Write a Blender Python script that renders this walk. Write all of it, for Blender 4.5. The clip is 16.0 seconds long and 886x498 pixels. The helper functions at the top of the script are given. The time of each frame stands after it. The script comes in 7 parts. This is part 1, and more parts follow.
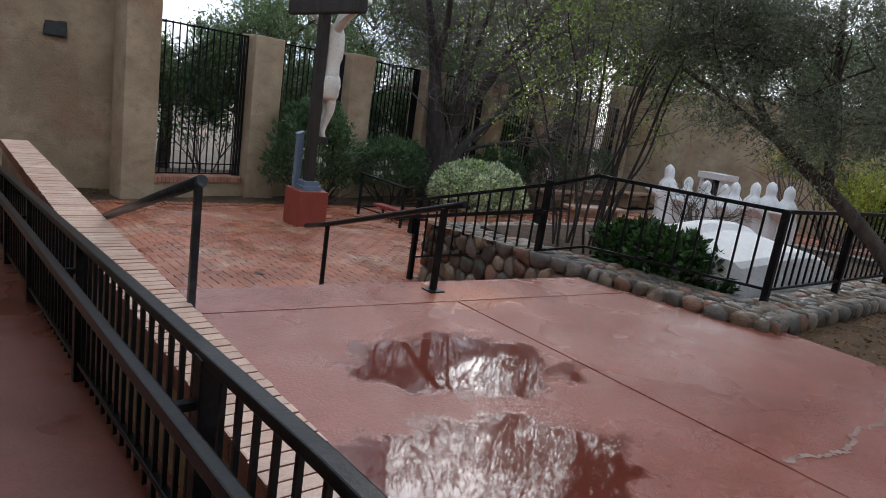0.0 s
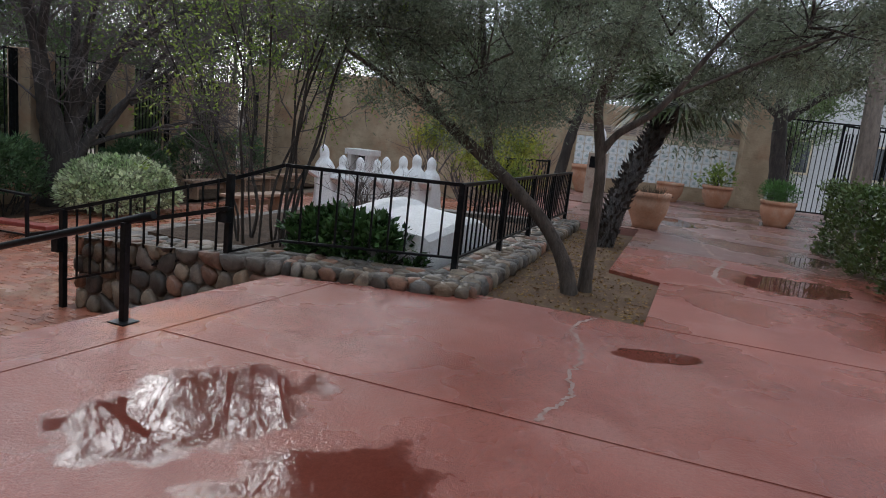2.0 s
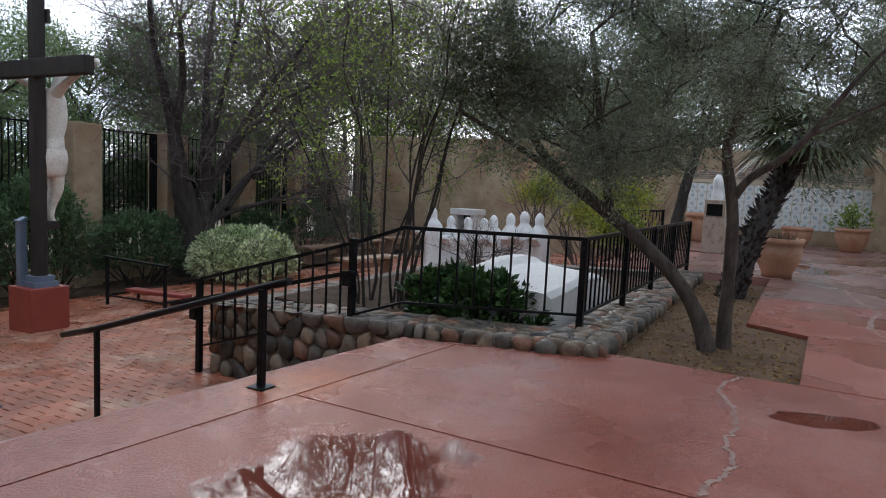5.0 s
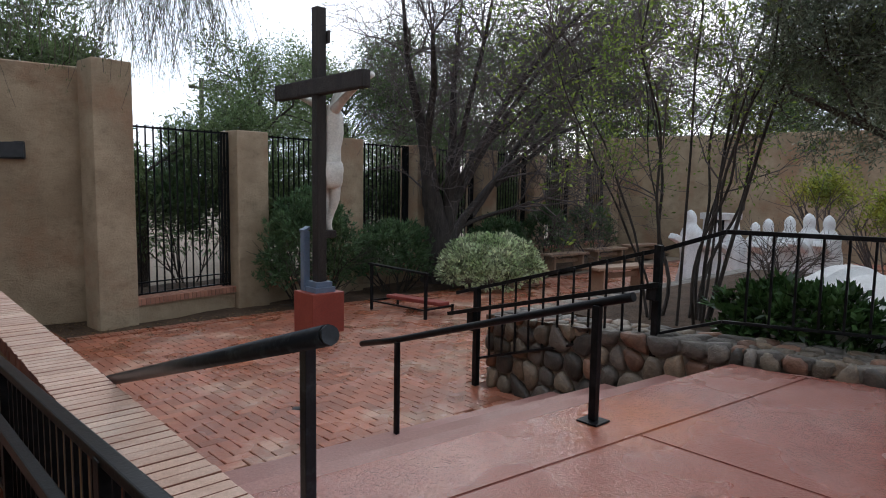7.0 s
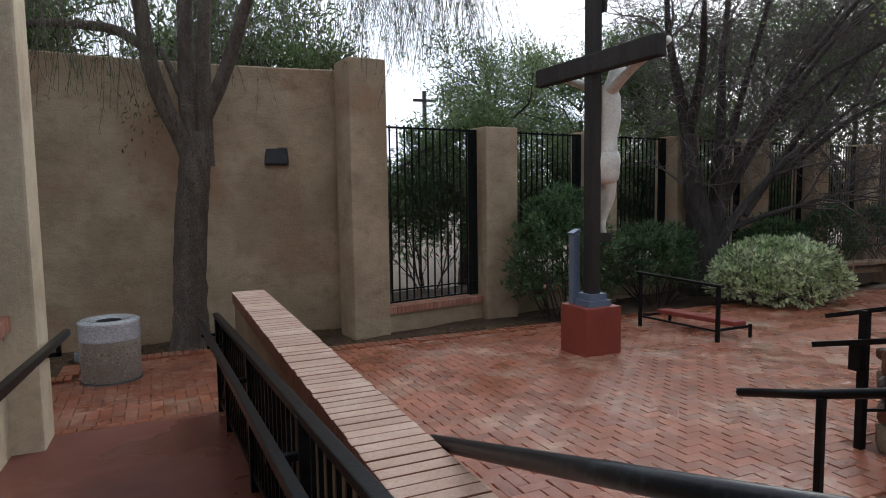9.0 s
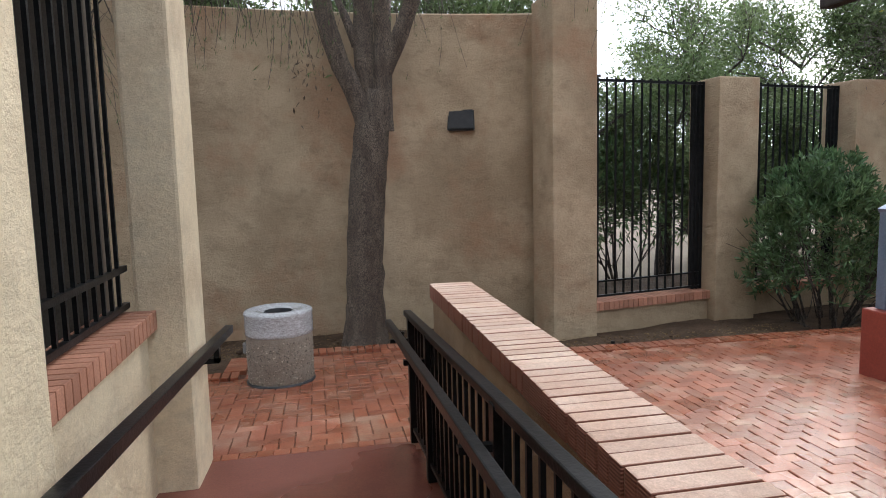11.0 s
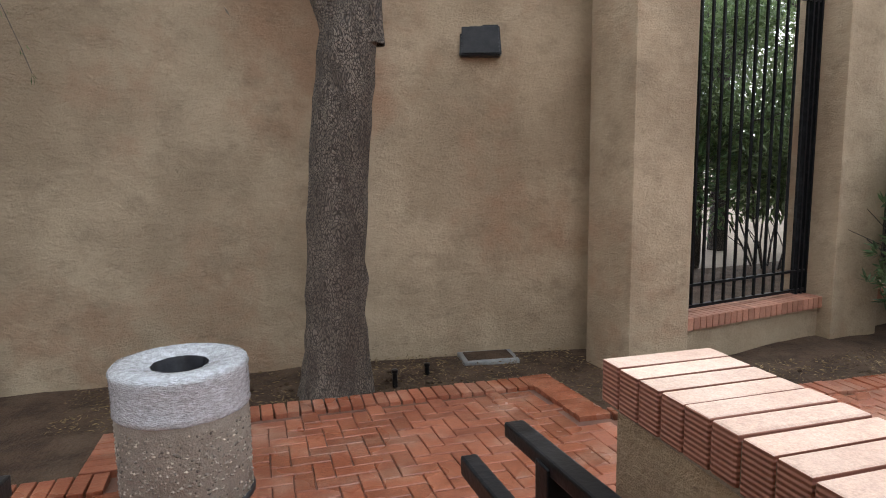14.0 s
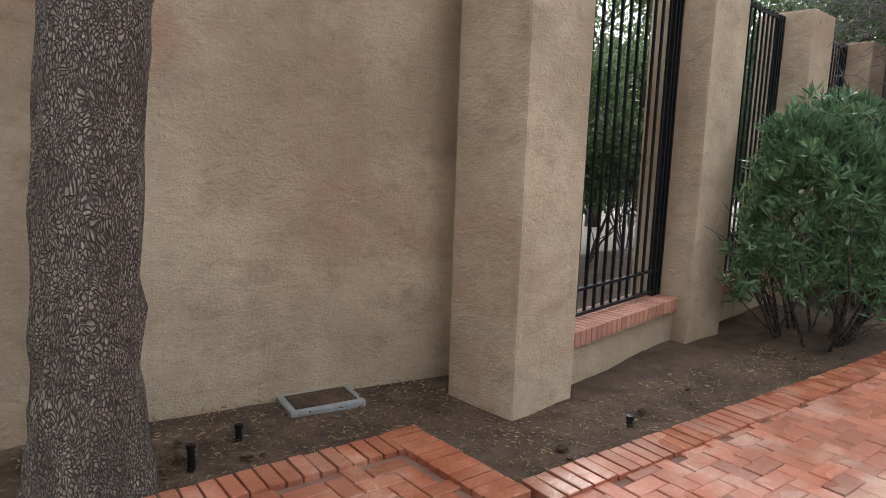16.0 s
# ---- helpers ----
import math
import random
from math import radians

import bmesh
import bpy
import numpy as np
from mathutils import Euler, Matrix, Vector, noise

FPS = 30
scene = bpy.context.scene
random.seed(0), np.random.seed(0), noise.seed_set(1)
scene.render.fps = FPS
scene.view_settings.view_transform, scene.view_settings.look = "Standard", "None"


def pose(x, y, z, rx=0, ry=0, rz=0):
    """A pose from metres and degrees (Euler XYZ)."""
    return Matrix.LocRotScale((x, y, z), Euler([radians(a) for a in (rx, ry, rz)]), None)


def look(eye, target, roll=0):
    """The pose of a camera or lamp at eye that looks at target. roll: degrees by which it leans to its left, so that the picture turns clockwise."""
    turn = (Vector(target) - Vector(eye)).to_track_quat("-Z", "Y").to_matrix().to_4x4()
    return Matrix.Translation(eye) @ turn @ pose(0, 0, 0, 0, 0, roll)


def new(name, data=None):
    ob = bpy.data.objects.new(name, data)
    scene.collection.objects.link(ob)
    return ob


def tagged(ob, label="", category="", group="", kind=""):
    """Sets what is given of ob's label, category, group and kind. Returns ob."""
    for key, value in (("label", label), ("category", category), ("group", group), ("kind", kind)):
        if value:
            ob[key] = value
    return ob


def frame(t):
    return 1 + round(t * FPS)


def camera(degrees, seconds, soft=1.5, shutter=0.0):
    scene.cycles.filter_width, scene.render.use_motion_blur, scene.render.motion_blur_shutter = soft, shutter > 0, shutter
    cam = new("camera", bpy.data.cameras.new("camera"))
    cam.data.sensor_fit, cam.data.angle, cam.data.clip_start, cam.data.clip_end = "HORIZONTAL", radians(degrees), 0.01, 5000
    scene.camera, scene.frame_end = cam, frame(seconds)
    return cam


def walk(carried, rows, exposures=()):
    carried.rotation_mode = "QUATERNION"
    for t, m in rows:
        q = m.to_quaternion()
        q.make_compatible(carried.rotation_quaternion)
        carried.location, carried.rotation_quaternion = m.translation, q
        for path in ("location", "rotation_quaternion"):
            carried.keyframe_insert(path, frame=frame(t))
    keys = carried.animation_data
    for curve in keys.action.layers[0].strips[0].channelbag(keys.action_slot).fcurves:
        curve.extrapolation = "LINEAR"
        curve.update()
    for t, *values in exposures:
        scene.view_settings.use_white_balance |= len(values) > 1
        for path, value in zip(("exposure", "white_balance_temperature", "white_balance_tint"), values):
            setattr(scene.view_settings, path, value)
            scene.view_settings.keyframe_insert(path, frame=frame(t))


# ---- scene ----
cam = camera(68.5, 16.0, soft=1.0)
METRES, EYE, TILT, LEAN, TURN = 9.0, 2.205, 0.0, 0.0, -40.4
ROWS = [
    (0.0, 0.0, 0.0, 0.0, 1.84, -12.59, -8.28),
    (0.5, -0.0086, 0.0182, -0.0013, -7.92, -12.53, -8.2),
    (1.0, -0.0181, 0.0315, -0.0012, -18.97, -11.75, -8.28),
    (1.5, -0.0285, 0.0386, -0.0004, -26.37, -11.07, -6.99),
    (2.0, -0.0322, 0.0399, 0.0003, -29.45, -10.27, -6.08),
    (2.5, -0.0337, 0.0407, 0.0004, -30.38, -8.83, -5.42),
    (3.0, -0.035, 0.0425, 0.0003, -30.57, -7.87, -4.93),
    (5.5, -0.0471, 0.0671, -0.0029, -15.59, -5.42, -2.43),
    (6.0, -0.0552, 0.0846, -0.0041, -10.39, -5.24, -2.21),
    (6.5, -0.0741, 0.1056, -0.0072, -7.78, -5.64, -1.87),
    (7.0, -0.0926, 0.1323, -0.0109, -1.88, -5.79, -0.92),
    (7.5, -0.1115, 0.165, -0.013, 5.13, -5.48, -0.1),
    (8.0, -0.1379, 0.1964, -0.0163, 7.38, -5.35, 0.08),
    (8.5, -0.1627, 0.2322, -0.0208, 13.3, -5.06, 0.5),
    (9.0, -0.1931, 0.2591, -0.0261, 16.16, -5.2, 0.81),
    (9.5, -0.2243, 0.2919, -0.0308, 19.47, -5.16, 0.94),
    (10.0, -0.2558, 0.3264, -0.0355, 26.85, -5.42, 1.43),
    (12.5, -0.4269, 0.5147, -0.0581, 30.4, -7.29, 1.39),
    (13.0, -0.4594, 0.5545, -0.0614, 31.11, -7.63, 1.47),
    (13.5, -0.4911, 0.5958, -0.0665, 31.3, -7.43, 1.48),
    (14.0, -0.5247, 0.633, -0.0718, 24.15, -7.87, 0.76),
    (14.5, -0.5542, 0.6721, -0.078, 21.18, -8.4, 0.14),
    (15.0, -0.5839, 0.704, -0.0818, 15.68, -8.34, -0.72),
    (15.5, -0.606, 0.7358, -0.0832, 10.42, -8.65, -1.23),
    (16.0, -0.6211, 0.7685, -0.0839, 3.96, -8.75, -1.84),
]
EXPOSURES = [(0.0, 1.03, 6100, 10), (3.0, 1.02, 6050, 10), (5.5, 0.93, 6050, 10), (8.0, 0.82, 6200, 10), (9.0, 0.80, 6250, 10), (9.5, 0.92, 6300, 10), (10.0, 1.24, 6350, 10), (12.5, 1.90, 6500, 10), (14.5, 2.12, 6400, 10), (16.0, 2.32, 6250, 10)]
walk(cam, [(t, pose(0, 0, EYE, TILT, LEAN, TURN) @ pose(METRES * x, METRES * y, METRES * z, 90 + pitch, roll, yaw)) for t, x, y, z, yaw, pitch, roll in ROWS], EXPOSURES)

# ---- world and sun ----
SUN = Vector((0.66, 0.56, 0.51)).normalized()
world = bpy.data.worlds.new("overcast")
scene.world = world
world.use_nodes = True
wt = world.node_tree
wt.nodes.clear()
sky = wt.nodes.new("ShaderNodeTexSky")
sky.sky_type = "NISHITA"
sky.sun_disc = False
sky.sun_elevation = math.asin(SUN.z)
sky.sun_rotation = math.atan2(SUN.x, SUN.y)
sky.air_density, sky.dust_density, sky.ozone_density = 1.0, 2.0, 1.0
pale = wt.nodes.new("ShaderNodeHueSaturation")
pale.inputs["Saturation"].default_value = 0.28
cloud = wt.nodes.new("ShaderNodeTexNoise")
cloud.inputs["Scale"].default_value, cloud.inputs["Detail"].default_value = 3.5, 5.0
cover = wt.nodes.new("ShaderNodeMapRange")
cover.inputs["From Min"].default_value, cover.inputs["From Max"].default_value = 0.35, 0.65
mixer = wt.nodes.new("ShaderNodeMix")
mixer.data_type = "RGBA"
mixer.inputs[7].default_value = (9.2, 10.1, 11.5, 1)
back = wt.nodes.new("ShaderNodeBackground")
back.inputs["Strength"].default_value = 0.085
wout = wt.nodes.new("ShaderNodeOutputWorld")
wt.links.new(sky.outputs[0], pale.inputs["Color"])
wt.links.new(cloud.outputs[0], cover.inputs[0])
wt.links.new(cover.outputs[0], mixer.inputs[0])
wt.links.new(pale.outputs[0], mixer.inputs[6])
wt.links.new(mixer.outputs[2], back.inputs["Color"])
wt.links.new(back.outputs[0], wout.inputs[0])
sun_data = bpy.data.lights.new("sun", "SUN")
sun_data.energy, sun_data.angle, sun_data.color = 0.55, radians(20), (1.0, 0.96, 0.9)
sun = new("sun", sun_data)
sun.matrix_basis = look(SUN * 30, (0, 0, 0))

# ---- materials ----
MATS = {}


def material(name, colours, rough=0.8, scale=4.0, bump=0.3, grain=60.0, island=0.0, metal=0.0, wet=None, spec=0.5,
             bump_dist=0.004, stain=None, stain_scale=0.7, stain_amount=0.5, each=0.0, coat=0.0, stretch=None, transl=0.0, rough_patch=False, speck=0.16):
    """A two-scale mottled surface: colours is a pair blended by broad noise, grain is the fine relief's scale.
    wet = (roughness when wet, scale): patches of wet surface. island / each vary the value by mesh island / object."""
    m = bpy.data.materials.new(name)
    MATS[name] = m
    m.use_nodes = True
    n, k = m.node_tree.nodes, m.node_tree.links
    b = n["Principled BSDF"]
    tc = n.new("ShaderNodeTexCoord")
    geo = n.new("ShaderNodeNewGeometry")
    src_ = geo.outputs["Position"]
    if stretch:
        mp = n.new("ShaderNodeMapping")
        mp.inputs["Scale"].default_value = stretch
        k.new(src_, mp.inputs[0])
        src_ = mp.outputs[0]

    def noise_at(s, detail=4.0, rough_=0.6):
        t = n.new("ShaderNodeTexNoise")
        t.inputs["Scale"].default_value, t.inputs["Detail"].default_value, t.inputs["Roughness"].default_value = s, detail, rough_
        k.new(src_, t.inputs["Vector"])
        return t.outputs[0]

    def ramp(sock, lo, hi):
        r = n.new("ShaderNodeMapRange")
        r.interpolation_type = "SMOOTHSTEP"
        r.inputs["From Min"].default_value, r.inputs["From Max"].default_value = lo, hi
        k.new(sock, r.inputs[0])
        return r.outputs[0]

    def mix(fac, a, c, mode="MIX"):
        x = n.new("ShaderNodeMix")
        x.data_type, x.blend_type = "RGBA", mode
        for sock, v in ((x.inputs[0], fac), (x.inputs[6], a), (x.inputs[7], c)):
            if isinstance(v, (int, float)):
                sock.default_value = v
            elif isinstance(v, tuple):
                sock.default_value = (*v, 1) if len(v) == 3 else v
            else:
                k.new(v, sock)
        return x.outputs[2]

    col = mix(ramp(noise_at(scale), 0.3, 0.7), colours[0], colours[1])
    if stain:
        col = mix(n_mul(n, k, ramp(noise_at(stain_scale, 5.0, 0.65), 0.48, 0.68), stain_amount), col, stain)
    fine = noise_at(grain, 3.0)
    hs = n.new("ShaderNodeHueSaturation")
    k.new(col, hs.inputs["Color"])
    v = n.new("ShaderNodeMapRange")
    v.inputs["To Min"].default_value, v.inputs["To Max"].default_value = (0.90, 1.10) if rough_patch else (0.72, 1.28)
    k.new(fine, v.inputs[0])
    val = v.outputs[0]
    if bump:
        sp = n.new("ShaderNodeMapRange")
        sp.inputs["From Min"].default_value, sp.inputs["From Max"].default_value = 0.3, 0.7
        sp.inputs["To Min"].default_value, sp.inputs["To Max"].default_value = 1 - speck, 1 + speck
        k.new(noise_at(grain * 3.1, 2.0, 0.7), sp.inputs[0])
        ms_ = n.new("ShaderNodeMath")
        ms_.operation = "MULTIPLY"
        k.new(val, ms_.inputs[0])
        k.new(sp.outputs[0], ms_.inputs[1])
        val = ms_.outputs[0]
    if island or each:
        r = n.new("ShaderNodeMapRange")
        a = island or each
        r.inputs["To Min"].default_value, r.inputs["To Max"].default_value = 1 - a, 1 + a
        k.new(geo.outputs["Random Per Island"] if island else n.new("ShaderNodeObjectInfo").outputs["Random"], r.inputs[0])
        mu = n.new("ShaderNodeMath")
        mu.operation = "MULTIPLY"
        k.new(val, mu.inputs[0])
        k.new(r.outputs[0], mu.inputs[1])
        val = mu.outputs[0]
    k.new(val, hs.inputs["Value"])
    k.new(hs.outputs[0], b.inputs["Base Color"])
    b.inputs["Metallic"].default_value = metal
    b.inputs["Roughness"].default_value = rough
    b.inputs["Specular IOR Level"].default_value = spec
    b.inputs["Coat Weight"].default_value = coat
    b.inputs["Coat Roughness"].default_value = 0.08
    height = fine
    if rough_patch:
        # hand-trowelled relief: broad sweeps and thin ridges over the grain
        level = n.new("ShaderNodeMapping")
        level.inputs["Scale"].default_value = (0.8, 0.8, 1.15)
        k.new(src_, level.inputs[0])
        src_ = level.outputs[0]
        sweep = noise_at(6.5, 8.0, 0.75)
        col = mix(n_mul(n, k, ramp(noise_at(4.2, 9.0, 0.72), 0.48, 0.72), 0.5), col, tuple(c * 0.62 for c in colours[0]))
        k.new(col, hs.inputs["Color"])
        ad = n.new("ShaderNodeMath")
        ad.operation = "MULTIPLY_ADD"
        ad.inputs[1].default_value = 5.0
        k.new(sweep, ad.inputs[0])
        k.new(fine, ad.inputs[2])
        height = ad.outputs[0]
    if wet:
        mask = ramp(noise_at(wet[1], 3.0), 0.40, 0.62)
        fl = n.new("ShaderNodeMapRange")
        fl.inputs["To Min"].default_value, fl.inputs["To Max"].default_value = rough, wet[0]
        k.new(mask, fl.inputs[0])
        k.new(fl.outputs[0], b.inputs["Roughness"])
    if bump:
        bu = n.new("ShaderNodeBump")
        bu.inputs["Strength"].default_value, bu.inputs["Distance"].default_value = bump, bump_dist
        k.new(height, bu.inputs["Height"])
        k.new(bu.outputs[0], b.inputs["Normal"])
    if transl:
        tr = n.new("ShaderNodeBsdfTranslucent")
        k.new(hs.outputs[0], tr.inputs[0])
        ms = n.new("ShaderNodeMixShader")
        ms.inputs[0].default_value = transl
        k.new(b.outputs[0], ms.inputs[1])
        k.new(tr.outputs[0], ms.inputs[2])
        k.new(ms.outputs[0], n["Material Output"].inputs[0])
    return m


def n_mul(n, k, sock, amount):
    x = n.new("ShaderNodeMath")
    x.operation = "MULTIPLY"
    x.inputs[1].default_value = amount
    k.new(sock, x.inputs[0])
    return x.outputs[0]


stucco = material("stucco", ((0.335, 0.250, 0.160), (0.505, 0.395, 0.264)), 0.9, 1.1, 0.8, 42.0, stain=(0.37, 0.225, 0.135), stain_scale=0.75, stain_amount=0.9, speck=0.07, bump_dist=0.009, rough_patch=True)
stucco_light = material("stucco_light", ((0.74, 0.64, 0.46), (0.66, 0.55, 0.38)), 0.9, 1.4, 0.6, 30.0, rough_patch=True, stain=(0.46, 0.35, 0.23), stain_scale=1.3, stain_amount=0.6, bump_dist=0.006, speck=0.07)
concrete_red = material("red_concrete", ((0.235, 0.066, 0.044), (0.315, 0.102, 0.072)), 0.42, 1.4, 0.9, 75.0, wet=(0.09, 1.1), stain=(0.34, 0.15, 0.115), stain_scale=1.3, stain_amount=0.55)
walk_red = material("weathered_red_concrete", ((0.150, 0.072, 0.058), (0.235, 0.120, 0.096)), 0.45, 1.2, 0.8, 60.0, wet=(0.13, 0.8), stain=(0.27, 0.18, 0.15), stain_scale=1.6, stain_amount=0.6)
step_red = material("worn_red_concrete", ((0.31, 0.15, 0.125), (0.38, 0.20, 0.165)), 0.6, 1.6, 0.5, 50.0, wet=(0.42, 1.2), spec=0.35, stain=(0.24, 0.12, 0.10), stain_amount=0.5)
ramp_red = material("ramp_concrete", ((0.165, 0.056, 0.040), (0.225, 0.078, 0.055)), 0.5, 1.3, 0.25, 60.0, wet=(0.2, 1.0), stain=(0.10, 0.045, 0.035), stain_amount=0.5)
paver = material("paver_brick", ((0.25, 0.074, 0.036), (0.335, 0.115, 0.060)), 0.5, 3.0, 0.7, 50.0, each=0.17, wet=(0.20, 1.3), spec=0.5, stain=(0.42, 0.25, 0.17), stain_scale=2.2, stain_amount=0.5)
paver_far = material("paver_brick_far", ((0.28, 0.086, 0.045), (0.38, 0.138, 0.078)), 0.5, 2.0, 0.8, 60.0, island=0.24, wet=(0.17, 0.9), spec=0.5, stain=(0.47, 0.30, 0.21), stain_scale=1.5, stain_amount=0.75)
joint_sand = material("joint_sand", ((0.13, 0.058, 0.038), (0.19, 0.095, 0.06)), 0.9, 6.0, 0.4, 120.0)
cap_brick = material("cap_brick", ((0.50, 0.32, 0.235), (0.58, 0.41, 0.32)), 0.7, 5.0, 0.35, 75.0, each=0.10, stain=(0.62, 0.47, 0.36), stain_scale=2.5, stain_amount=0.55)
sill_brick = material("sill_brick", ((0.36, 0.16, 0.10), (0.46, 0.22, 0.145)), 0.7, 5.0, 0.35, 75.0, each=0.18)
mortar = material("mortar", ((0.30, 0.26, 0.21), (0.22, 0.18, 0.14)), 0.95, 8.0, 0.5, 90.0)
soil = material("soil", ((0.048, 0.029, 0.018), (0.092, 0.058, 0.037)), 0.85, 5.0, 1.0, 38.0, stain=(0.13, 0.092, 0.06), stain_scale=2.6, stain_amount=0.45, spec=0.2, bump_dist=0.02)
litter = material("leaf_litter", ((0.085, 0.050, 0.030), (0.14, 0.085, 0.05)), 0.85, 3.0, 0.9, 60.0, stain=(0.20, 0.14, 0.07), stain_scale=5.0, stain_amount=0.5, spec=0.2, bump_dist=0.02)
sandy = material("sandy_ground", ((0.27, 0.215, 0.16), (0.20, 0.155, 0.115)), 0.95, 0.3, 0.6, 20.0, bump_dist=0.02)
iron = material("black_iron", ((0.006, 0.0066, 0.0075), (0.010, 0.011, 0.0125)), 0.32, 9.0, 0.5, 60.0, spec=0.13, stain=(0.045, 0.046, 0.05), stain_scale=14.0, stain_amount=0.25, bump_dist=0.002)
iron_pipe = material("painted_pipe", ((0.018, 0.021, 0.026), (0.012, 0.014, 0.018)), 0.34, 7.0, 0.4, 60.0, spec=0.28, stain=(0.11, 0.125, 0.14), stain_scale=16.0, stain_amount=0.3, bump_dist=0.002)
timber = material("dark_timber", ((0.018, 0.014, 0.012), (0.035, 0.027, 0.022)), 0.75, 2.0, 0.9, 40.0, stretch=(6, 6, 0.8), bump_dist=0.01)
white_plaster = material("white_plaster", ((0.74, 0.74, 0.73), (0.82, 0.82, 0.81)), 0.55, 4.0, 0.3, 40.0, stain=(0.45, 0.44, 0.40), stain_scale=2.0, stain_amount=0.35)
ivory = material("ivory_paint", ((0.72, 0.69, 0.61), (0.80, 0.77, 0.70)), 0.5, 5.0, 0.3, 40.0, stain=(0.36, 0.30, 0.24), stain_scale=4.0, stain_amount=0.4)
terracotta_red = material("red_pedestal", ((0.24, 0.045, 0.03), (0.29, 0.06, 0.04)), 0.5, 3.0, 0.3, 50.0)
blue_grey = material("blue_grey_metal", ((0.15, 0.21, 0.30), (0.19, 0.25, 0.34)), 0.35, 5.0, 0.1, 50.0, metal=0.3)
terracotta = material("terracotta", ((0.42, 0.20, 0.11), (0.48, 0.26, 0.16)), 0.75, 4.0, 0.3, 40.0, stain=(0.52, 0.38, 0.28), stain_scale=3.0)
aggregate = material("exposed_aggregate", ((0.30, 0.26, 0.21), (0.38, 0.34, 0.28)), 0.8, 9.0, 0.9, 95.0, bump_dist=0.008)
pebble = material("pebble", ((0.14, 0.11, 0.085), (0.46, 0.41, 0.33)), 0.6, 30.0, 0.2, 80.0, island=0.6)
plastic_film = material("plastic_film", ((0.66, 0.68, 0.70), (0.42, 0.42, 0.42)), 0.18, 34.0, 1.0, 70.0, stretch=(1, 1, 2.5), bump_dist=0.01, spec=0.8, coat=0.4)
dark_hole = material("bin_interior", ((0.02, 0.02, 0.022), (0.04, 0.04, 0.045)), 0.4, 8.0, 0.2, 30.0)
stone = material("river_stone", ((0.105, 0.090, 0.076), (0.170, 0.145, 0.118)), 0.5, 9.0, 0.8, 45.0, each=0.40, stain=(0.07, 0.062, 0.055), stain_scale=7.0, stain_amount=0.6, bump_dist=0.01, wet=(0.42, 1.5), spec=0.35)
stone_mortar = material("stone_mortar", ((0.13, 0.115, 0.10), (0.24, 0.215, 0.185)), 0.9, 5.0, 0.8, 40.0, stain=(0.07, 0.06, 0.05), bump_dist=0.01)
bark = material("bark", ((0.06, 0.047, 0.038), (0.115, 0.092, 0.076)), 0.9, 14.0, 1.0, 38.0, stretch=(1, 1, 0.28), bump_dist=0.03)
bark_ridge = material("ridged_bark", ((0.16, 0.122, 0.092), (0.31, 0.25, 0.195)), 0.85, 9.0, 0.6, 60.0, stretch=(1.0, 1.0, 0.35), bump_dist=0.01)
bark_pale = material("pale_bark", ((0.13, 0.105, 0.085), (0.20, 0.165, 0.135)), 0.9, 16.0, 1.0, 40.0, stretch=(1, 1, 0.3), bump_dist=0.02)
twig_grey = material("grey_twig", ((0.085, 0.068, 0.058), (0.14, 0.115, 0.10)), 0.85, 8.0, 0.2, 60.0)
bark_olive = material("olive_bark", ((0.040, 0.031, 0.025), (0.095, 0.078, 0.064)), 0.9, 16.0, 1.0, 40.0, stretch=(1, 1, 0.3), bump_dist=0.02)
bark_twig = material("dark_twig", ((0.085, 0.070, 0.066), (0.15, 0.125, 0.115)), 0.85, 8.0, 0.2, 60.0)
bark_black = material("wet_dark_bark", ((0.022, 0.017, 0.014), (0.055, 0.043, 0.036)), 0.7, 14.0, 1.0, 36.0, stretch=(1, 1, 0.3), bump_dist=0.03)


def leafy(name, a, c, transl=0.36, rough=0.45, island=0.45):
    return material(name, (a, c), rough, 2.0, 0.0, 9.0, island=island, transl=transl, spec=0.4)


leaf_olive = leafy("olive_leaf", (0.105, 0.130, 0.078), (0.21, 0.24, 0.165), 0.36)
leaf_shrub = leafy("shrub_leaf", (0.14, 0.22, 0.04), (0.28, 0.36, 0.08), 0.5)
leaf_yellow = leafy("yellow_leaf", (0.34, 0.33, 0.05), (0.19, 0.26, 0.06), 0.5)
leaf_dark = leafy("glossy_dark_leaf", (0.032, 0.075, 0.024), (0.065, 0.125, 0.04), 0.18, 0.26)
leaf_oleander = leafy("oleander_leaf", (0.065, 0.130, 0.055), (0.125, 0.20, 0.090), 0.36, 0.35)
leaf_varieg = leafy("variegated_leaf", (0.66, 0.70, 0.48), (0.30, 0.40, 0.18), 0.35, 0.4, 0.6)
leaf_far = leafy("distant_leaf", (0.085, 0.135, 0.05), (0.16, 0.21, 0.09), 0.45)
leaf_palm = leafy("palm_leaf", (0.040, 0.060, 0.022), (0.075, 0.095, 0.035), 0.2, 0.35)
leaf_hedge = leafy("hedge_leaf", (0.055, 0.095, 0.025), (0.11, 0.14, 0.045), 0.2, 0.35)
leaf_fern = leafy("fern_leaf", (0.06, 0.14, 0.03), (0.09, 0.19, 0.05), 0.3)
leaf_fallen = leafy("fallen_leaf", (0.30, 0.19, 0.05), (0.20, 0.11, 0.045), 0.1, 0.7)
leaf_straw = leafy("dry_straw", (0.26, 0.185, 0.09), (0.13, 0.09, 0.05), 0.1, 0.8)
leaf_dry = leafy("dry_pod", (0.10, 0.075, 0.05), (0.15, 0.11, 0.07), 0.1, 0.7)
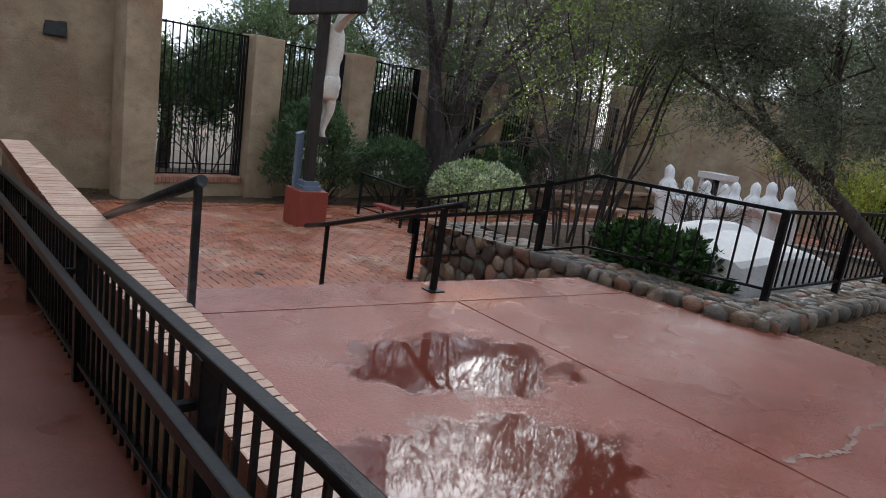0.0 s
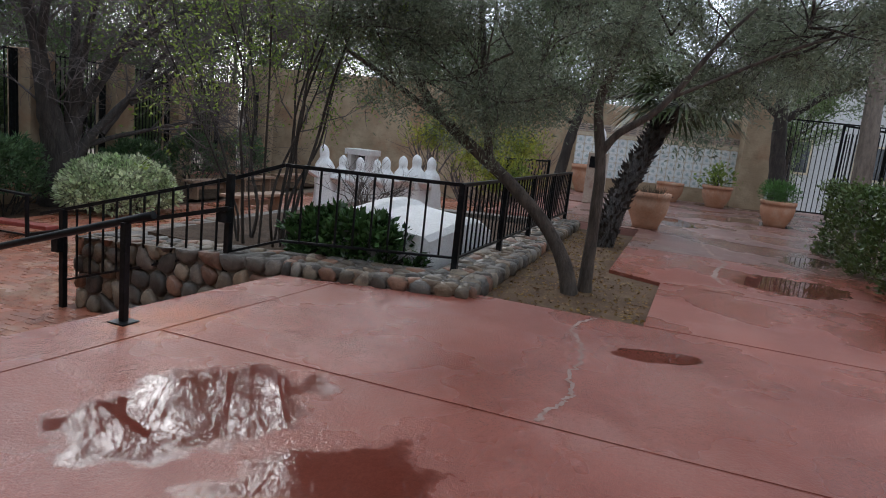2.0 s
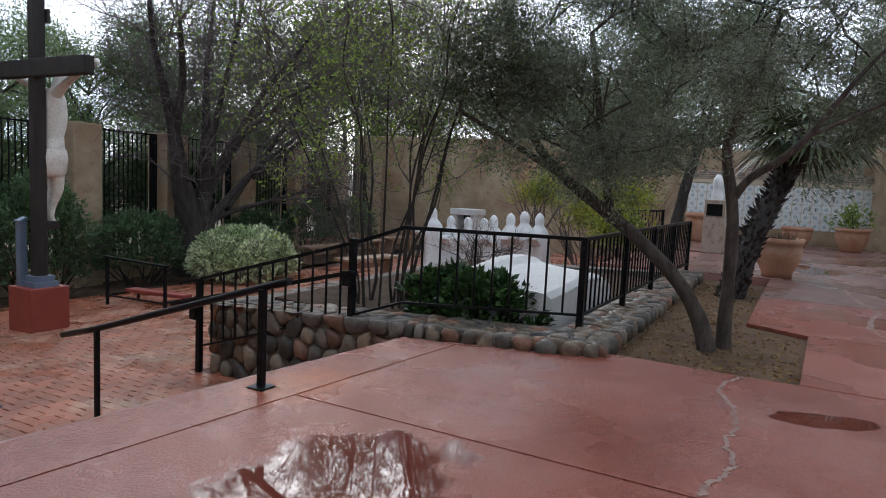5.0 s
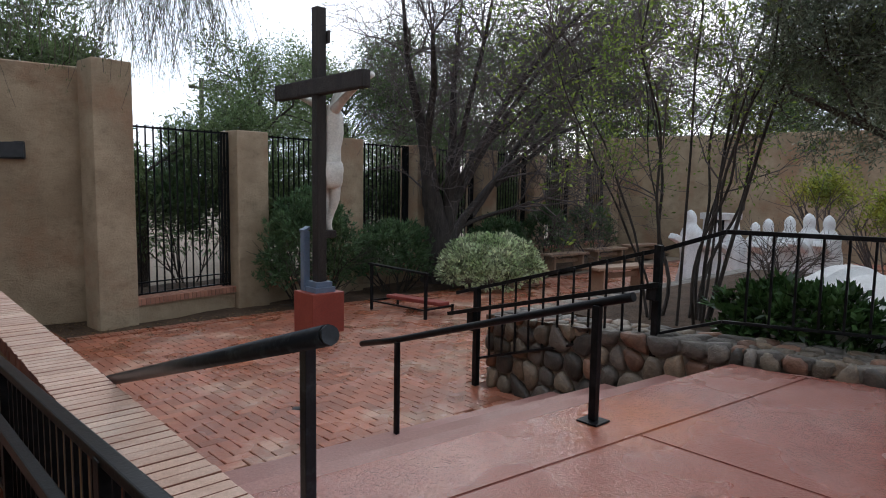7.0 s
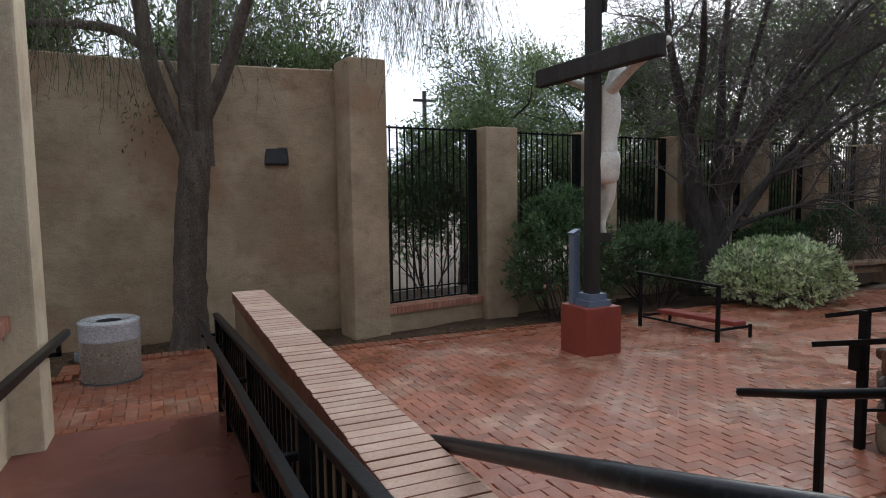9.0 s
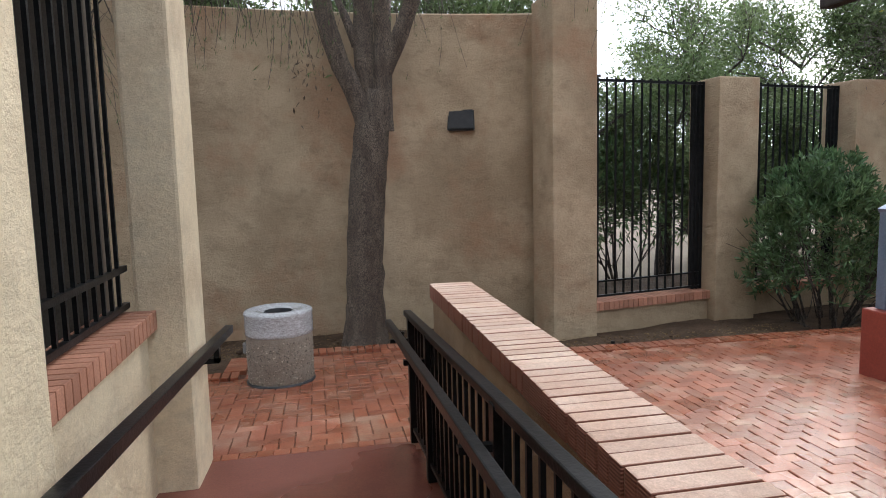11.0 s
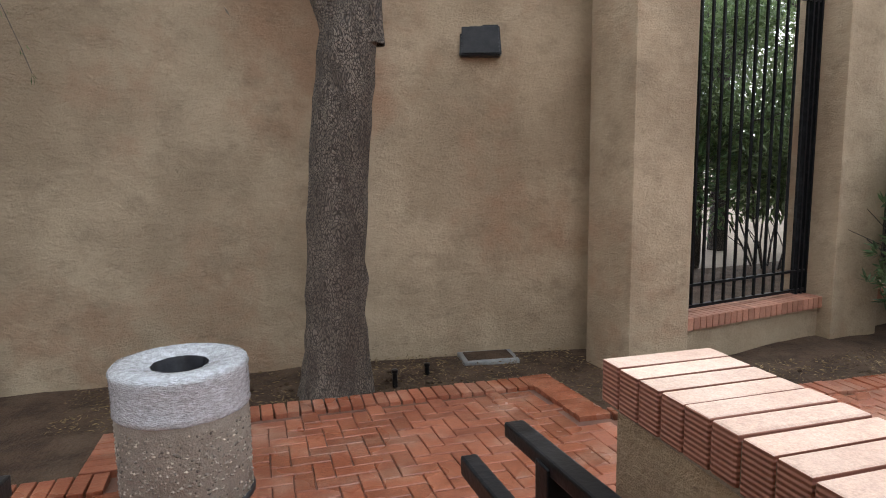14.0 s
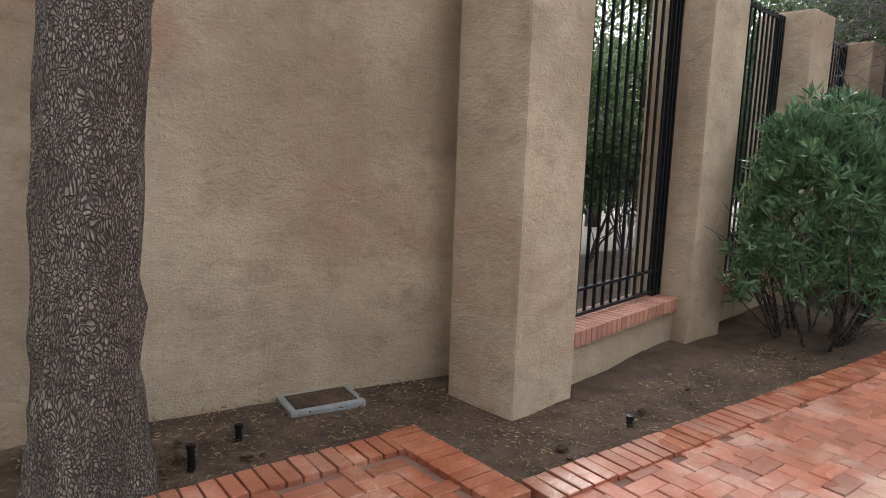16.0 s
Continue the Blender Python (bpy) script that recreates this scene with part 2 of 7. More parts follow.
tile_glaze = material("glazed_tile", ((0.76, 0.78, 0.76), (0.70, 0.73, 0.73)), 0.25, 5.0, 0.15, 25.0, each=0.05)
tile_red = material("lettered_tile", ((0.46, 0.38, 0.30), (0.40, 0.32, 0.26)), 0.3, 6.0, 0.15, 25.0, each=0.08, stain=(0.25, 0.12, 0.08), stain_scale=9.0, stain_amount=0.6)
house_wall = material("pale_house_wall", ((0.48, 0.48, 0.48), (0.56, 0.56, 0.55)), 0.9, 0.5, 0.2, 10.0)
house_dark = material("dark_glass", ((0.03, 0.035, 0.04), (0.05, 0.055, 0.06)), 0.1, 1.0, 0.0, 10.0)
roof_mat = material("roof_tar", ((0.16, 0.14, 0.13), (0.22, 0.19, 0.17)), 0.9, 1.0, 0.3, 20.0)
wood_bench = material("bench_wood", ((0.28, 0.17, 0.11), (0.36, 0.24, 0.16)), 0.6, 3.0, 0.4, 30.0)
red_pad = material("red_kneeler", ((0.26, 0.045, 0.035), (0.33, 0.07, 0.055)), 0.5, 6.0, 0.2, 40.0)
sconce_mat = material("dark_bronze", ((0.016, 0.015, 0.015), (0.028, 0.026, 0.025)), 0.35, 8.0, 0.15, 60.0, metal=0.6)
grey_plastic = material("grey_plastic", ((0.20, 0.20, 0.20), (0.27, 0.27, 0.26)), 0.5, 8.0, 0.2, 50.0, stain=(0.1, 0.08, 0.06))
crack_fill = material("crack_filler", ((0.40, 0.27, 0.22), (0.26, 0.15, 0.12)), 0.5, 14.0, 0.5, 70.0)
# porch interior: its gloom is put into a dark base colour
inside_shade = material("dim_plaster", ((0.10, 0.085, 0.07), (0.13, 0.11, 0.09)), 0.9, 1.0, 0.2, 30.0)
cream_trim = material("cream_trim", ((0.60, 0.52, 0.38), (0.54, 0.45, 0.32)), 0.8, 3.0, 0.3, 30.0)


def pooled(m, pools, tint=(0.50, 0.42, 0.40)):
    """Standing rain water: smooth, darker pools with ragged soft rims. pools: (x, y, half length, half width, turn)."""
    n, k = m.node_tree.nodes, m.node_tree.links
    b = n["Principled BSDF"]
    g = n.new("ShaderNodeNewGeometry")
    ns = n.new("ShaderNodeTexNoise")
    ns.inputs["Scale"].default_value, ns.inputs["Detail"].default_value = 5.0, 6.0
    k.new(g.outputs["Position"], ns.inputs["Vector"])
    nearest = None
    for x, y, rx, ry, turn in pools:
        mp = n.new("ShaderNodeMapping")
        mp.vector_type = "TEXTURE"
        mp.inputs["Location"].default_value = (x, y, TERRACE_Z)
        mp.inputs["Rotation"].default_value = (0, 0, turn)
        mp.inputs["Scale"].default_value = (rx, ry, 1)
        k.new(g.outputs["Position"], mp.inputs[0])
        ln_ = n.new("ShaderNodeVectorMath")
        ln_.operation = "LENGTH"
        k.new(mp.outputs[0], ln_.inputs[0])
        if nearest is None:
            nearest = ln_.outputs["Value"]
        else:
            mi = n.new("ShaderNodeMath")
            mi.operation = "SMOOTH_MIN"
            mi.inputs[2].default_value = 0.25
            k.new(nearest, mi.inputs[0])
            k.new(ln_.outputs["Value"], mi.inputs[1])
            nearest = mi.outputs[0]
    ad = n.new("ShaderNodeMath")
    ad.operation = "MULTIPLY_ADD"
    ad.inputs[1].default_value = 1.15
    k.new(ns.outputs[0], ad.inputs[0])
    k.new(nearest, ad.inputs[2])
    mask = n.new("ShaderNodeMapRange")
    mask.interpolation_type = "SMOOTHSTEP"
    mask.inputs["From Min"].default_value, mask.inputs["From Max"].default_value = 1.62, 1.42
    k.new(ad.outputs[0], mask.inputs[0])
    old = b.inputs["Roughness"].links[0].from_socket
    mr = n.new("ShaderNodeMix")
    k.new(mask.outputs[0], mr.inputs[0])
    k.new(old, mr.inputs[2])
    mr.inputs[3].default_value = 0.012
    k.new(mr.outputs[0], b.inputs["Roughness"])
    water = n.new("ShaderNodeMapRange")
    water.inputs["To Min"].default_value, water.inputs["To Max"].default_value = 0.5, 0.25
    k.new(mask.outputs[0], water.inputs[0])
    k.new(water.outputs[0], b.inputs["Specular IOR Level"])
    col = b.inputs["Base Color"].links[0].from_socket
    mc = n.new("ShaderNodeMix")
    mc.data_type, mc.blend_type = "RGBA", "MULTIPLY"
    k.new(mask.outputs[0], mc.inputs[0])
    k.new(col, mc.inputs[6])
    mc.inputs[7].default_value = (*tint, 1)
    k.new(mc.outputs[2], b.inputs["Base Color"])
    bu = b.inputs["Normal"].links[0].from_node
    st = n.new("ShaderNodeMapRange")
    st.inputs["To Min"].default_value, st.inputs["To Max"].default_value = bu.inputs["Strength"].default_value, 0.01
    k.new(mask.outputs[0], st.inputs[0])
    k.new(st.outputs[0], bu.inputs["Strength"])


def rusted(m, x, y, r, colour):
    """A rust stain that has run from a post's foot."""
    n, k = m.node_tree.nodes, m.node_tree.links
    b = n["Principled BSDF"]
    g = n.new("ShaderNodeNewGeometry")
    mp = n.new("ShaderNodeMapping")
    mp.vector_type = "TEXTURE"
    mp.inputs["Location"].default_value = (x, y, TERRACE_Z)
    mp.inputs["Scale"].default_value = (r, r * 0.7, 1)
    k.new(g.outputs["Position"], mp.inputs[0])
    ns = n.new("ShaderNodeTexNoise")
    ns.inputs["Scale"].default_value = 7.0
    k.new(g.outputs["Position"], ns.inputs["Vector"])
    ln_ = n.new("ShaderNodeVectorMath")
    ln_.operation = "LENGTH"
    k.new(mp.outputs[0], ln_.inputs[0])
    ad = n.new("ShaderNodeMath")
    k.new(ln_.outputs["Value"], ad.inputs[0])
    k.new(ns.outputs[0], ad.inputs[1])
    mask = n.new("ShaderNodeMapRange")
    mask.inputs["From Min"].default_value, mask.inputs["From Max"].default_value = 1.6, 0.7
    mask.inputs["To Max"].default_value = 0.75
    k.new(ad.outputs[0], mask.inputs[0])
    mc = n.new("ShaderNodeMix")
    mc.data_type = "RGBA"
    k.new(mask.outputs[0], mc.inputs[0])
    k.new(b.inputs["Base Color"].links[0].from_socket, mc.inputs[6])
    mc.inputs[7].default_value = (*colour, 1)
    k.new(mc.outputs[2], b.inputs["Base Color"])


TERRACE_Z = 1.02
rusted(concrete_red, 2.85, 3.0, 0.5, (0.46, 0.13, 0.045))
pooled(concrete_red, [(2.02, 2.12, 0.60, 0.38, -0.35), (1.55, 1.35, 0.62, 0.40, -0.25), (7.4, -0.8, 0.62, 0.50, -0.9), (4.0, 0.42, 0.14, 0.28, 0.3)])
pooled(walk_red, [(14.9, -1.2, 0.45, 0.8, 0.0), (9.6, -1.3, 0.6, 0.3, -0.4), (12.6, 0.4, 0.8, 0.4, 0.3)], (0.6, 0.55, 0.55))


def ribbed(m):
    """Adds the fine level ribs of extruded brick to the upright faces, and colours these a darker red than the tops."""
    n, k = m.node_tree.nodes, m.node_tree.links
    g = n.new("ShaderNodeNewGeometry")
    w = n.new("ShaderNodeTexWave")
    w.bands_direction = "Z"
    w.inputs["Scale"].default_value = 33.0
    k.new(g.outputs["Position"], w.inputs["Vector"])
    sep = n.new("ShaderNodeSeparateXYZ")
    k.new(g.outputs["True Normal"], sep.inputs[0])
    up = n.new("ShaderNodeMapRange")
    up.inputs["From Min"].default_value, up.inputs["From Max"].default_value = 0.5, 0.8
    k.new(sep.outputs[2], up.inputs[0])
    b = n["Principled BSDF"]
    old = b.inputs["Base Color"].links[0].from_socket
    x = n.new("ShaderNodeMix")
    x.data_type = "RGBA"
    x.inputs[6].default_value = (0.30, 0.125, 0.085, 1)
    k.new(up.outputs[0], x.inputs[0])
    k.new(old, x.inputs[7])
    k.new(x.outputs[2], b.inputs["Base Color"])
    inv = n.new("ShaderNodeMath")
    inv.operation = "SUBTRACT"
    inv.inputs[0].default_value = 1.0
    k.new(up.outputs[0], inv.inputs[1])
    h = n.new("ShaderNodeMath")
    h.operation = "MULTIPLY"
    k.new(w.outputs[0], h.inputs[0])
    k.new(inv.outputs[0], h.inputs[1])
    bu = n.new("ShaderNodeBump")
    bu.inputs["Strength"].default_value, bu.inputs["Distance"].default_value = 0.6, 0.004
    k.new(h.outputs[0], bu.inputs["Height"])
    k.new(b.inputs["Normal"].links[0].from_socket, bu.inputs["Normal"])
    k.new(bu.outputs[0], b.inputs["Normal"])


def cracked(m, scale, depth, dark):
    """Bark broken into small upright plates with deep cracks between them."""
    n, k = m.node_tree.nodes, m.node_tree.links
    g = n.new("ShaderNodeNewGeometry")
    mp = n.new("ShaderNodeMapping")
    mp.inputs["Scale"].default_value = (1.0, 1.0, 0.46)
    wob = n.new("ShaderNodeTexNoise")
    wob.inputs["Scale"].default_value = 9.0
    add = n.new("ShaderNodeMix")
    add.data_type = "RGBA"
    add.inputs[0].default_value = 0.10
    k.new(g.outputs["Position"], mp.inputs[0])
    k.new(mp.outputs[0], wob.inputs["Vector"])
    k.new(mp.outputs[0], add.inputs[6])
    k.new(wob.outputs[1], add.inputs[7])
    vo = n.new("ShaderNodeTexVoronoi")
    vo.feature = "DISTANCE_TO_EDGE"
    vo.inputs["Scale"].default_value = scale
    k.new(add.outputs[2], vo.inputs["Vector"])
    r = n.new("ShaderNodeMapRange")
    r.interpolation_type = "SMOOTHSTEP"
    r.inputs["From Max"].default_value = 0.22
    k.new(vo.outputs[0], r.inputs[0])
    b = n["Principled BSDF"]
    old = b.inputs["Base Color"].links[0].from_socket
    x = n.new("ShaderNodeMix")
    x.data_type = "RGBA"
    x.inputs[6].default_value = (*dark, 1)
    k.new(r.outputs[0], x.inputs[0])
    k.new(old, x.inputs[7])
    k.new(x.outputs[2], b.inputs["Base Color"])
    bu = n.new("ShaderNodeBump")
    bu.inputs["Strength"].default_value, bu.inputs["Distance"].default_value = 1.0, depth
    k.new(r.outputs[0], bu.inputs["Height"])
    k.new(b.inputs["Normal"].links[0].from_socket, bu.inputs["Normal"])
    k.new(bu.outputs[0], b.inputs["Normal"])




def hued(m, tones):
    """Tints each separate piece by one of the tones."""
    n, k = m.node_tree.nodes, m.node_tree.links
    b = n["Principled BSDF"]
    sc = n.new("ShaderNodeMath")
    sc.operation = "MULTIPLY"
    sc.inputs[1].default_value = 7.31
    fr = n.new("ShaderNodeMath")
    fr.operation = "FRACT"
    k.new(n.new("ShaderNodeObjectInfo").outputs["Random"], sc.inputs[0])
    k.new(sc.outputs[0], fr.inputs[0])
    cr = n.new("ShaderNodeValToRGB")
    cr.color_ramp.interpolation = "CONSTANT"
    while len(cr.color_ramp.elements) < len(tones):
        cr.color_ramp.elements.new(0.5)
    for i, c in enumerate(tones):
        cr.color_ramp.elements[i].position = i / len(tones)
        cr.color_ramp.elements[i].color = (*c, 1)
    k.new(fr.outputs[0], cr.inputs[0])
    x = n.new("ShaderNodeMix")
    x.data_type, x.blend_type = "RGBA", "MULTIPLY"
    x.inputs[0].default_value = 1.0
    k.new(b.inputs["Base Color"].links[0].from_socket, x.inputs[6])
    k.new(cr.outputs[0], x.inputs[7])
    k.new(x.outputs[2], b.inputs["Base Color"])


def painted_tile(m, centre, rim):
    """A small sprig in the middle and thin corner arcs on every glazed tile."""
    n, k = m.node_tree.nodes, m.node_tree.links
    b = n["Principled BSDF"]
    tc = n.new("ShaderNodeTexCoord")
    ln_ = n.new("ShaderNodeVectorMath")
    ln_.operation = "LENGTH"
    fl = n.new("ShaderNodeMapping")
    fl.inputs["Scale"].default_value = (1, 0, 1)
    k.new(tc.outputs["Object"], fl.inputs[0])
    k.new(fl.outputs[0], ln_.inputs[0])
    wob = n.new("ShaderNodeTexNoise")
    wob.inputs["Scale"].default_value = 38.0
    k.new(tc.outputs["Object"], wob.inputs["Vector"])
    ad = n.new("ShaderNodeMath")
    ad.operation = "MULTIPLY_ADD"
    ad.inputs[1].default_value = 0.10
    k.new(wob.outputs[0], ad.inputs[0])
    k.new(ln_.outputs["Value"], ad.inputs[2])
    for lo, hi, c in ((0.100, 0.090, centre), (0.165, 0.178, rim)):
        r = n.new("ShaderNodeMapRange")
        r.inputs["From Min"].default_value, r.inputs["From Max"].default_value = lo, hi
        r.inputs["To Max"].default_value = 0.75
        k.new(ad.outputs[0], r.inputs[0])
        x = n.new("ShaderNodeMix")
        x.data_type = "RGBA"
        k.new(r.outputs[0], x.inputs[0])
        k.new(b.inputs["Base Color"].links[0].from_socket, x.inputs[6])
        x.inputs[7].default_value = (*c, 1)
        k.new(x.outputs[2], b.inputs["Base Color"])


hued(stone, ((1.0, 1.0, 1.0), (1.25, 1.05, 0.85), (0.75, 0.78, 0.82), (1.5, 0.95, 0.75), (1.05, 1.0, 0.9), (0.6, 0.6, 0.6), (1.4, 1.3, 1.15)))
painted_tile(tile_glaze, (0.36, 0.47, 0.47), (0.52, 0.50, 0.42))
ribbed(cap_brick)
cracked(bark_ridge, 96.0, 0.016, (0.062, 0.048, 0.039))
cracked(bark, 40.0, 0.01, (0.02, 0.016, 0.013))

# ---- building helpers ----
rng = np.random.default_rng(7)


def world_of(ob):
    m = ob.matrix_basis.copy()
    while ob.parent:
        ob = ob.parent
        m = ob.matrix_basis @ m
    return m


def mesh_of(name, bm, mat, smooth=False):
    me = bpy.data.meshes.new(name)
    bm.normal_update()
    bm.to_mesh(me)
    bm.free()
    me.materials.append(mat)
    if smooth:
        me.polygons.foreach_set("use_smooth", [True] * len(me.polygons))
    return me


def raw_mesh(name, verts, faces, mat, smooth=False):
    me = bpy.data.meshes.new(name)
    me.from_pydata(verts, [], faces)
    me.materials.append(mat)
    if smooth:
        me.polygons.foreach_set("use_smooth", [True] * len(me.polygons))
    return me


def thing(name, at, label, category, group="", kind=""):
    e = new(name)
    e.empty_display_size = 0.1
    e.matrix_basis = at if isinstance(at, Matrix) else Matrix.Translation(at)
    return tagged(e, label, category, group, kind)


def place(ob, parent, m=None):
    """Parents ob; m is its pose in the world."""
    m = m or Matrix()
    ob.parent = parent
    ob.matrix_basis = world_of(parent).inverted() @ m if parent else m
    return ob


def part(name, bm, mat, parent, label="", smooth=False, m=None):
    ob = new(name, mesh_of(name, bm, mat, smooth))
    place(ob, parent, m)
    return tagged(ob, label)


def piece(name, mesh, parent, m):
    return place(new(name, mesh), parent, m)


def solo(name, bm, mat, label, category, kind="", group="", smooth=False):
    return tagged(new(name, mesh_of(name, bm, mat, smooth)), label, category, group, kind)


def box(bm, x0, x1, y0, y1, z0, z1, bevel=0.0, m=None):
    r = bmesh.ops.create_cube(bm, size=1.0)
    vs = r["verts"]
    t = Matrix.Translation(((x0 + x1) / 2, (y0 + y1) / 2, (z0 + z1) / 2)) @ Matrix.Diagonal((x1 - x0, y1 - y0, z1 - z0, 1))
    bmesh.ops.transform(bm, matrix=(m @ t) if m else t, verts=vs)
    if bevel:
        es = list({e for v in vs for e in v.link_edges})
        bmesh.ops.bevel(bm, geom=es, offset=bevel, segments=2, affect="EDGES", profile=0.6)
    return bm


def boxed(*a, **k):
    return box(bmesh.new(), *a, **k)


def prism(bm, pts, z0, z1):
    """An upright prism on a plan polygon; z1 may be a function of (x, y)."""
    top = z1 if callable(z1) else (lambda x, y: z1)
    bot = z0 if callable(z0) else (lambda x, y: z0)
    lo = [bm.verts.new((x, y, bot(x, y))) for x, y in pts]
    hi = [bm.verts.new((x, y, top(x, y))) for x, y in pts]
    bm.faces.new(hi)
    bm.faces.new(lo[::-1])
    for i in range(len(pts)):
        j = (i + 1) % len(pts)
        bm.faces.new((lo[i], lo[j], hi[j], hi[i]))
    bmesh.ops.recalc_face_normals(bm, faces=bm.faces[:])
    return bm


def bar(bm, a, b, w, d=None, bevel=0.0, up=(0, 0, 1)):
    """A square bar from a to b, w wide and d deep."""
    a, b = Vector(a), Vector(b)
    d = d or w
    z = (b - a).normalized()
    x = Vector(up).cross(z)
    x = x.normalized() if x.length > 1e-4 else Vector((1, 0, 0))
    y = z.cross(x)
    m = Matrix((x, y, z)).transposed().to_4x4()
    m.translation = (a + b) / 2
    return box(bm, -w / 2, w / 2, -d / 2, d / 2, -(b - a).length / 2, (b - a).length / 2, bevel, m)


def tube_mesh(name, segs, mat, sides=6):
    """Tapered tubes, one for each (p0, p1, r0, r1), joined in one mesh."""
    p0 = np.array([s[0] for s in segs], float)
    p1 = np.array([s[1] for s in segs], float)
    r0 = np.array([s[2] for s in segs])
    r1 = np.array([s[3] for s in segs])
    d = p1 - p0
    d /= np.maximum(np.linalg.norm(d, axis=1, keepdims=True), 1e-6)
    ref = np.where(np.abs(d[:, 2:3]) < 0.9, np.array([[0, 0, 1.0]]), np.array([[1.0, 0, 0]]))
    u = np.cross(ref, d)
    u /= np.linalg.norm(u, axis=1, keepdims=True)
    v = np.cross(d, u)
    n = len(segs)
    ang = np.arange(sides) * 2 * np.pi / sides
    ring = np.cos(ang)[None, :, None] * u[:, None] + np.sin(ang)[None, :, None] * v[:, None]
    lo = p0[:, None] + ring * r0[:, None, None]
    hi = p1[:, None] + ring * r1[:, None, None]
    verts = np.concatenate([lo, hi], 1).reshape(-1, 3)
    base = (np.arange(n) * 2 * sides)[:, None]
    i = np.arange(sides)[None]
    j = (np.arange(sides)[None] + 1) % sides
    faces = np.stack([base + i, base + j, base + sides + j, base + sides + i], -1).reshape(-1, 4)
    return raw_mesh(name, verts.tolist(), faces.tolist(), mat, True)


def trunk_mesh(name, paths, mat, sides=14, lump=0.12):
    """Continuous limbs: each path is a list of (x, y, z, radius), skinned ring by ring with uneven girth."""
    verts, faces = [], []
    for path in paths:
        pts = []
        for a, b in zip(path, path[1:]):
            n = max(2, int((Vector(b[:3]) - Vector(a[:3])).length / 0.12))
            pts += [np.array(a) + (np.array(b) - np.array(a)) * (q / n) for q in range(n)]
        pts.append(np.array(path[-1]))
        pts = np.array(pts)
        for _ in range(3):
            pts[1:-1] = (pts[:-2] + 2 * pts[1:-1] + pts[2:]) / 4
        start = len(verts)
        for q, p in enumerate(pts):
            d = pts[min(q + 1, len(pts) - 1)][:3] - pts[max(q - 1, 0)][:3]
            d = d / np.linalg.norm(d)
            u = np.cross([0.3, 1, 0.1], d)
            u /= np.linalg.norm(u)
            v = np.cross(d, u)
            for s in range(sides):
                a = 2 * math.pi * s / sides
                w = p[:3] + (math.cos(a) * u + math.sin(a) * v) * p[3]
                f = 1 + lump * noise.noise(Vector(w) * 5) + lump * 0.5 * noise.noise(Vector(w) * 14)
                verts.append((p[:3] + (w - p[:3]) * f).tolist())
        for q in range(len(pts) - 1):
            for s in range(sides):
                t = (s + 1) % sides
                o = start + q * sides
                faces.append((o + s, o + t, o + sides + t, o + sides + s))
        faces.append([start + (len(pts) - 1) * sides + s for s in range(sides)])
    return raw_mesh(name, verts, faces, mat, True)


def grow(segs, tips, p, d, length, r, depth, g, spread=0.6, shrink=0.72, kids=(2, 4), droop=0.0, wander=0.25, steps=3, thin=0.0016):
    """Branches out from p along d; gathers tube segments, and the places along the last twigs."""
    p, d = np.array(p, float), np.array(d, float)
    d = d / np.linalg.norm(d)
    rr = r
    for s in range(steps):
        d = d + g.normal(0, wander, 3) * 0.5 + np.array([0, 0, -droop])
        d /= np.linalg.norm(d)
        q = p + d * length / steps
        r2 = max(rr * (0.86 if depth else 0.7), thin)
        segs.append((p, q, rr, r2))
        if depth <= 1:
            tips.append((q, d))
        p, rr = q, r2
        if depth and s < steps - 1 and g.random() < 0.75:
            side = g.normal(0, 1, 3)
            side -= side.dot(d) * d
            side /= np.linalg.norm(side)
            grow(segs, tips, p, d * (1 - spread * 0.5) + side * spread, length * shrink * 0.9, rr * 0.6, depth - 1, g, spread, shrink, kids, droop, wander, steps, thin)
    if depth:
        for _ in range(int(g.integers(kids[0], kids[1]))):
            side = g.normal(0, 1, 3)
            grow(segs, tips, p, d + side * spread * 0.6, length * shrink, rr * 0.7, depth - 1, g, spread, shrink, kids, droop, wander, steps, thin)


def leaf_mesh(name, pos, dirs, length, width, mat, g, fold=0.0):
    """Small pointed leaves: one rhomb each, about its direction."""
    pos, dirs = np.asarray(pos, float), np.asarray(dirs, float)
    n = len(pos)
    dirs = dirs / np.maximum(np.linalg.norm(dirs, axis=1, keepdims=True), 1e-6)
    side = np.cross(dirs, g.normal(0, 1, (n, 3)))
    side /= np.maximum(np.linalg.norm(side, axis=1, keepdims=True), 1e-6)
    ln = length * g.uniform(0.7, 1.3, (n, 1))
    wd = width * g.uniform(0.7, 1.3, (n, 1))
    mid = pos + dirs * ln * 0.5
    verts = np.stack([pos, mid + side * wd / 2, pos + dirs * ln, mid - side * wd / 2], 1).reshape(-1, 3)
    faces = np.arange(4 * n).reshape(-1, 4)
    return raw_mesh(name, verts.tolist(), faces.tolist(), mat)


def around_tips(tips, count, spread, g, bias=(0, 0, 0), align=0.6):
    """count leaf places scattered round branch tips, with directions."""
    p = np.array([t[0] for t in tips])
    d = np.array([t[1] for t in tips])
    pick = g.integers(0, len(p), count)
    pos = p[pick] + g.normal(0, spread, (count, 3))
    dirs = d[pick] * align + g.normal(0, 0.6, (count, 3)) + np.array(bias)
    return pos, dirs


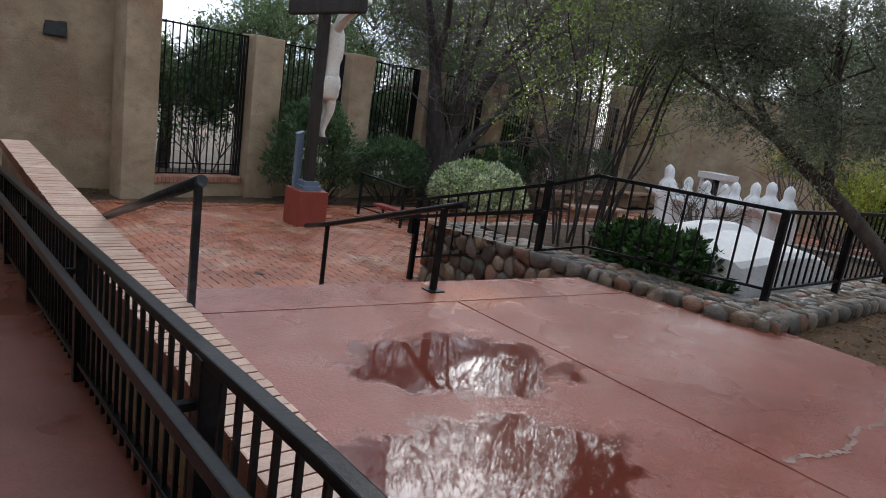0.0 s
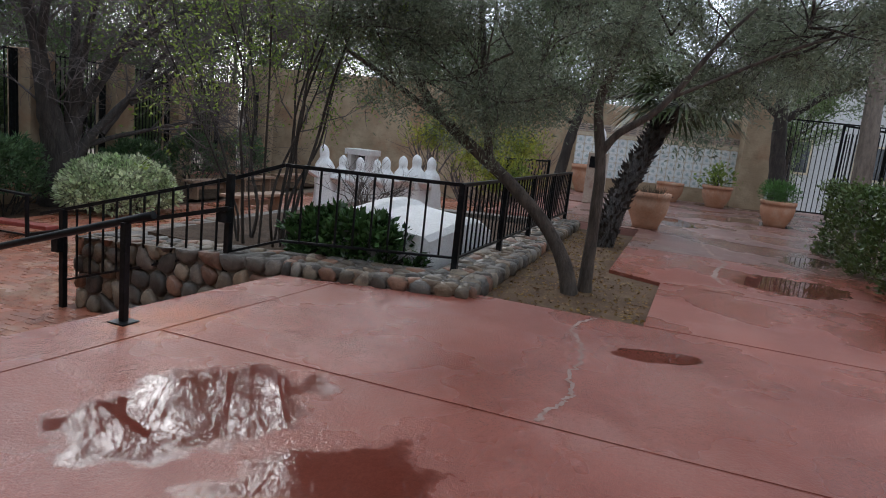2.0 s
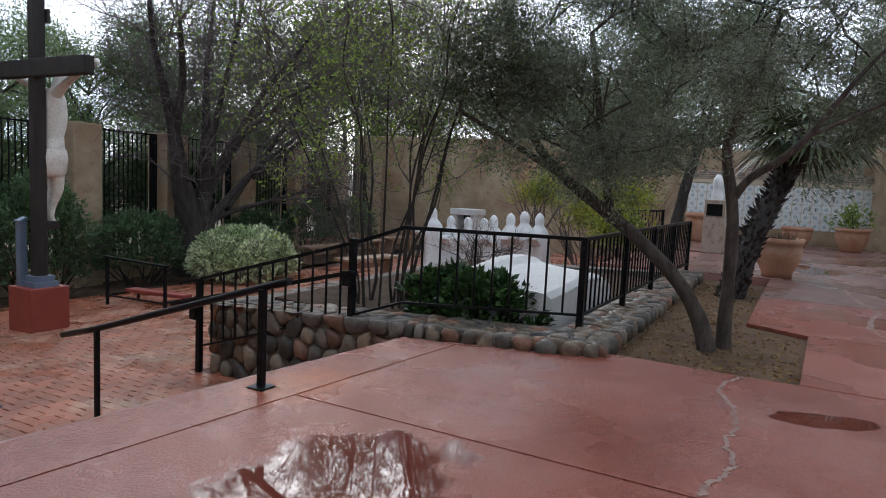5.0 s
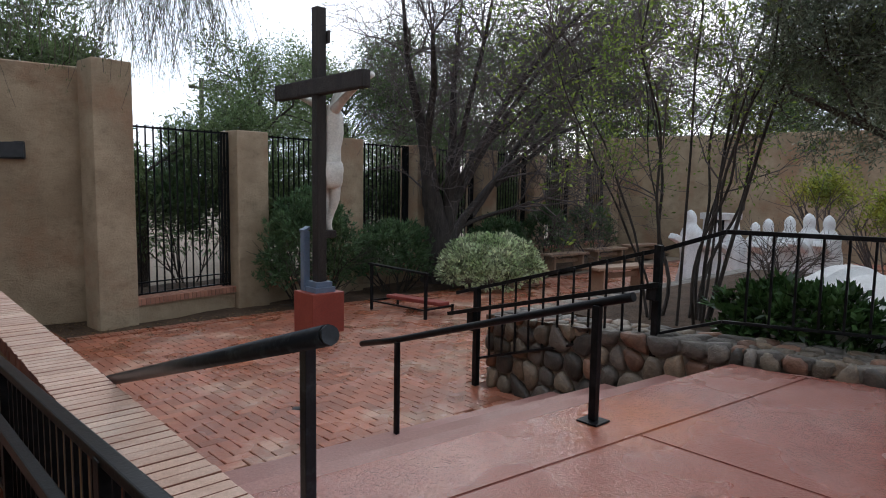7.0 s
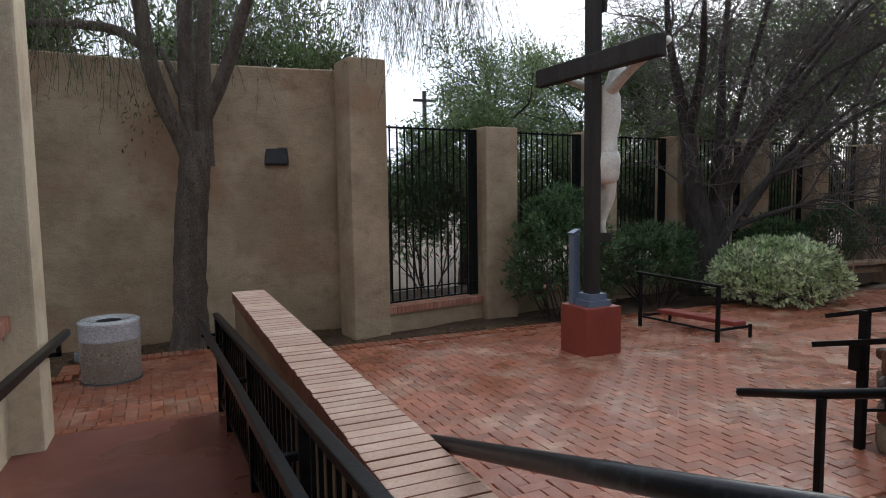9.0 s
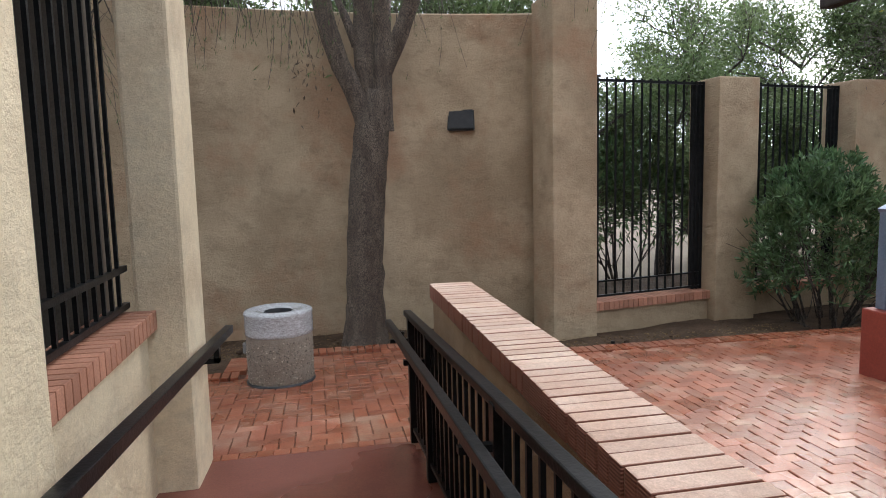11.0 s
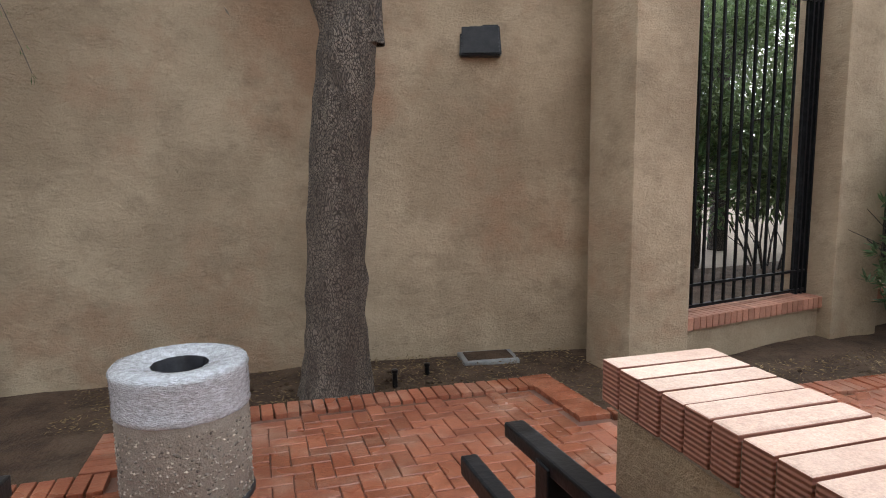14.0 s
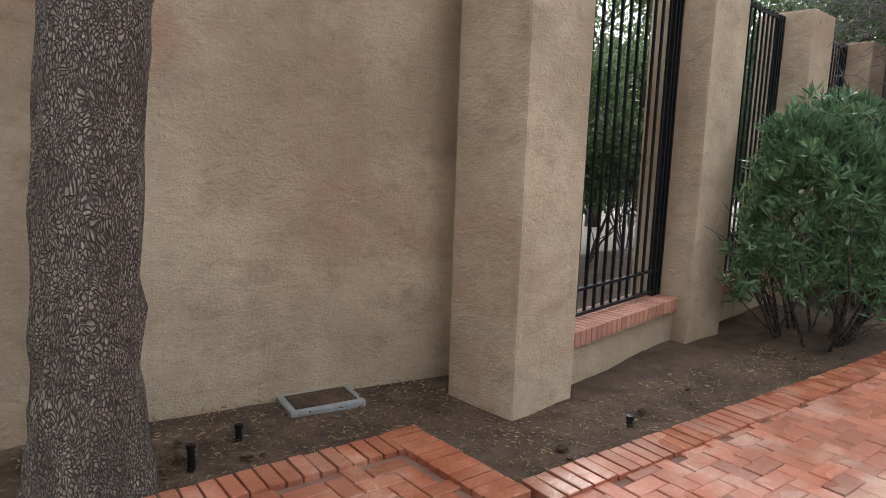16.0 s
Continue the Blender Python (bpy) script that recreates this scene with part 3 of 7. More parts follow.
def in_blob(count, centre, radii, g, shell=0.5, lumps=9, lump_size=0.45):
    """Places in a lumpy, uneven mound: clumps over an ellipsoid's upper shell."""
    c, r = np.array(centre), np.array(radii)
    u = g.normal(0, 1, (lumps, 3))
    u /= np.linalg.norm(u, axis=1, keepdims=True)
    u[:, 2] = np.abs(u[:, 2]) * 1.0 - 0.25
    cl = c + u * r * g.uniform(shell, 0.85, (lumps, 1))
    pick = g.integers(0, lumps, count)
    v = g.normal(0, 1, (count, 3))
    v /= np.linalg.norm(v, axis=1, keepdims=True)
    pos = cl[pick] + v * r * lump_size * g.uniform(0.55, 1.0, (count, 1)) ** 0.5
    return pos, v + np.array([0, 0, 0.35])


def whorls(count, leaves, centre, radii, g, opening=0.9):
    """Leaf places in whorls at shoot ends over a lumpy mound: each whorl opens round its own outward direction."""
    c, r = np.array(centre), np.array(radii)
    u = g.normal(0, 1, (count, 3))
    u /= np.linalg.norm(u, axis=1, keepdims=True)
    u[:, 2] = np.where(u[:, 2] < -0.45, -u[:, 2], u[:, 2])
    bulge = np.array([1 + 0.28 * noise.noise(Vector(v) * 2.6 + Vector((c[0], c[1], 0))) for v in u])
    at = c + u * r * (g.uniform(0.35, 1.0, count) ** 0.45 * bulge)[:, None]
    axis = u * 0.8 + np.array([0, 0, 0.6]) + g.normal(0, 0.25, (count, 3))
    pos = np.repeat(at, leaves, 0) + g.normal(0, 0.012, (count * leaves, 3))
    dirs = np.repeat(axis, leaves, 0) + g.normal(0, opening, (count * leaves, 3))
    return pos, dirs


def fence_run(parent, a, b, z_low, z_high, pitch, thick=0.014, name="baluster"):
    """Upright bars between two ends; z_low and z_high are (at a, at b)."""
    a, b = Vector((*a, 0)), Vector((*b, 0))
    n = max(1, int(round((b - a).length / pitch)))
    h = z_high[0] - z_low[0]
    me = mesh_of(name, boxed(-thick / 2, thick / 2, -thick / 2, thick / 2, 0, h), iron)
    for i in range(1, n):
        f = i / n
        p = a.lerp(b, f)
        piece(name, me, parent, Matrix.Translation((p.x, p.y, z_low[0] + (z_low[1] - z_low[0]) * f)))


# ---- ground ----
def zg(x, y):
    """The lower court's surface, falling away from the steps."""
    return min(0.3, max(-0.04, 0.3 - 0.05 * (y - 5.05)))


TERRACE, CAP = 1.02, 1.14


def ramp_z(y):
    return 0.12 + 0.09 * (8.6 - max(y, 1.0)) + 0.03 * max(0.0, 1.0 - y)


def step_edge(x, k):
    return 3.61 - 0.111 * x + 0.473 * k


bm = bmesh.new()
xs = [-2500, -400, -60, -20] + [i * 1.0 for i in range(-8, 30)] + [60, 400, 2500]
ys = [-2500, -400, -60, -20] + [i * 1.0 for i in range(-8, 30)] + [60, 400, 2500]
vv = [[bm.verts.new((x, y, -0.17 + (0.05 * noise.noise(Vector((x * 0.4, y * 0.4, 0))) if abs(x) < 40 and abs(y) < 40 else 0))) for x in xs] for y in ys]
for i in range(len(ys) - 1):
    for j in range(len(xs) - 1):
        bm.faces.new((vv[i][j], vv[i][j + 1], vv[i + 1][j + 1], vv[i + 1][j]))
solo("ground", bm, sandy, "pale sandy desert ground beyond the garden fence", "ground", "structure", smooth=True)

# bed of dark soil along the garden wall
bm = bmesh.new()
nx, ny = 90, 18
grid = []
for i in range(ny + 1):
    row = []
    for j in range(nx + 1):
        x = -2.5 + j * 24.0 / nx
        y = 10.5 + i * 4.6 / ny + 0.10 * max(0, x - 4)
        row.append(bm.verts.new((x, y, -0.075 + 0.035 * noise.noise(Vector((x * 1.3, y * 1.3, 0))) + 0.02 * noise.noise(Vector((x * 5, y * 5, 2))))))
    grid.append(row)
for i in range(ny):
    for j in range(nx):
        bm.faces.new((grid[i][j], grid[i][j + 1], grid[i + 1][j + 1], grid[i + 1][j]))
solo("soil_bed", bm, soil, "dark damp planting soil strewn with dry leaves along the wall", "soil", "structure", smooth=True)

# lower court: sand bed under the bricks
bm = bmesh.new()
prism(bm, [(-1.5, 8.62), (1.02, 8.62), (1.02, 5.0), (1.02, 4.75), (4.3, 4.4), (4.4, 5.4), (10.5, 5.5), (10.5, 2.5), (20.0, 2.5), (20.0, 10.66), (2.08, 10.66), (2.08, 11.42), (-0.82, 11.42), (-0.82, 10.74), (-1.5, 10.74)], -0.2, lambda x, y: zg(x, y) - 0.012)
court = solo("courtyard_floor", bm, joint_sand, "wet red brick courtyard paving laid in herringbone on sand", "paving", "structure")

# ---- terrace, steps, ramp ----
terrace = thing("terrace", (2.0, 0, 0.3), "wet red-tinted concrete terrace slabs with sawn joints and puddles", "terrace", kind="structure")
EDGE = lambda x: 2.9 - 0.111 * (x - 2.645)
FAR = 21.5
slabs = [
    [(1.05, -6), (2.641, -6), (2.641, EDGE(2.638) - 0.003), (1.05, EDGE(1.05) - 0.003)],
    [(1.05, EDGE(1.05) + 0.003), (4.19, EDGE(4.19) + 0.003), (4.13, step_edge(4.13, 0)), (1.05, step_edge(1.05, 0))],
    [(2.649, -6), (4.66, -6), (4.66, 0.53), (4.66, 1.9), (4.42, 1.9), (4.21, EDGE(4.21) - 0.003), (2.649, EDGE(2.652) - 0.003)],
    [(4.674, -6), (6.40, -6), (6.40, 0.47), (4.674, 0.53)],
    [(6.414, -6), (8.60, -6), (8.60, 0.95), (6.66, 0.97), (6.414, 0.47)],
    [(8.614, -6), (10.6, -6), (10.6, 0.92), (8.614, 0.95)],
    [(10.614, -6), (14.4, -6), (14.4, 2.3), (10.614, 2.3)],
    [(14.414, -6), (FAR, -6), (FAR, 3.4), (14.414, 3.4)],
]
for s in slabs:
    b_ = prism(bmesh.new(), s, 0.86, TERRACE)
    top = [e for e in b_.edges if all(v.co.z > 1.0 for v in e.verts)]
    bmesh.ops.bevel(b_, geom=top, offset=0.004, segments=2, affect="EDGES")
    part("slab", b_, walk_red if s[0][0] > 8.6 else concrete_red, terrace)
part("footing", prism(bmesh.new(), [(1.05, -6), (FAR, -6), (FAR, 3.4), (10.6, 3.4), (10.6, 0.4), (4.72, 0.4), (4.66, 2.0), (4.12, 3.1), (1.05, 3.4)], -0.2, 1.003), step_red, terrace)
steps = thing("steps", (2.6, 4.2, 0.3), "broad worn reddish concrete steps down to the brick court", "steps", kind="structure")
for k in range(1, 4):
    zt = TERRACE - 0.18 * k
    b_ = prism(bmesh.new(), [(1.05, step_edge(1.05, k - 1) - 0.02), (4.18, step_edge(4.18, k - 1) - 0.02), (4.18, step_edge(4.18, k)), (1.05, step_edge(1.05, k))], zt - 0.6, zt)
    top = [e for e in b_.edges if all(v.co.z > zt - 0.01 for v in e.verts)]
    bmesh.ops.bevel(b_, geom=top, offset=0.015, segments=3, affect="EDGES")
    part("step", b_, step_red, steps)


def healed_crack(line, width):
    """A rough filled crack wandering along a plan line."""
    crack = bmesh.new()
    pts = []
    for a, b in zip(line, line[1:]):
        for q in range(8):
            f = q / 8
            pts.append((a[0] + (b[0] - a[0]) * f + 0.03 * noise.noise(Vector((q * 0.9 + a[0] * 7, 1, 0))), a[1] + (b[1] - a[1]) * f + 0.05 * noise.noise(Vector((q * 0.8 + a[0] * 9, 4, 0)))))
    prev = None
    for i, (x, y) in enumerate(pts):
        p, n_ = Vector(pts[max(i - 1, 0)]), Vector(pts[min(i + 1, len(pts) - 1)])
        d = (n_ - p).normalized()
        w = width * (0.6 + 0.8 * abs(noise.noise(Vector((i * 0.45, 9, line[0][0])))))
        cur = (crack.verts.new((x + d.y * w, y - d.x * w, TERRACE + 0.003)), crack.verts.new((x - d.y * w, y + d.x * w, TERRACE + 0.003)))
        if prev:
            crack.faces.new((prev[0], cur[0], cur[1], prev[1]))
        prev = cur
    bmesh.ops.recalc_face_normals(crack, faces=crack.faces[:])
    solo("crack", crack, crack_fill, "rough patched crack wandering across the red slab", "crack", "structure")


healed_crack([(4.62, 0.86), (4.4, 0.95), (4.2, 0.96), (3.9, 0.85), (3.62, 0.81), (3.35, 0.84), (3.1, 0.78), (2.95, 0.80), (2.81, 0.85), (2.65, 0.88)], 0.014)
healed_crack([(10.2, 0.02), (9.6, -0.02), (8.9, -0.10), (8.3, -0.22), (7.8, -0.10), (7.2, -0.04), (6.8, -0.12)], 0.030)
healed_crack([(8.35, -0.20), (8.5, -0.7), (8.45, -1.2), (8.5, -1.6)], 0.020)

b_ = prism(bmesh.new(), [(-0.80, -6), (0.80, -6), (0.80, 8.6), (-0.80, 8.6)], -0.3, lambda x, y: min(1.02, ramp_z(y)))
bmesh.ops.bisect_plane(b_, geom=b_.verts[:] + b_.edges[:] + b_.faces[:], plane_co=(0, 1.0, 0), plane_no=(0, 1, 0))
for v in b_.verts:
    if v.co.z > 0:
        v.co.z = min(1.02, ramp_z(v.co.y))
solo("ramp", b_, ramp_red, "dark red wet concrete wheelchair ramp between railing and wall", "ramp", "structure")

def SK(y):
    """The ramp's side wall and rail run slightly askew."""
    return -0.008 * max(0.0, min(7.6, 8.6 - y))


# ---- capped dwarf wall beside the ramp ----
low_wall = thing("wall_low", (0.92, 3.0, 0.1), "low stucco wall topped with pale worn ribbed bricks on edge", "wall", kind="structure")
def askew(x0, x1, y1, z0, z1):
    b_ = prism(bmesh.new(), [(x0 + SK(-6), -6), (x1 + SK(-6), -6), (x1 + SK(1), 1.0), (x1 + SK(y1), y1), (x0 + SK(y1), y1), (x0 + SK(1), 1.0)], z0, z1)
    bmesh.ops.bevel(b_, geom=[e for e in b_.edges if abs(e.verts[0].co.z - e.verts[1].co.z) > 0.05], offset=0.008, segments=2, affect="EDGES")
    return b_


part("wall_body", askew(0.795, 1.035, 8.54, -0.15, 1.04), stucco, low_wall)
part("mortar_bed", askew(0.79, 1.04, 8.56, 1.042, 1.130), mortar, low_wall)

# ---- pipe rail at the wall ----
pipe = thing("pipe_handrail", (1.09, 3.05, TERRACE), "thick dark blue-grey painted pipe handrail on a post", "handrail")


def round_bar(name, pts, r, mat, parent, label="", sides=16):
    """A smooth round bar through points, closed at both ends."""
    me = bpy.data.meshes.new(name)
    b_ = bmesh.new()
    rings = []
    pts = [Vector(p) for p in pts]
    for i, p in enumerate(pts):
        d = (pts[min(i + 1, len(pts) - 1)] - pts[max(i - 1, 0)]).normalized()
        u = Vector((0.21, 0.3, 1)).cross(d) if abs(d.z) < 0.9 else Vector((1, 0.2, 0)).cross(d)
        u.normalize()
        v = d.cross(u)
        rings.append([b_.verts.new(p + (u * math.cos(2 * math.pi * s / sides) + v * math.sin(2 * math.pi * s / sides)) * r) for s in range(sides)])
    for a, b in zip(rings, rings[1:]):
        for s in range(sides):
            f = b_.faces.new((a[s], a[(s + 1) % sides], b[(s + 1) % sides], b[s]))
            f.smooth = True
    b_.faces.new(rings[0][::-1])
    b_.faces.new(rings[-1])
    bmesh.ops.recalc_face_normals(b_, faces=b_.faces[:])
    b_.to_mesh(me)
    b_.free()
    me.materials.append(mat)
    ob = new(name, me)
    place(ob, parent)
    return tagged(ob, label)


round_bar("rail", [(0.957, 2.745, 1.7436), (1.055, 4.95, 1.085)], 0.027, iron_pipe, pipe)
round_bar("end_cap", [(0.9565, 2.733, 1.7472), (0.957, 2.745, 1.7436)], 0.024, iron_pipe, pipe)
part("post", boxed(0.990, 1.023, 2.905, 2.938, TERRACE, 1.69, 0.004), iron_pipe, pipe)
part("wall_bracket", boxed(1.01, 1.06, 4.86, 4.92, 1.06, 1.10, 0.004), iron_pipe, pipe)

# ---- step rail in the middle of the flight ----
mid = thing("stair_handrail", (2.67, 3.12, TERRACE), "slim black iron handrail on two posts down the steps", "handrail")
round_bar("rail", [(2.635, 2.95, 1.628), (2.64, 3.08, 1.59), (2.70, 4.72, 1.085), (2.72, 5.10, 0.985)], 0.021, iron, mid)
part("post", boxed(2.607, 2.643, 3.107, 3.143, TERRACE + 0.008, 1.565, 0.004), iron, mid)
part("base_plate", boxed(2.57, 2.68, 3.07, 3.18, TERRACE, TERRACE + 0.009, 0.003), iron, mid)
part("post", boxed(2.668, 2.698, 4.643, 4.673, 0.48, 1.09, 0.004), iron, mid)

# ---- ramp railing ----
ramp_rail = thing("ramp_railing", (0.68, 3.0, 0.6), "black iron ramp railing with balusters and a lower grab rail", "railing")
RT = lambda y: 0.924 + 0.0715 * (8.77 - max(y, 1.0)) + 0.022 * max(0.0, 1.0 - y)
RX = lambda y: 0.662 - 0.0035 * (8.77 - max(y, 1.0))
GT = lambda y: 0.873 + 0.063 * (8.77 - max(y, 1.0)) + 0.022 * max(0.0, 1.0 - y)
for nm, dx, zf, w, d in (("top_rail", 0, RT, 0.05, 0.036), ("bottom_rail", 0, lambda y: ramp_z(y) + 0.10, 0.035, 0.025), ("grab_rail", -0.13, GT, 0.04, 0.045)):
    y9 = 8.72 if dx else 8.77
    b_ = bar(bmesh.new(), (RX(1.0) + dx, 1.0, zf(1.0)), (RX(y9) + dx, y9, zf(y9)), w, d, 0.006)
    bar(b_, (RX(1.0) + dx, -3.0, zf(-3.0)), (RX(1.0) + dx, 1.01, zf(1.0)), w, d, 0.006)
    part(nm, b_, iron, ramp_rail, "flat top rail with flaking wet paint" if nm == "top_rail" else "")
post_me = mesh_of("post", boxed(-0.03, 0.03, -0.03, 0.03, -0.80, 0, 0.004), iron)
arm_me = mesh_of("bracket", boxed(-0.14, -0.03, -0.015, 0.015, -0.155, -0.13), iron)
for y in (8.55, 7.90, 6.55, 5.15, 3.43, 1.68, 0.0, -1.6, -2.9):
    piece("post", post_me, ramp_rail, Matrix.Translation((RX(y), y, RT(y))))
    piece("bracket", arm_me, ramp_rail, Matrix.Translation((RX(y), y, RT(y))))
for y0, y1 in ((8.5, 1.0), (1.1, -2.9)):
    fence_run(ramp_rail, (RX(y0), y0), (RX(y1), y1), (RT(y0) - 0.69, RT(y1) - 0.69), (RT(y0) - 0.02, RT(y1) - 0.02), 0.112, 0.016)

# ---- garden walls ----
def wall_path(name, line, thick, z0, tops, mat, label, rise=None):
    """A wall along a plan line, thick to its outer side, with a top height at each point."""
    b_ = bmesh.new()
    P = [Vector((x, y)) for x, y in line]
    rows_ = []
    for i, p in enumerate(P):
        d = (P[min(i + 1, len(P) - 1)] - P[max(i - 1, 0)]).normalized()
        o = p + Vector((-d.y, d.x)) * thick
        t = tops[i]
        rows_.append([b_.verts.new(c) for c in ((p.x, p.y, z0), (p.x, p.y, t - 0.02), (p.x * 0.9 + o.x * 0.1, p.y * 0.9 + o.y * 0.1, t), (o.x, o.y, t), (o.x, o.y, z0))])
    for a, b in zip(rows_, rows_[1:]):
        for s in range(4):
            b_.faces.new((a[s], b[s], b[s + 1], a[s + 1]))
    for r in (rows_[0], rows_[-1]):
        b_.faces.new(r)
    bmesh.ops.recalc_face_normals(b_, faces=b_.faces[:])
    return solo(name, b_, mat, label, "wall", "structure")


def arc_line(a, b, n, bulge):
    out = []
    a, b = Vector(a), Vector(b)
    d = (b - a).normalized()
    nrm = Vector((-d.y, d.x))
    for i in range(n + 1):
        f = i / n
        q = a.lerp(b, f) + nrm * bulge * 4 * f * (1 - f)
        out.append((q.x, q.y))
    return out


ln = arc_line((-7.0, 11.2), (3.12, 12.2), 40, 0.80)
wall_path("wall_north", ln, 0.3, -0.2, [3.72 + 0.28 * max(0, (1 - x / 40)) ** 1.5 * 0.9 + (0.10 if x == 40 else 0) for x in range(41)], stucco, "tall curved tan stucco garden wall with rain streaks")
DIR = Vector((1, 0.14)).normalized()


def pillar(name, x0, y0, w, d, z1, turn=0.0, mat=None, flare=0.0, label="tan stucco fence pillar, weathered at its top"):
    b_ = bmesh.new()
    m = pose(x0, y0, 0, 0, 0, turn)
    box(b_, 0, w, 0, d, -0.2, z1, 0.02, m)
    return solo(name, b_, mat or stucco, label, "pillar", "structure")


pillar("pillar_1", 2.69, 11.475, 0.545, 0.56, 3.76, 5.0, label="massive tall tan stucco pillar ending the curved wall")
PX = [4.95, 7.17, 9.38, 11.74, 14.1, 16.46, 18.82]
for i in range(7):
    x = PX[i]
    y = 11.84 + (x - 4.95) * 0.135
    pillar("pillar_%d" % (i + 2), x, y, 0.60, 0.55, 2.93 + 0.02 * (i % 2), 6.0)
# infill: dwarf wall, brick sill and barred panel between pillars
sill_me = mesh_of("brick", boxed(-0.031, 0.031, -0.17, 0.17, -0.05, 0.05, 0.004), sill_brick)
gaps = [((3.23, 11.66), (4.95, 11.98))] + [((PX[i] + 0.6, 12.05 + (PX[i] - 4.95) * 0.135), (PX[i + 1], 12.0 + (PX[i + 1] - 4.95) * 0.135)) for i in range(6)]
for gi, (a, b) in enumerate(gaps):
    a, b = Vector(a), Vector(b)
    d = (b - a).normalized()
    ang = math.degrees(math.atan2(d.y, d.x))
    m0 = pose(a.x, a.y, 0, 0, 0, ang)
    L = (b - a).length
    dw = thing("wall_sill_%d" % (gi + 1), m0, "low stucco wall with a red brick sill between pillars", "wall", kind="structure")
    part("wall_body", boxed(0, L, 0, 0.30, -0.2, 0.20), stucco, dw, m=m0)
    if gi < 3:
        n = int(L / 0.068)
        for q in range(n):
            piece("brick", sill_me, dw, m0 @ Matrix.Translation(((q + 0.5) * L / n, 0.13, 0.245)))
    part("mortar_bed", boxed(0, L, -0.03, 0.29, 0.2, 0.285), sill_brick if gi >= 3 else mortar, dw, m=m0)
    gt = thing("fence_panel", m0 @ Matrix.Translation((0, 0.15, 0.3)), "tall black iron bar panel between the pillars", "fence", "garden fence panels")
    part("bottom_rail", boxed(0.02, L - 0.02, 0.13, 0.165, 0.32, 0.345), iron, gt, m=m0)
    part("middle_rail", boxed(0.02, L - 0.02, 0.13, 0.165, 0.50, 0.52), iron, gt, m=m0)
    part("top_rail", boxed(0.0, L, 0.13, 0.17, 2.86, 2.89), iron, gt, m=m0)
    bm_ = mesh_of("baluster", boxed(-0.0095, 0.0095, -0.0095, 0.0095, 0, 2.58), iron)
    nb = 12
    for q in range(nb + 1):
        piece("baluster", bm_, gt, m0 @ Matrix.Translation((0.05 + q * (L - 0.24) / nb, 0.147, 0.33)))
    st = mesh_of("stanchion", boxed(-0.011, 0.011, -0.025, 0.025, 0, 2.6), iron)
    for q in (L - 0.14, L - 0.08, L - 0.02):
        piece("stanchion", st, gt, m0 @ Matrix.Translation((q, 0.147, 0.3)))

# far walls
wall_path("wall_east", [(19.8, 15.2), (19.9, 9.0), (19.6, 3.4)], 0.35, -0.2, [3.75, 3.7, 3.6], stucco, "long tan stucco wall behind the statues")
wall_path("wall_tiled", [(18.55, 3.5), (19.2, 1.0), (19.75, -1.0)], 0.35, 0.5, [3.45, 3.4, 3.35], stucco, "tan stucco wall carrying glazed tile panels")
pillar("pillar_gate", 19.35, -1.75, 0.75, 0.75, 4.1, 12.0, label="tan stucco pillar beside the iron gate")
pillar("pillar_gate_far", 17.3, -5.0, 0.7, 0.7, 3.9, 0.0, label="tan stucco pillar by the open gate leaf")
wall_path("wall_south", [(21.0, -5.6), (8.0, -5.6), (-6.0, -6.2)], 0.3, -0.2, [3.6, 3.6, 3.6], stucco, "plain tan stucco wall closing the terrace")
wall_path("wall_gate_side", [(20.1, -4.6), (21.2, -5.6)], -0.3, 0.0, [3.3, 3.3], stucco, "short tan wall beyond the gate")

# ---- building beside the ramp ----
ys_ = [8.16, 5.84, 3.52, 1.2, -1.12, -3.44]
for i, y in enumerate(ys_):
    pillar("pillar_porch_%d" % (i + 1), -0.83, y, 0.255, 0.50 if i == 0 else 0.56, 5.0, 0.0, stucco_light, label="cream stucco porch pillar with weathered corners")
porch_sill = mesh_of("brick", boxed(-0.13, 0.13, -0.031, 0.031, -0.05, 0.05, 0.004), sill_brick)
for i in range(5):
    y0, y1 = ys_[i + 1] + 0.56, ys_[i]
    w_ = thing("wall_porch_%d" % (i + 1), (-0.85, y0, 0.2), "low cream stucco wall under a barred opening with brick sill", "wall", kind="structure")
    part("wall_body", boxed(-1.0, -0.78, y0, y1, -0.1, 1.05), stucco_light, w_)
    n = int((y1 - y0) / 0.068)
    for q in range(n if i < 2 else 0):
        piece("brick", porch_sill, w_, Matrix.Translation((-0.855, y0 + (q + 0.5) * (y1 - y0) / n, 1.10)))
    part("mortar_bed", boxed(-0.98, -0.735, y0, y1, 1.05, 1.14), mortar, w_)
    g_ = thing("window_bars", (-0.92, y0, 1.15), "black iron window bars in the porch opening", "window bars", "porch window bars")
    for z in (1.17, 1.36, 3.9):
        part("cross_rail", boxed(-0.88, -0.85, y0, y1, z, z + 0.03), iron, g_)
    bm_ = mesh_of("baluster", boxed(-0.009, 0.009, -0.009, 0.009, 0, 2.9), iron)
    for q in range(1, 15):
        piece("baluster", bm_, g_, Matrix.Translation((-0.865, y0 + q * (y1 - y0) / 15, 1.17)))
solo("wall_porch_lintel", boxed(-1.05, -0.60, -6, 8.64, 4.0, 5.2), stucco_light, "cream stucco beam over the porch openings", "wall", "structure")
# added closing surfaces behind the bars, coloured dark in place of interior shade
solo("wall_porch_back", boxed(-4.3, -4.0, -6, 9.2, -0.2, 5.2), inside_shade, "plaster wall inside the porch with the shade put into its colour", "wall", "structure")
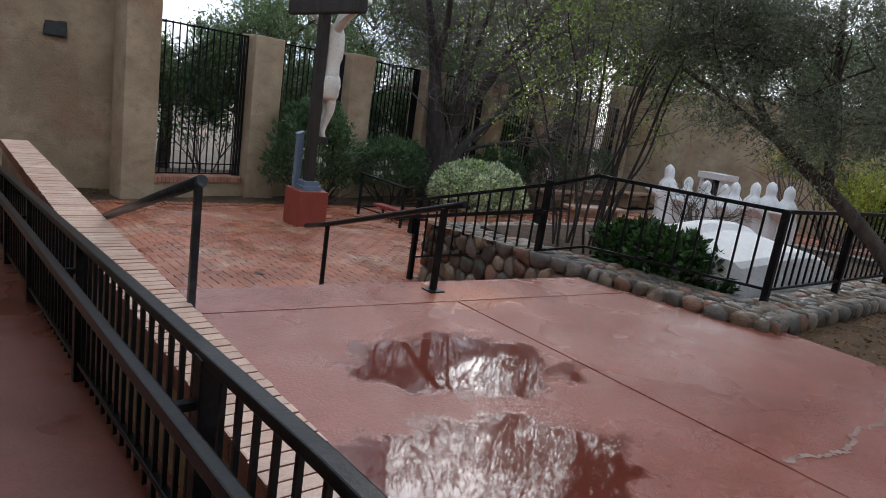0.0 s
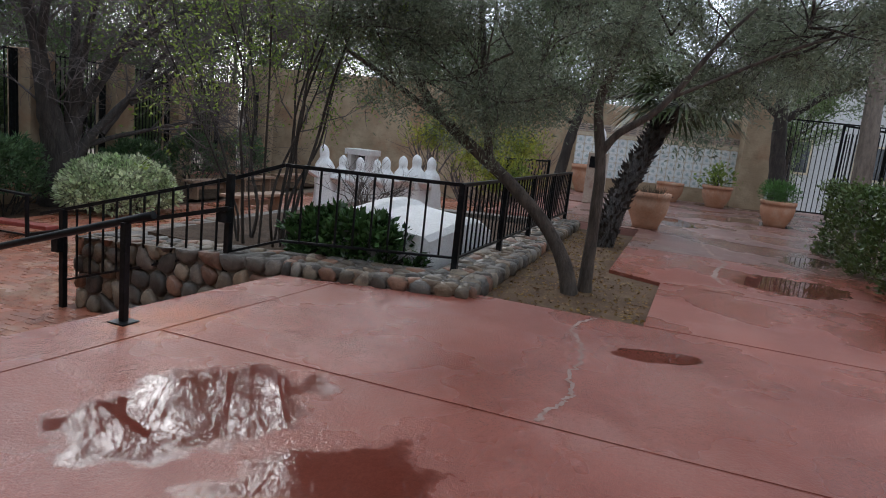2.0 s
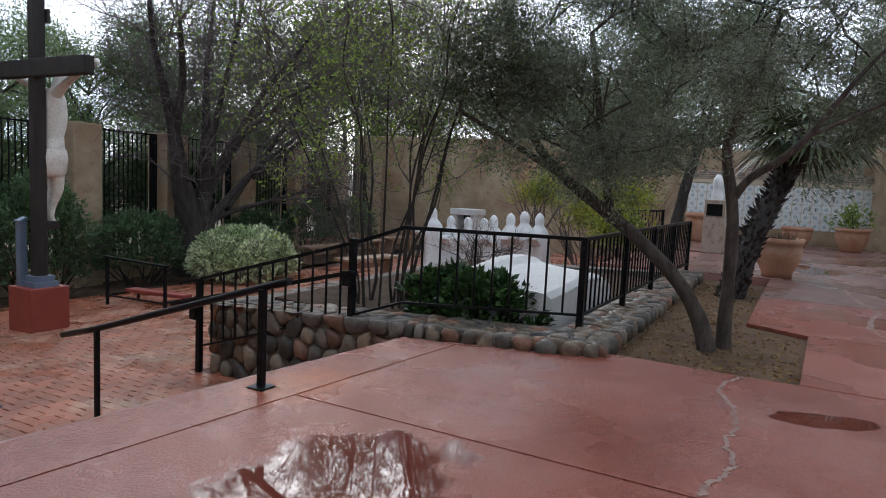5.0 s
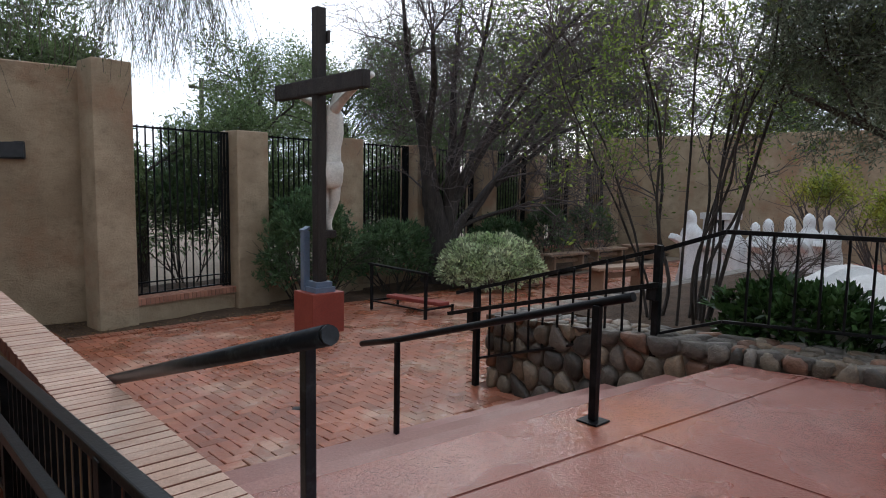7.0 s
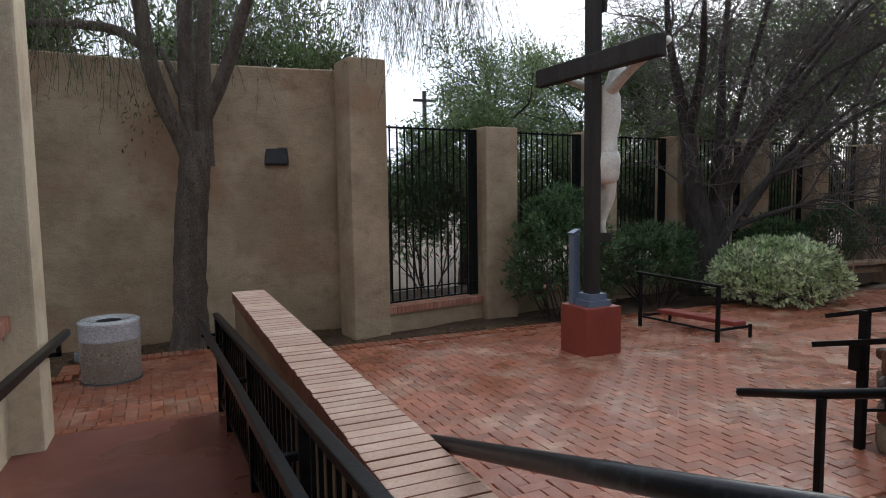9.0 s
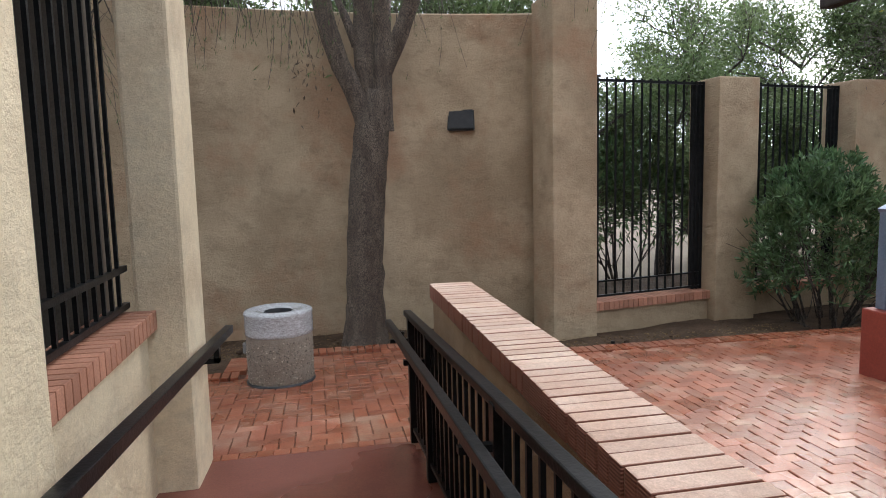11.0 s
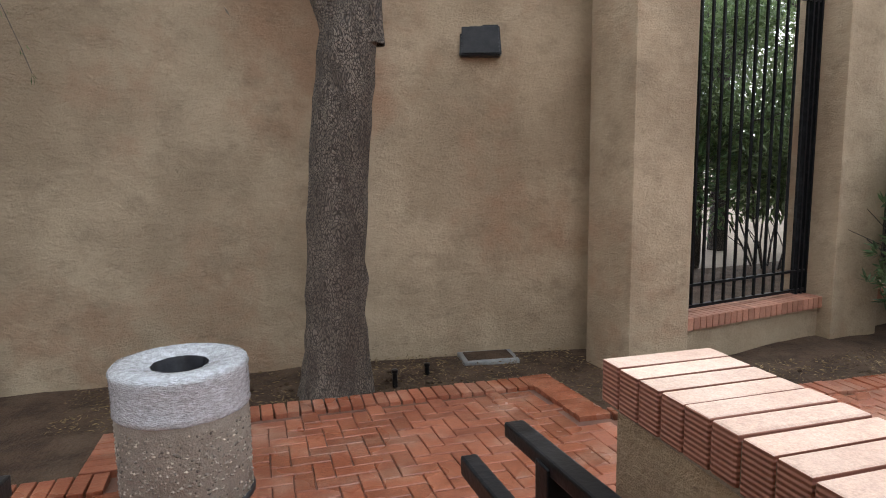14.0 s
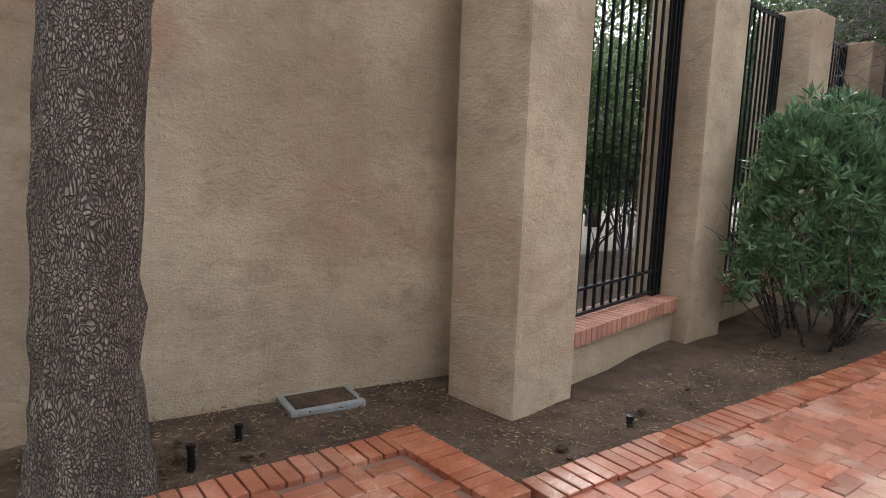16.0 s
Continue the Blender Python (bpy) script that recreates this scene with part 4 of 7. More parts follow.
solo("wall_porch_end", boxed(-4.0, -1.06, 8.3, 8.6, -0.2, 5.2), inside_shade, "plaster end wall of the porch with the shade put into its colour", "wall", "structure")
solo("ceiling", boxed(-4.3, -0.60, -6, 8.64, 5.2, 5.4), inside_shade, "plain slab added to close the porch, in a shade-dark colour", "ceiling", "structure")
solo("floor_porch", boxed(-4.0, -0.8, -6, 8.3, -0.1, 0.75), inside_shade, "porch floor with the shade put into its colour", "floor", "structure")
left_rail = thing("wall_handrail", (-0.5, 7.0, 0.9), "flat black iron handrail on brackets along the porch wall", "handrail")
LR = lambda y: 0.845 + 0.088 * (8.99 - y)
part("rail", bar(bmesh.new(), (-0.485, -3, LR(-3)), (-0.485, 9.0, LR(9.0)), 0.05, 0.05, 0.005), iron, left_rail)
for y in (8.45, 6.15, 3.8, 1.5):
    part("bracket", boxed(-0.60, -0.47, y - 0.03, y + 0.03, LR(y) - 0.12, LR(y) - 0.09), iron, left_rail)
    part("bracket_stem", boxed(-0.50, -0.47, y - 0.03, y + 0.03, LR(y) - 0.12, LR(y) - 0.02), iron, left_rail)

# ---- stone planter ----
def blob(bm_, m, seed, rough=0.25, sub=1):
    r = bmesh.ops.create_icosphere(bm_, subdivisions=sub, radius=1.0)
    for v in r["verts"]:
        c = v.co.copy()
        f = 1 + rough * noise.noise(c * 1.1 + Vector((seed * 7.3, seed, 0))) + rough * 0.4 * noise.noise(c * 2.7 + Vector((0, seed * 3.1, 5)))
        k = max(abs(c.x), abs(c.y), abs(c.z))
        v.co = m @ (c * f * (0.75 + 0.25 / k))
    return bm_


planter = thing("stone_planter", (4.3, 3.2, 0.3), "raised planter walled with mortared round river stones", "planter", kind="structure")
INNER = [(4.95, 2.2), (4.68, 3.3), (4.78, 5.05), (9.4, 5.1), (9.4, 2.2)]
FACE = [(4.52, 1.78), (4.24, 3.12), (4.38, 5.45), (9.85, 5.55), (9.85, 1.78)]


def planter_top(x, y):
    return 1.13 if y < 3.2 else 1.13 - 0.075 * (y - 3.2)


for i in range(5):
    j = (i + 1) % 5
    quad = [FACE[i], FACE[j], INNER[j], INNER[i]]
    part("core", prism(bmesh.new(), quad, 0.0, lambda x, y: planter_top(x, y) - 0.042), stone_mortar, planter)
part("earth", prism(bmesh.new(), INNER, 0.3, 0.99), soil, planter, "dark soil in the planter")
sg = random.Random(5)


def clipped(poly, px, py, nx, ny):
    """The part of a polygon behind the line through (px, py) with the outward normal (nx, ny)."""
    out = []
    for (ax_, ay_), (bx_, by_) in zip(poly, poly[1:] + poly[:1]):
        da, db = (ax_ - px) * nx + (ay_ - py) * ny, (bx_ - px) * nx + (by_ - py) * ny
        if da <= 0:
            out.append((ax_, ay_))
        if da * db < 0:
            f = da / (da - db)
            out.append((ax_ + (bx_ - ax_) * f, ay_ + (by_ - ay_) * f))
    return out


def rubble(length, v0, v1, size, at, swell, joint=0.008):
    """Fitted field stones over a strip: at(u, v, d) gives the place in the world, d out of the face."""
    seeds = []
    rows_ = max(1, int(round((v1 - v0) / size)))
    for r_ in range(rows_):
        u = -size * (0.5 if r_ % 2 else 0.0)
        while u < length + size:
            seeds.append((u + sg.uniform(-0.3, 0.3) * size, v0 + (r_ + 0.5 + sg.uniform(-0.28, 0.28)) * (v1 - v0) / rows_))
            u += size * sg.uniform(0.75, 1.6)
    for i, (u, v) in enumerate(seeds):
        poly = [(max(0, u - 2 * size), v0), (min(length, u + 2 * size), v0), (min(length, u + 2 * size), v1), (max(0, u - 2 * size), v1)]
        for j, (p, q) in enumerate(seeds):
            d = math.hypot(p - u, q - v)
            if j == i or d > 4 * size or len(poly) < 3:
                continue
            nx_, ny_ = (p - u) / d, (q - v) / d
            poly = clipped(poly, (u + p) / 2 - nx_ * joint, (v + q) / 2 - ny_ * joint, nx_, ny_)
        if len(poly) < 3:
            continue
        cu, cv = sum(p[0] for p in poly) / len(poly), sum(p[1] for p in poly) / len(poly)
        if max(math.hypot(p[0] - cu, p[1] - cv) for p in poly) < 0.03:
            continue
        # round the corners off
        rim = []
        for (au, av), (bu_, bv) in zip(poly, poly[1:] + poly[:1]):
            for f in (0.25, 0.75):
                rim.append((au + (bu_ - au) * f, av + (bv - av) * f))
        rise = swell * sg.uniform(0.6, 1.3)
        tilt_u, tilt_v = sg.uniform(-0.12, 0.12), sg.uniform(-0.12, 0.12)
        b_ = bmesh.new()
        rings = []
        for k_, dep in ((1.0, -0.06), (1.0, 0.0), (0.9, rise * 0.6), (0.68, rise * 0.92)):
            ring = []
            for pu, pv in rim:
                wob = 1 + 0.05 * noise.noise(Vector((pu * 30, pv * 30, k_ * 3)))
                qu, qv = cu + (pu - cu) * k_ * wob, cv + (pv - cv) * k_ * wob
                ring.append(b_.verts.new(at(qu, qv, dep + (0 if dep <= 0 else (qu - cu) * tilt_u + (qv - cv) * tilt_v + 0.006 * noise.noise(Vector((qu * 24, qv * 24, 1)))))))
            rings.append(ring)
        for ra, rb in zip(rings, rings[1:]):
            for q in range(len(rim)):
                b_.faces.new((ra[q], ra[(q + 1) % len(rim)], rb[(q + 1) % len(rim)], rb[q]))
        mid_ = b_.verts.new(at(cu, cv, rise))
        for q in range(len(rim)):
            b_.faces.new((rings[-1][q], rings[-1][(q + 1) % len(rim)], mid_))
        bmesh.ops.recalc_face_normals(b_, faces=b_.faces[:])
        me = mesh_of("stone", b_, stone, True)
        place(new("stone", me), planter)


def faced(a, b, z0, size):
    """Stones on the upright face from plan point a to b, and flat ones along the wall's top behind it."""
    a, b = Vector(a), Vector(b)
    d = (b - a).normalized()
    n_ = Vector((d.y, -d.x))
    if n_.dot(Vector((6.5, 3.6)) - a) > 0:
        n_ = -n_
    L = (b - a).length
    top = lambda u: planter_top((a + d * u).x, (a + d * u).y)
    hi = max(top(0), top(L)) - 0.03

    def upright(u, v, out):
        p = a + d * u + n_ * (out + 0.012)
        return (p.x, p.y, min(v, top(u) - 0.03))

    def lying(u, v, out):
        p = a + d * u - n_ * v
        return (p.x, p.y, top(u) - 0.045 + out)

    rubble(L, z0, hi, size, upright, 0.040)
    rubble(L, -0.02, 0.40, size * 0.95, lying, 0.024)


faced(FACE[0], FACE[1], 0.98, 0.125)
faced(FACE[1], FACE[2], 0.26, 0.165)
faced(FACE[0], FACE[4], 0.97, 0.135)
faced(FACE[2], (6.6, 5.49), 0.26, 0.19)

# litter bed round the olive trees
bm = bmesh.new()
bed = [(4.67, 0.53), (6.41, 0.47), (6.66, 0.97), (8.6, 0.95), (9.9, 0.93), (9.9, 1.9), (4.55, 1.9)]
prism(bm, bed, 0.5, 0.985)
solo("litter_bed", bm, litter, "brown gravelly soil under the olive trees littered with yellow leaves", "soil", "structure")
g = np.random.default_rng(31)
n = 2400
px, py = g.uniform(4.7, 9.5, n), g.uniform(0.55, 1.72, n)
ok = (px < 6.4) | (py > 1.0)
pos = np.stack([px[ok], py[ok], np.full(ok.sum(), 0.992)], 1)
dirs = np.concatenate([g.normal(0, 1, (ok.sum(), 2)), g.normal(0, 0.12, (ok.sum(), 1))], 1)
tagged(new("fallen_leaves", leaf_mesh("fallen_leaves", pos, dirs, 0.035, 0.014, leaf_fallen, g)), "small fallen yellow leaves scattered over the olive bed", "leaves", kind="stuff")
n = 9000
pos = np.stack([g.uniform(-1.2, 5.5, n), g.uniform(10.75, 12.5, n), np.full(n, -0.052)], 1)
pos = pos[(pos[:, 0] > 2.1) | (pos[:, 1] > 11.62)]
pos = pos[(pos[:, 1] < 11.45) | (pos[:, 0] < 2.6)]
dirs = np.concatenate([g.normal(0, 1, (len(pos), 2)), g.normal(0, 0.2, (len(pos), 1))], 1)
tagged(new("dry_litter", leaf_mesh("dry_litter", pos, dirs, 0.035, 0.007, leaf_straw, g)), "dry leaf litter on the soil by the wall", "leaves", kind="stuff")

# ---- planter fence ----
garden = thing("garden_fence", (5.0, 2.07, 1.1), "black iron picket fence standing round the stone planter", "fence")
CO, BE = (5.0, 2.07), (4.43, 3.36)
E1 = (9.85, 1.98)


def rail_part(name, a, b, w, d, parent):
    part(name, bar(bmesh.new(), a, b, w, d, 0.003), iron, parent)


rail_part("top_rail", (*CO, 1.80), (*BE, 1.815), 0.035, 0.03, garden)
rail_part("bottom_rail", (*CO, 1.20), (*BE, 1.21), 0.03, 0.02, garden)
rail_part("top_rail", (*CO, 1.80), (*E1, 1.80), 0.035, 0.03, garden)
rail_part("bottom_rail", (*CO, 1.20), (*E1, 1.20), 0.03, 0.02, garden)
fence_run(garden, CO, BE, (1.20, 1.21), (1.79, 1.80), 0.135)
fence_run(garden, CO, E1, (1.20, 1.20), (1.79, 1.79), 0.12)
gpost = mesh_of("post", boxed(-0.025, 0.025, -0.025, 0.025, 0, 0.74, 0.003), iron)
for f in (0.0, 0.27, 0.52, 0.76, 1.0):
    piece("post", gpost, garden, Matrix.Translation((CO[0] + (E1[0] - CO[0]) * f, CO[1] + (E1[1] - CO[1]) * f, 1.07)))
stair = thing("stair_railing", (4.28, 4.6, 0.3), "black iron picket stair railing with a lower grab rail", "railing")
rail_part("top_rail", (*BE, 1.815), (4.40, 3.77, 1.67), 0.035, 0.03, stair)
rail_part("top_rail", (4.40, 3.77, 1.67), (4.25, 5.75, 1.10), 0.035, 0.03, stair)
rail_part("bottom_rail", (*BE, 1.21), (4.32, 3.77, 1.07), 0.03, 0.02, stair)
rail_part("bottom_rail", (4.32, 3.77, 1.07), (4.28, 5.5, 0.53), 0.03, 0.02, stair)
fence_run(stair, (4.34, 3.77), (4.27, 5.5), (1.07, 0.53), (1.69, 1.15), 0.14)
rail_part("grab_rail", (4.20, 3.70, 1.44), (4.17, 5.78, 0.91), 0.03, 0.035, stair)
part("post", boxed(4.275, 4.325, 3.745, 3.795, 0.84, 1.70, 0.003), iron, stair)
part("post", boxed(4.235, 4.285, 5.475, 5.525, 0.28, 1.18, 0.003), iron, stair)
part("bracket_box", boxed(4.20, 4.275, 3.72, 3.80, 1.32, 1.44, 0.006), iron, stair)
part("bracket_box", boxed(4.17, 4.235, 5.46, 5.54, 0.80, 0.98, 0.006), iron, stair)
fence2 = thing("garden_fence", (11.5, 3.6, 1.0), "short black iron fence behind the planter", "fence")
rail_part("top_rail", (11.6, 3.4, 1.85), (12.9, 2.9, 1.85), 0.035, 0.03, fence2)
rail_part("bottom_rail", (11.6, 3.4, 1.15), (12.9, 2.9, 1.15), 0.03, 0.02, fence2)
fence_run(fence2, (11.6, 3.4), (12.9, 2.9), (1.15, 1.15), (1.84, 1.84), 0.12)
for p in ((11.6, 3.4), (12.9, 2.9)):
    part("post", boxed(p[0] - 0.025, p[0] + 0.025, p[1] - 0.025, p[1] + 0.025, 0.2 if p[0] < 11 else 0.2, 1.88), iron, fence2)

# ---- white slab in the planter ----
bm = bmesh.new()
prof = [(2.34, 0.97), (2.34, 1.27), (2.40, 1.31), (2.75, 1.34), (3.0, 1.37), (3.10, 1.42), (3.20, 1.43), (3.27, 1.37), (3.27, 0.97)]
rings = []
for q in range(13):
    f = q / 12
    x = 5.12 + 1.85 * f
    lift = 0.05 * math.sin(math.pi * f) - 0.10 * max(0, f - 0.8) / 0.2
    rings.append([bm.verts.new((x, y + 0.02 * math.sin(f * 9 + y), z + (lift if z > 1.2 else 0))) for y, z in prof])
for a, b in zip(rings, rings[1:]):
    for s in range(len(prof) - 1):
        bm.faces.new((a[s], a[s + 1], b[s + 1], b[s]))
bm.faces.new(rings[0][::-1])
bm.faces.new(rings[-1])
bmesh.ops.recalc_face_normals(bm, faces=bm.faces[:])
solo("stone_slab", bm, white_plaster, "white painted sculpted slab with a rolled rim in the planter", "slab")


# ---- cross, figure, kneeler ----
ped = thing("pedestal", (4.69, 8.87, zg(0, 8.87)), "square red-painted pedestal at the foot of the cross", "pedestal")
part("block", boxed(4.45, 4.93, 8.63, 9.11, zg(0, 8.87) - 0.03, 0.655, 0.012), terracotta_red, ped)
cross = thing("cross", (4.68, 8.84, 0.66), "tall rough dark timber cross on the red pedestal", "cross")
part("upright", boxed(4.61, 4.75, 8.77, 8.91, 0.66, 4.30, 0.018), timber, cross, "hewn dark upright beam")
part("crossbar", boxed(4.585, 4.715, 7.76, 9.86, 3.20, 3.41, 0.02), timber, cross)
part("title_board", boxed(4.76, 4.79, 8.74, 8.94, 3.86, 4.02, 0.004), timber, cross)
part("foot_rest", boxed(4.76, 4.92, 8.80, 8.98, 1.36, 1.46, 0.01), timber, cross)
sleeve = thing("sign_stand", (4.62, 9.0, 0.66), "slanted blue-grey metal text stand on the pedestal", "sign")
part("stand", boxed(4.51, 4.60, 8.95, 9.04, 0.66, 1.45, 0.006), blue_grey, sleeve)
part("slanted_cap", box(bmesh.new(), -0.055, 0.055, -0.055, 0.055, -0.02, 0.02, 0.004, pose(4.555, 8.995, 1.47, 0, -25, 0)), blue_grey, sleeve)
part("foot_collar", prism(bmesh.new(), [(4.53, 8.69), (4.83, 8.69), (4.83, 8.99), (4.53, 8.99)], 0.655, 0.72), blue_grey, sleeve)
part("foot_cone", prism(bmesh.new(), [(4.56, 8.72), (4.80, 8.72), (4.80, 8.96), (4.56, 8.96)], 0.72, 0.79), blue_grey, sleeve)
fig = [
    [(4.86, 8.84, 3.10, 0.09), (4.88, 8.84, 2.98, 0.155), (4.90, 8.85, 2.75, 0.15), (4.88, 8.87, 2.52, 0.12), (4.87, 8.88, 2.40, 0.145), (4.86, 8.88, 2.25, 0.165), (4.87, 8.88, 2.10, 0.15)],
    [(4.87, 8.88, 2.40, 0.12), (4.875, 8.88, 2.36, 0.165), (4.865, 8.88, 2.26, 0.185), (4.87, 8.885, 2.13, 0.175), (4.875, 8.885, 2.03, 0.165), (4.875, 8.885, 2.01, 0.10)],
    [(4.95, 8.98, 2.32, 0.05), (4.97, 9.0, 2.22, 0.06), (4.96, 9.0, 2.08, 0.05), (4.95, 9.0, 1.95, 0.025)],
    [(4.87, 8.83, 2.20, 0.10), (4.96, 8.86, 1.92, 0.075), (4.93, 8.89, 1.80, 0.06), (4.84, 8.90, 1.58, 0.045), (4.85, 8.90, 1.48, 0.04), (4.93, 8.90, 1.40, 0.03)],
    [(4.87, 8.94, 2.20, 0.10), (4.95, 8.94, 1.94, 0.075), (4.92, 8.93, 1.82, 0.06), (4.83, 8.92, 1.60, 0.045), (4.84, 8.92, 1.50, 0.04), (4.92, 8.92, 1.40, 0.03)],
    [(4.86, 8.74, 3.04, 0.07), (4.82, 8.50, 3.14, 0.05), (4.79, 8.22, 3.24, 0.04), (4.75, 7.92, 3.32, 0.03), (4.74, 7.76, 3.36, 0.035)],
    [(4.86, 8.96, 3.04, 0.07), (4.82, 9.18, 3.14, 0.05), (4.79, 9.45, 3.24, 0.04), (4.75, 9.70, 3.32, 0.03), (4.74, 9.82, 3.34, 0.03)],
    [(4.88, 8.84, 3.05, 0.06), (4.93, 8.82, 3.16, 0.06), (4.97, 8.80, 3.22, 0.095), (4.99, 8.79, 3.30, 0.09), (4.98, 8.79, 3.36, 0.05)],
]
tagged(new("crucified_figure_statue", trunk_mesh("crucified_figure_statue", fig, ivory, 14, 0.10)), "weathered ivory carved figure hanging on the dark cross", "statue")
kn = thing("kneeler", (6.3, 9.2, zg(0, 9.2)), "black iron kneeler with a red padded board", "kneeler")
for (x, y) in ((6.28, 9.87), (6.22, 8.47)):
    part("post", boxed(x - 0.02, x + 0.02, y - 0.02, y + 0.02, zg(0, y) - 0.01, 0.80, 0.003), iron, kn)
    part("side_rail", boxed(x, x + 0.55, y - 0.015, y + 0.015, zg(0, y) + 0.13, zg(0, y) + 0.16), iron, kn)
    part("leg", boxed(x + 0.52, x + 0.55, y - 0.015, y + 0.015, zg(0, y) - 0.01, zg(0, y) + 0.17), iron, kn)
rail_part("arm_rest", (6.28, 9.92, 0.80), (6.22, 8.42, 0.80), 0.07, 0.03, kn)
rail_part("stretcher", (6.28, 9.87, 0.20), (6.22, 8.47, 0.26), 0.025, 0.025, kn)
rail_part("stretcher", (6.80, 9.87, 0.20), (6.76, 8.47, 0.26), 0.025, 0.025, kn)
part("pad", bar(bmesh.new(), (6.66, 9.85, 0.245), (6.62, 8.50, 0.31), 0.20, 0.06, 0.015), red_pad, kn, "worn red kneeling pad")


# ---- benches ----
def bench(a, b, name="bench"):
    a, b = Vector((*a, 0)), Vector((*b, 0))
    c = (a + b) / 2
    z = zg(c.x, c.y)
    L = (b - a).length
    e = thing(name, pose(c.x, c.y, z, 0, 0, math.degrees(math.atan2((b - a).y, (b - a).x))), "plain brown wooden bench with slab ends on the brick court", "bench", "benches in the court")
    m = world_of(e)
    part("seat", boxed(-L / 2, L / 2, -0.2, 0.2, 0.40, 0.455, 0.01), wood_bench, e, m=m)
    for s in (-1, 1):
        part("end_panel", boxed(s * L * 0.36 - 0.03, s * L * 0.36 + 0.03, -0.16, 0.16, -0.01, 0.40, 0.006), wood_bench, e, m=m)
    part("stretcher", boxed(-L * 0.34, L * 0.34, -0.02, 0.02, 0.22, 0.32), wood_bench, e, m=m)


bench((12.4, 11.25), (13.75, 11.1))
bench((14.4, 11.4), (15.8, 11.3))
bench((16.5, 11.6), (17.8, 11.5))
bench((10.25, 8.45), (11.75, 8.2))


# ---- white kneeling figures ----
def robed_figure(name, x, y, z, h, turn, seed, lean=0.15):
    b_ = bmesh.new()
    rings = []
    prof = [(0.0, 0.36), (0.06, 0.37), (0.18, 0.31), (0.32, 0.27), (0.48, 0.25), (0.60, 0.235), (0.69, 0.22), (0.75, 0.19), (0.79, 0.138), (0.82, 0.106), (0.86, 0.112), (0.90, 0.116), (0.94, 0.104), (0.975, 0.07), (1.0, 0.015)]
    for t, r in prof:
        ring = []
        for s in range(20):
            a = 2 * math.pi * s / 20
            fold = 1 + (0.10 if t < 0.7 else 0.03) * math.sin(a * 5 + seed) * (1 - t * 0.6) + (0.20 if t < 0.75 else 0.10) * noise.noise(Vector((math.cos(a) * 2, math.sin(a) * 2, t * 6 + seed)))
            back_ = -0.22 * max(0, 0.35 - t) * (1 if math.cos(a) < 0 else 0.2)
            ring.append(b_.verts.new((r * fold * math.cos(a) * h * 0.62 + lean * t * h * 0.45 + back_ * h, r * fold * math.sin(a) * h * 0.60, t * h)))
        rings.append(ring)
    for a, b in zip(rings, rings[1:]):
        for s in range(20):
            b_.faces.new((a[s], a[(s + 1) % 20], b[(s + 1) % 20], b[s]))
    b_.faces.new(rings[-1])
    b_.faces.new(rings[0][::-1])
    # joined forearms
    bar(b_, (0.16 * h, 0, 0.55 * h), (0.36 * h, 0, 0.66 * h), 0.16 * h, 0.08 * h, 0.02)
    bmesh.ops.transform(b_, matrix=pose(x, y, z, 0, 0, turn), verts=b_.verts[:])
    solo(name, b_, white_plaster, "white plaster statue of a kneeling robed figure", "statue", group="white kneeling statues", smooth=True)


FIG = [(12.40, 7.50, 1.50, 150), (12.62, 7.26, 1.30, 185), (12.5, 6.76, 1.28, 160), (12.66, 6.50, 1.26, 200), (12.42, 6.14, 1.33, 175), (12.62, 5.87, 1.37, 190), (12.45, 5.47, 1.42, 170), (12.66, 5.24, 1.38, 180)]
for i, (x, y, h, t) in enumerate(FIG):
    robed_figure("kneeling_statue", x, y, zg(x, y) - 0.01, h, t, i * 1.7, 0.15 if i else 0.25)
niche = thing("shrine", (18.6, 10.3, -0.05), "white plaster shrine with a dark niche by the wall", "shrine")
part("side", boxed(18.3, 19.0, 9.50, 9.64, -0.2, 1.2, 0.01), white_plaster, niche)
part("side", boxed(18.3, 19.0, 10.12, 10.26, -0.2, 1.2, 0.01), white_plaster, niche)
part("lintel", boxed(18.22, 19.0, 9.44, 10.32, 1.2, 1.38, 0.01), white_plaster, niche)
part("back", boxed(18.8, 19.0, 9.64, 10.12, -0.2, 1.2), house_dark, niche)
part("plinth", boxed(18.15, 19.05, 9.38, 10.38, -0.2, 0.2, 0.01), white_plaster, niche)


# ---- planting ----
def plant(name, at, label, category, group=""):
    return thing(name, at, label, category, group)


def crown_part(parent, mesh, label="", kind=""):
    ob = new(mesh.name, mesh)
    place(ob, parent)
    return tagged(ob, label, kind=kind)


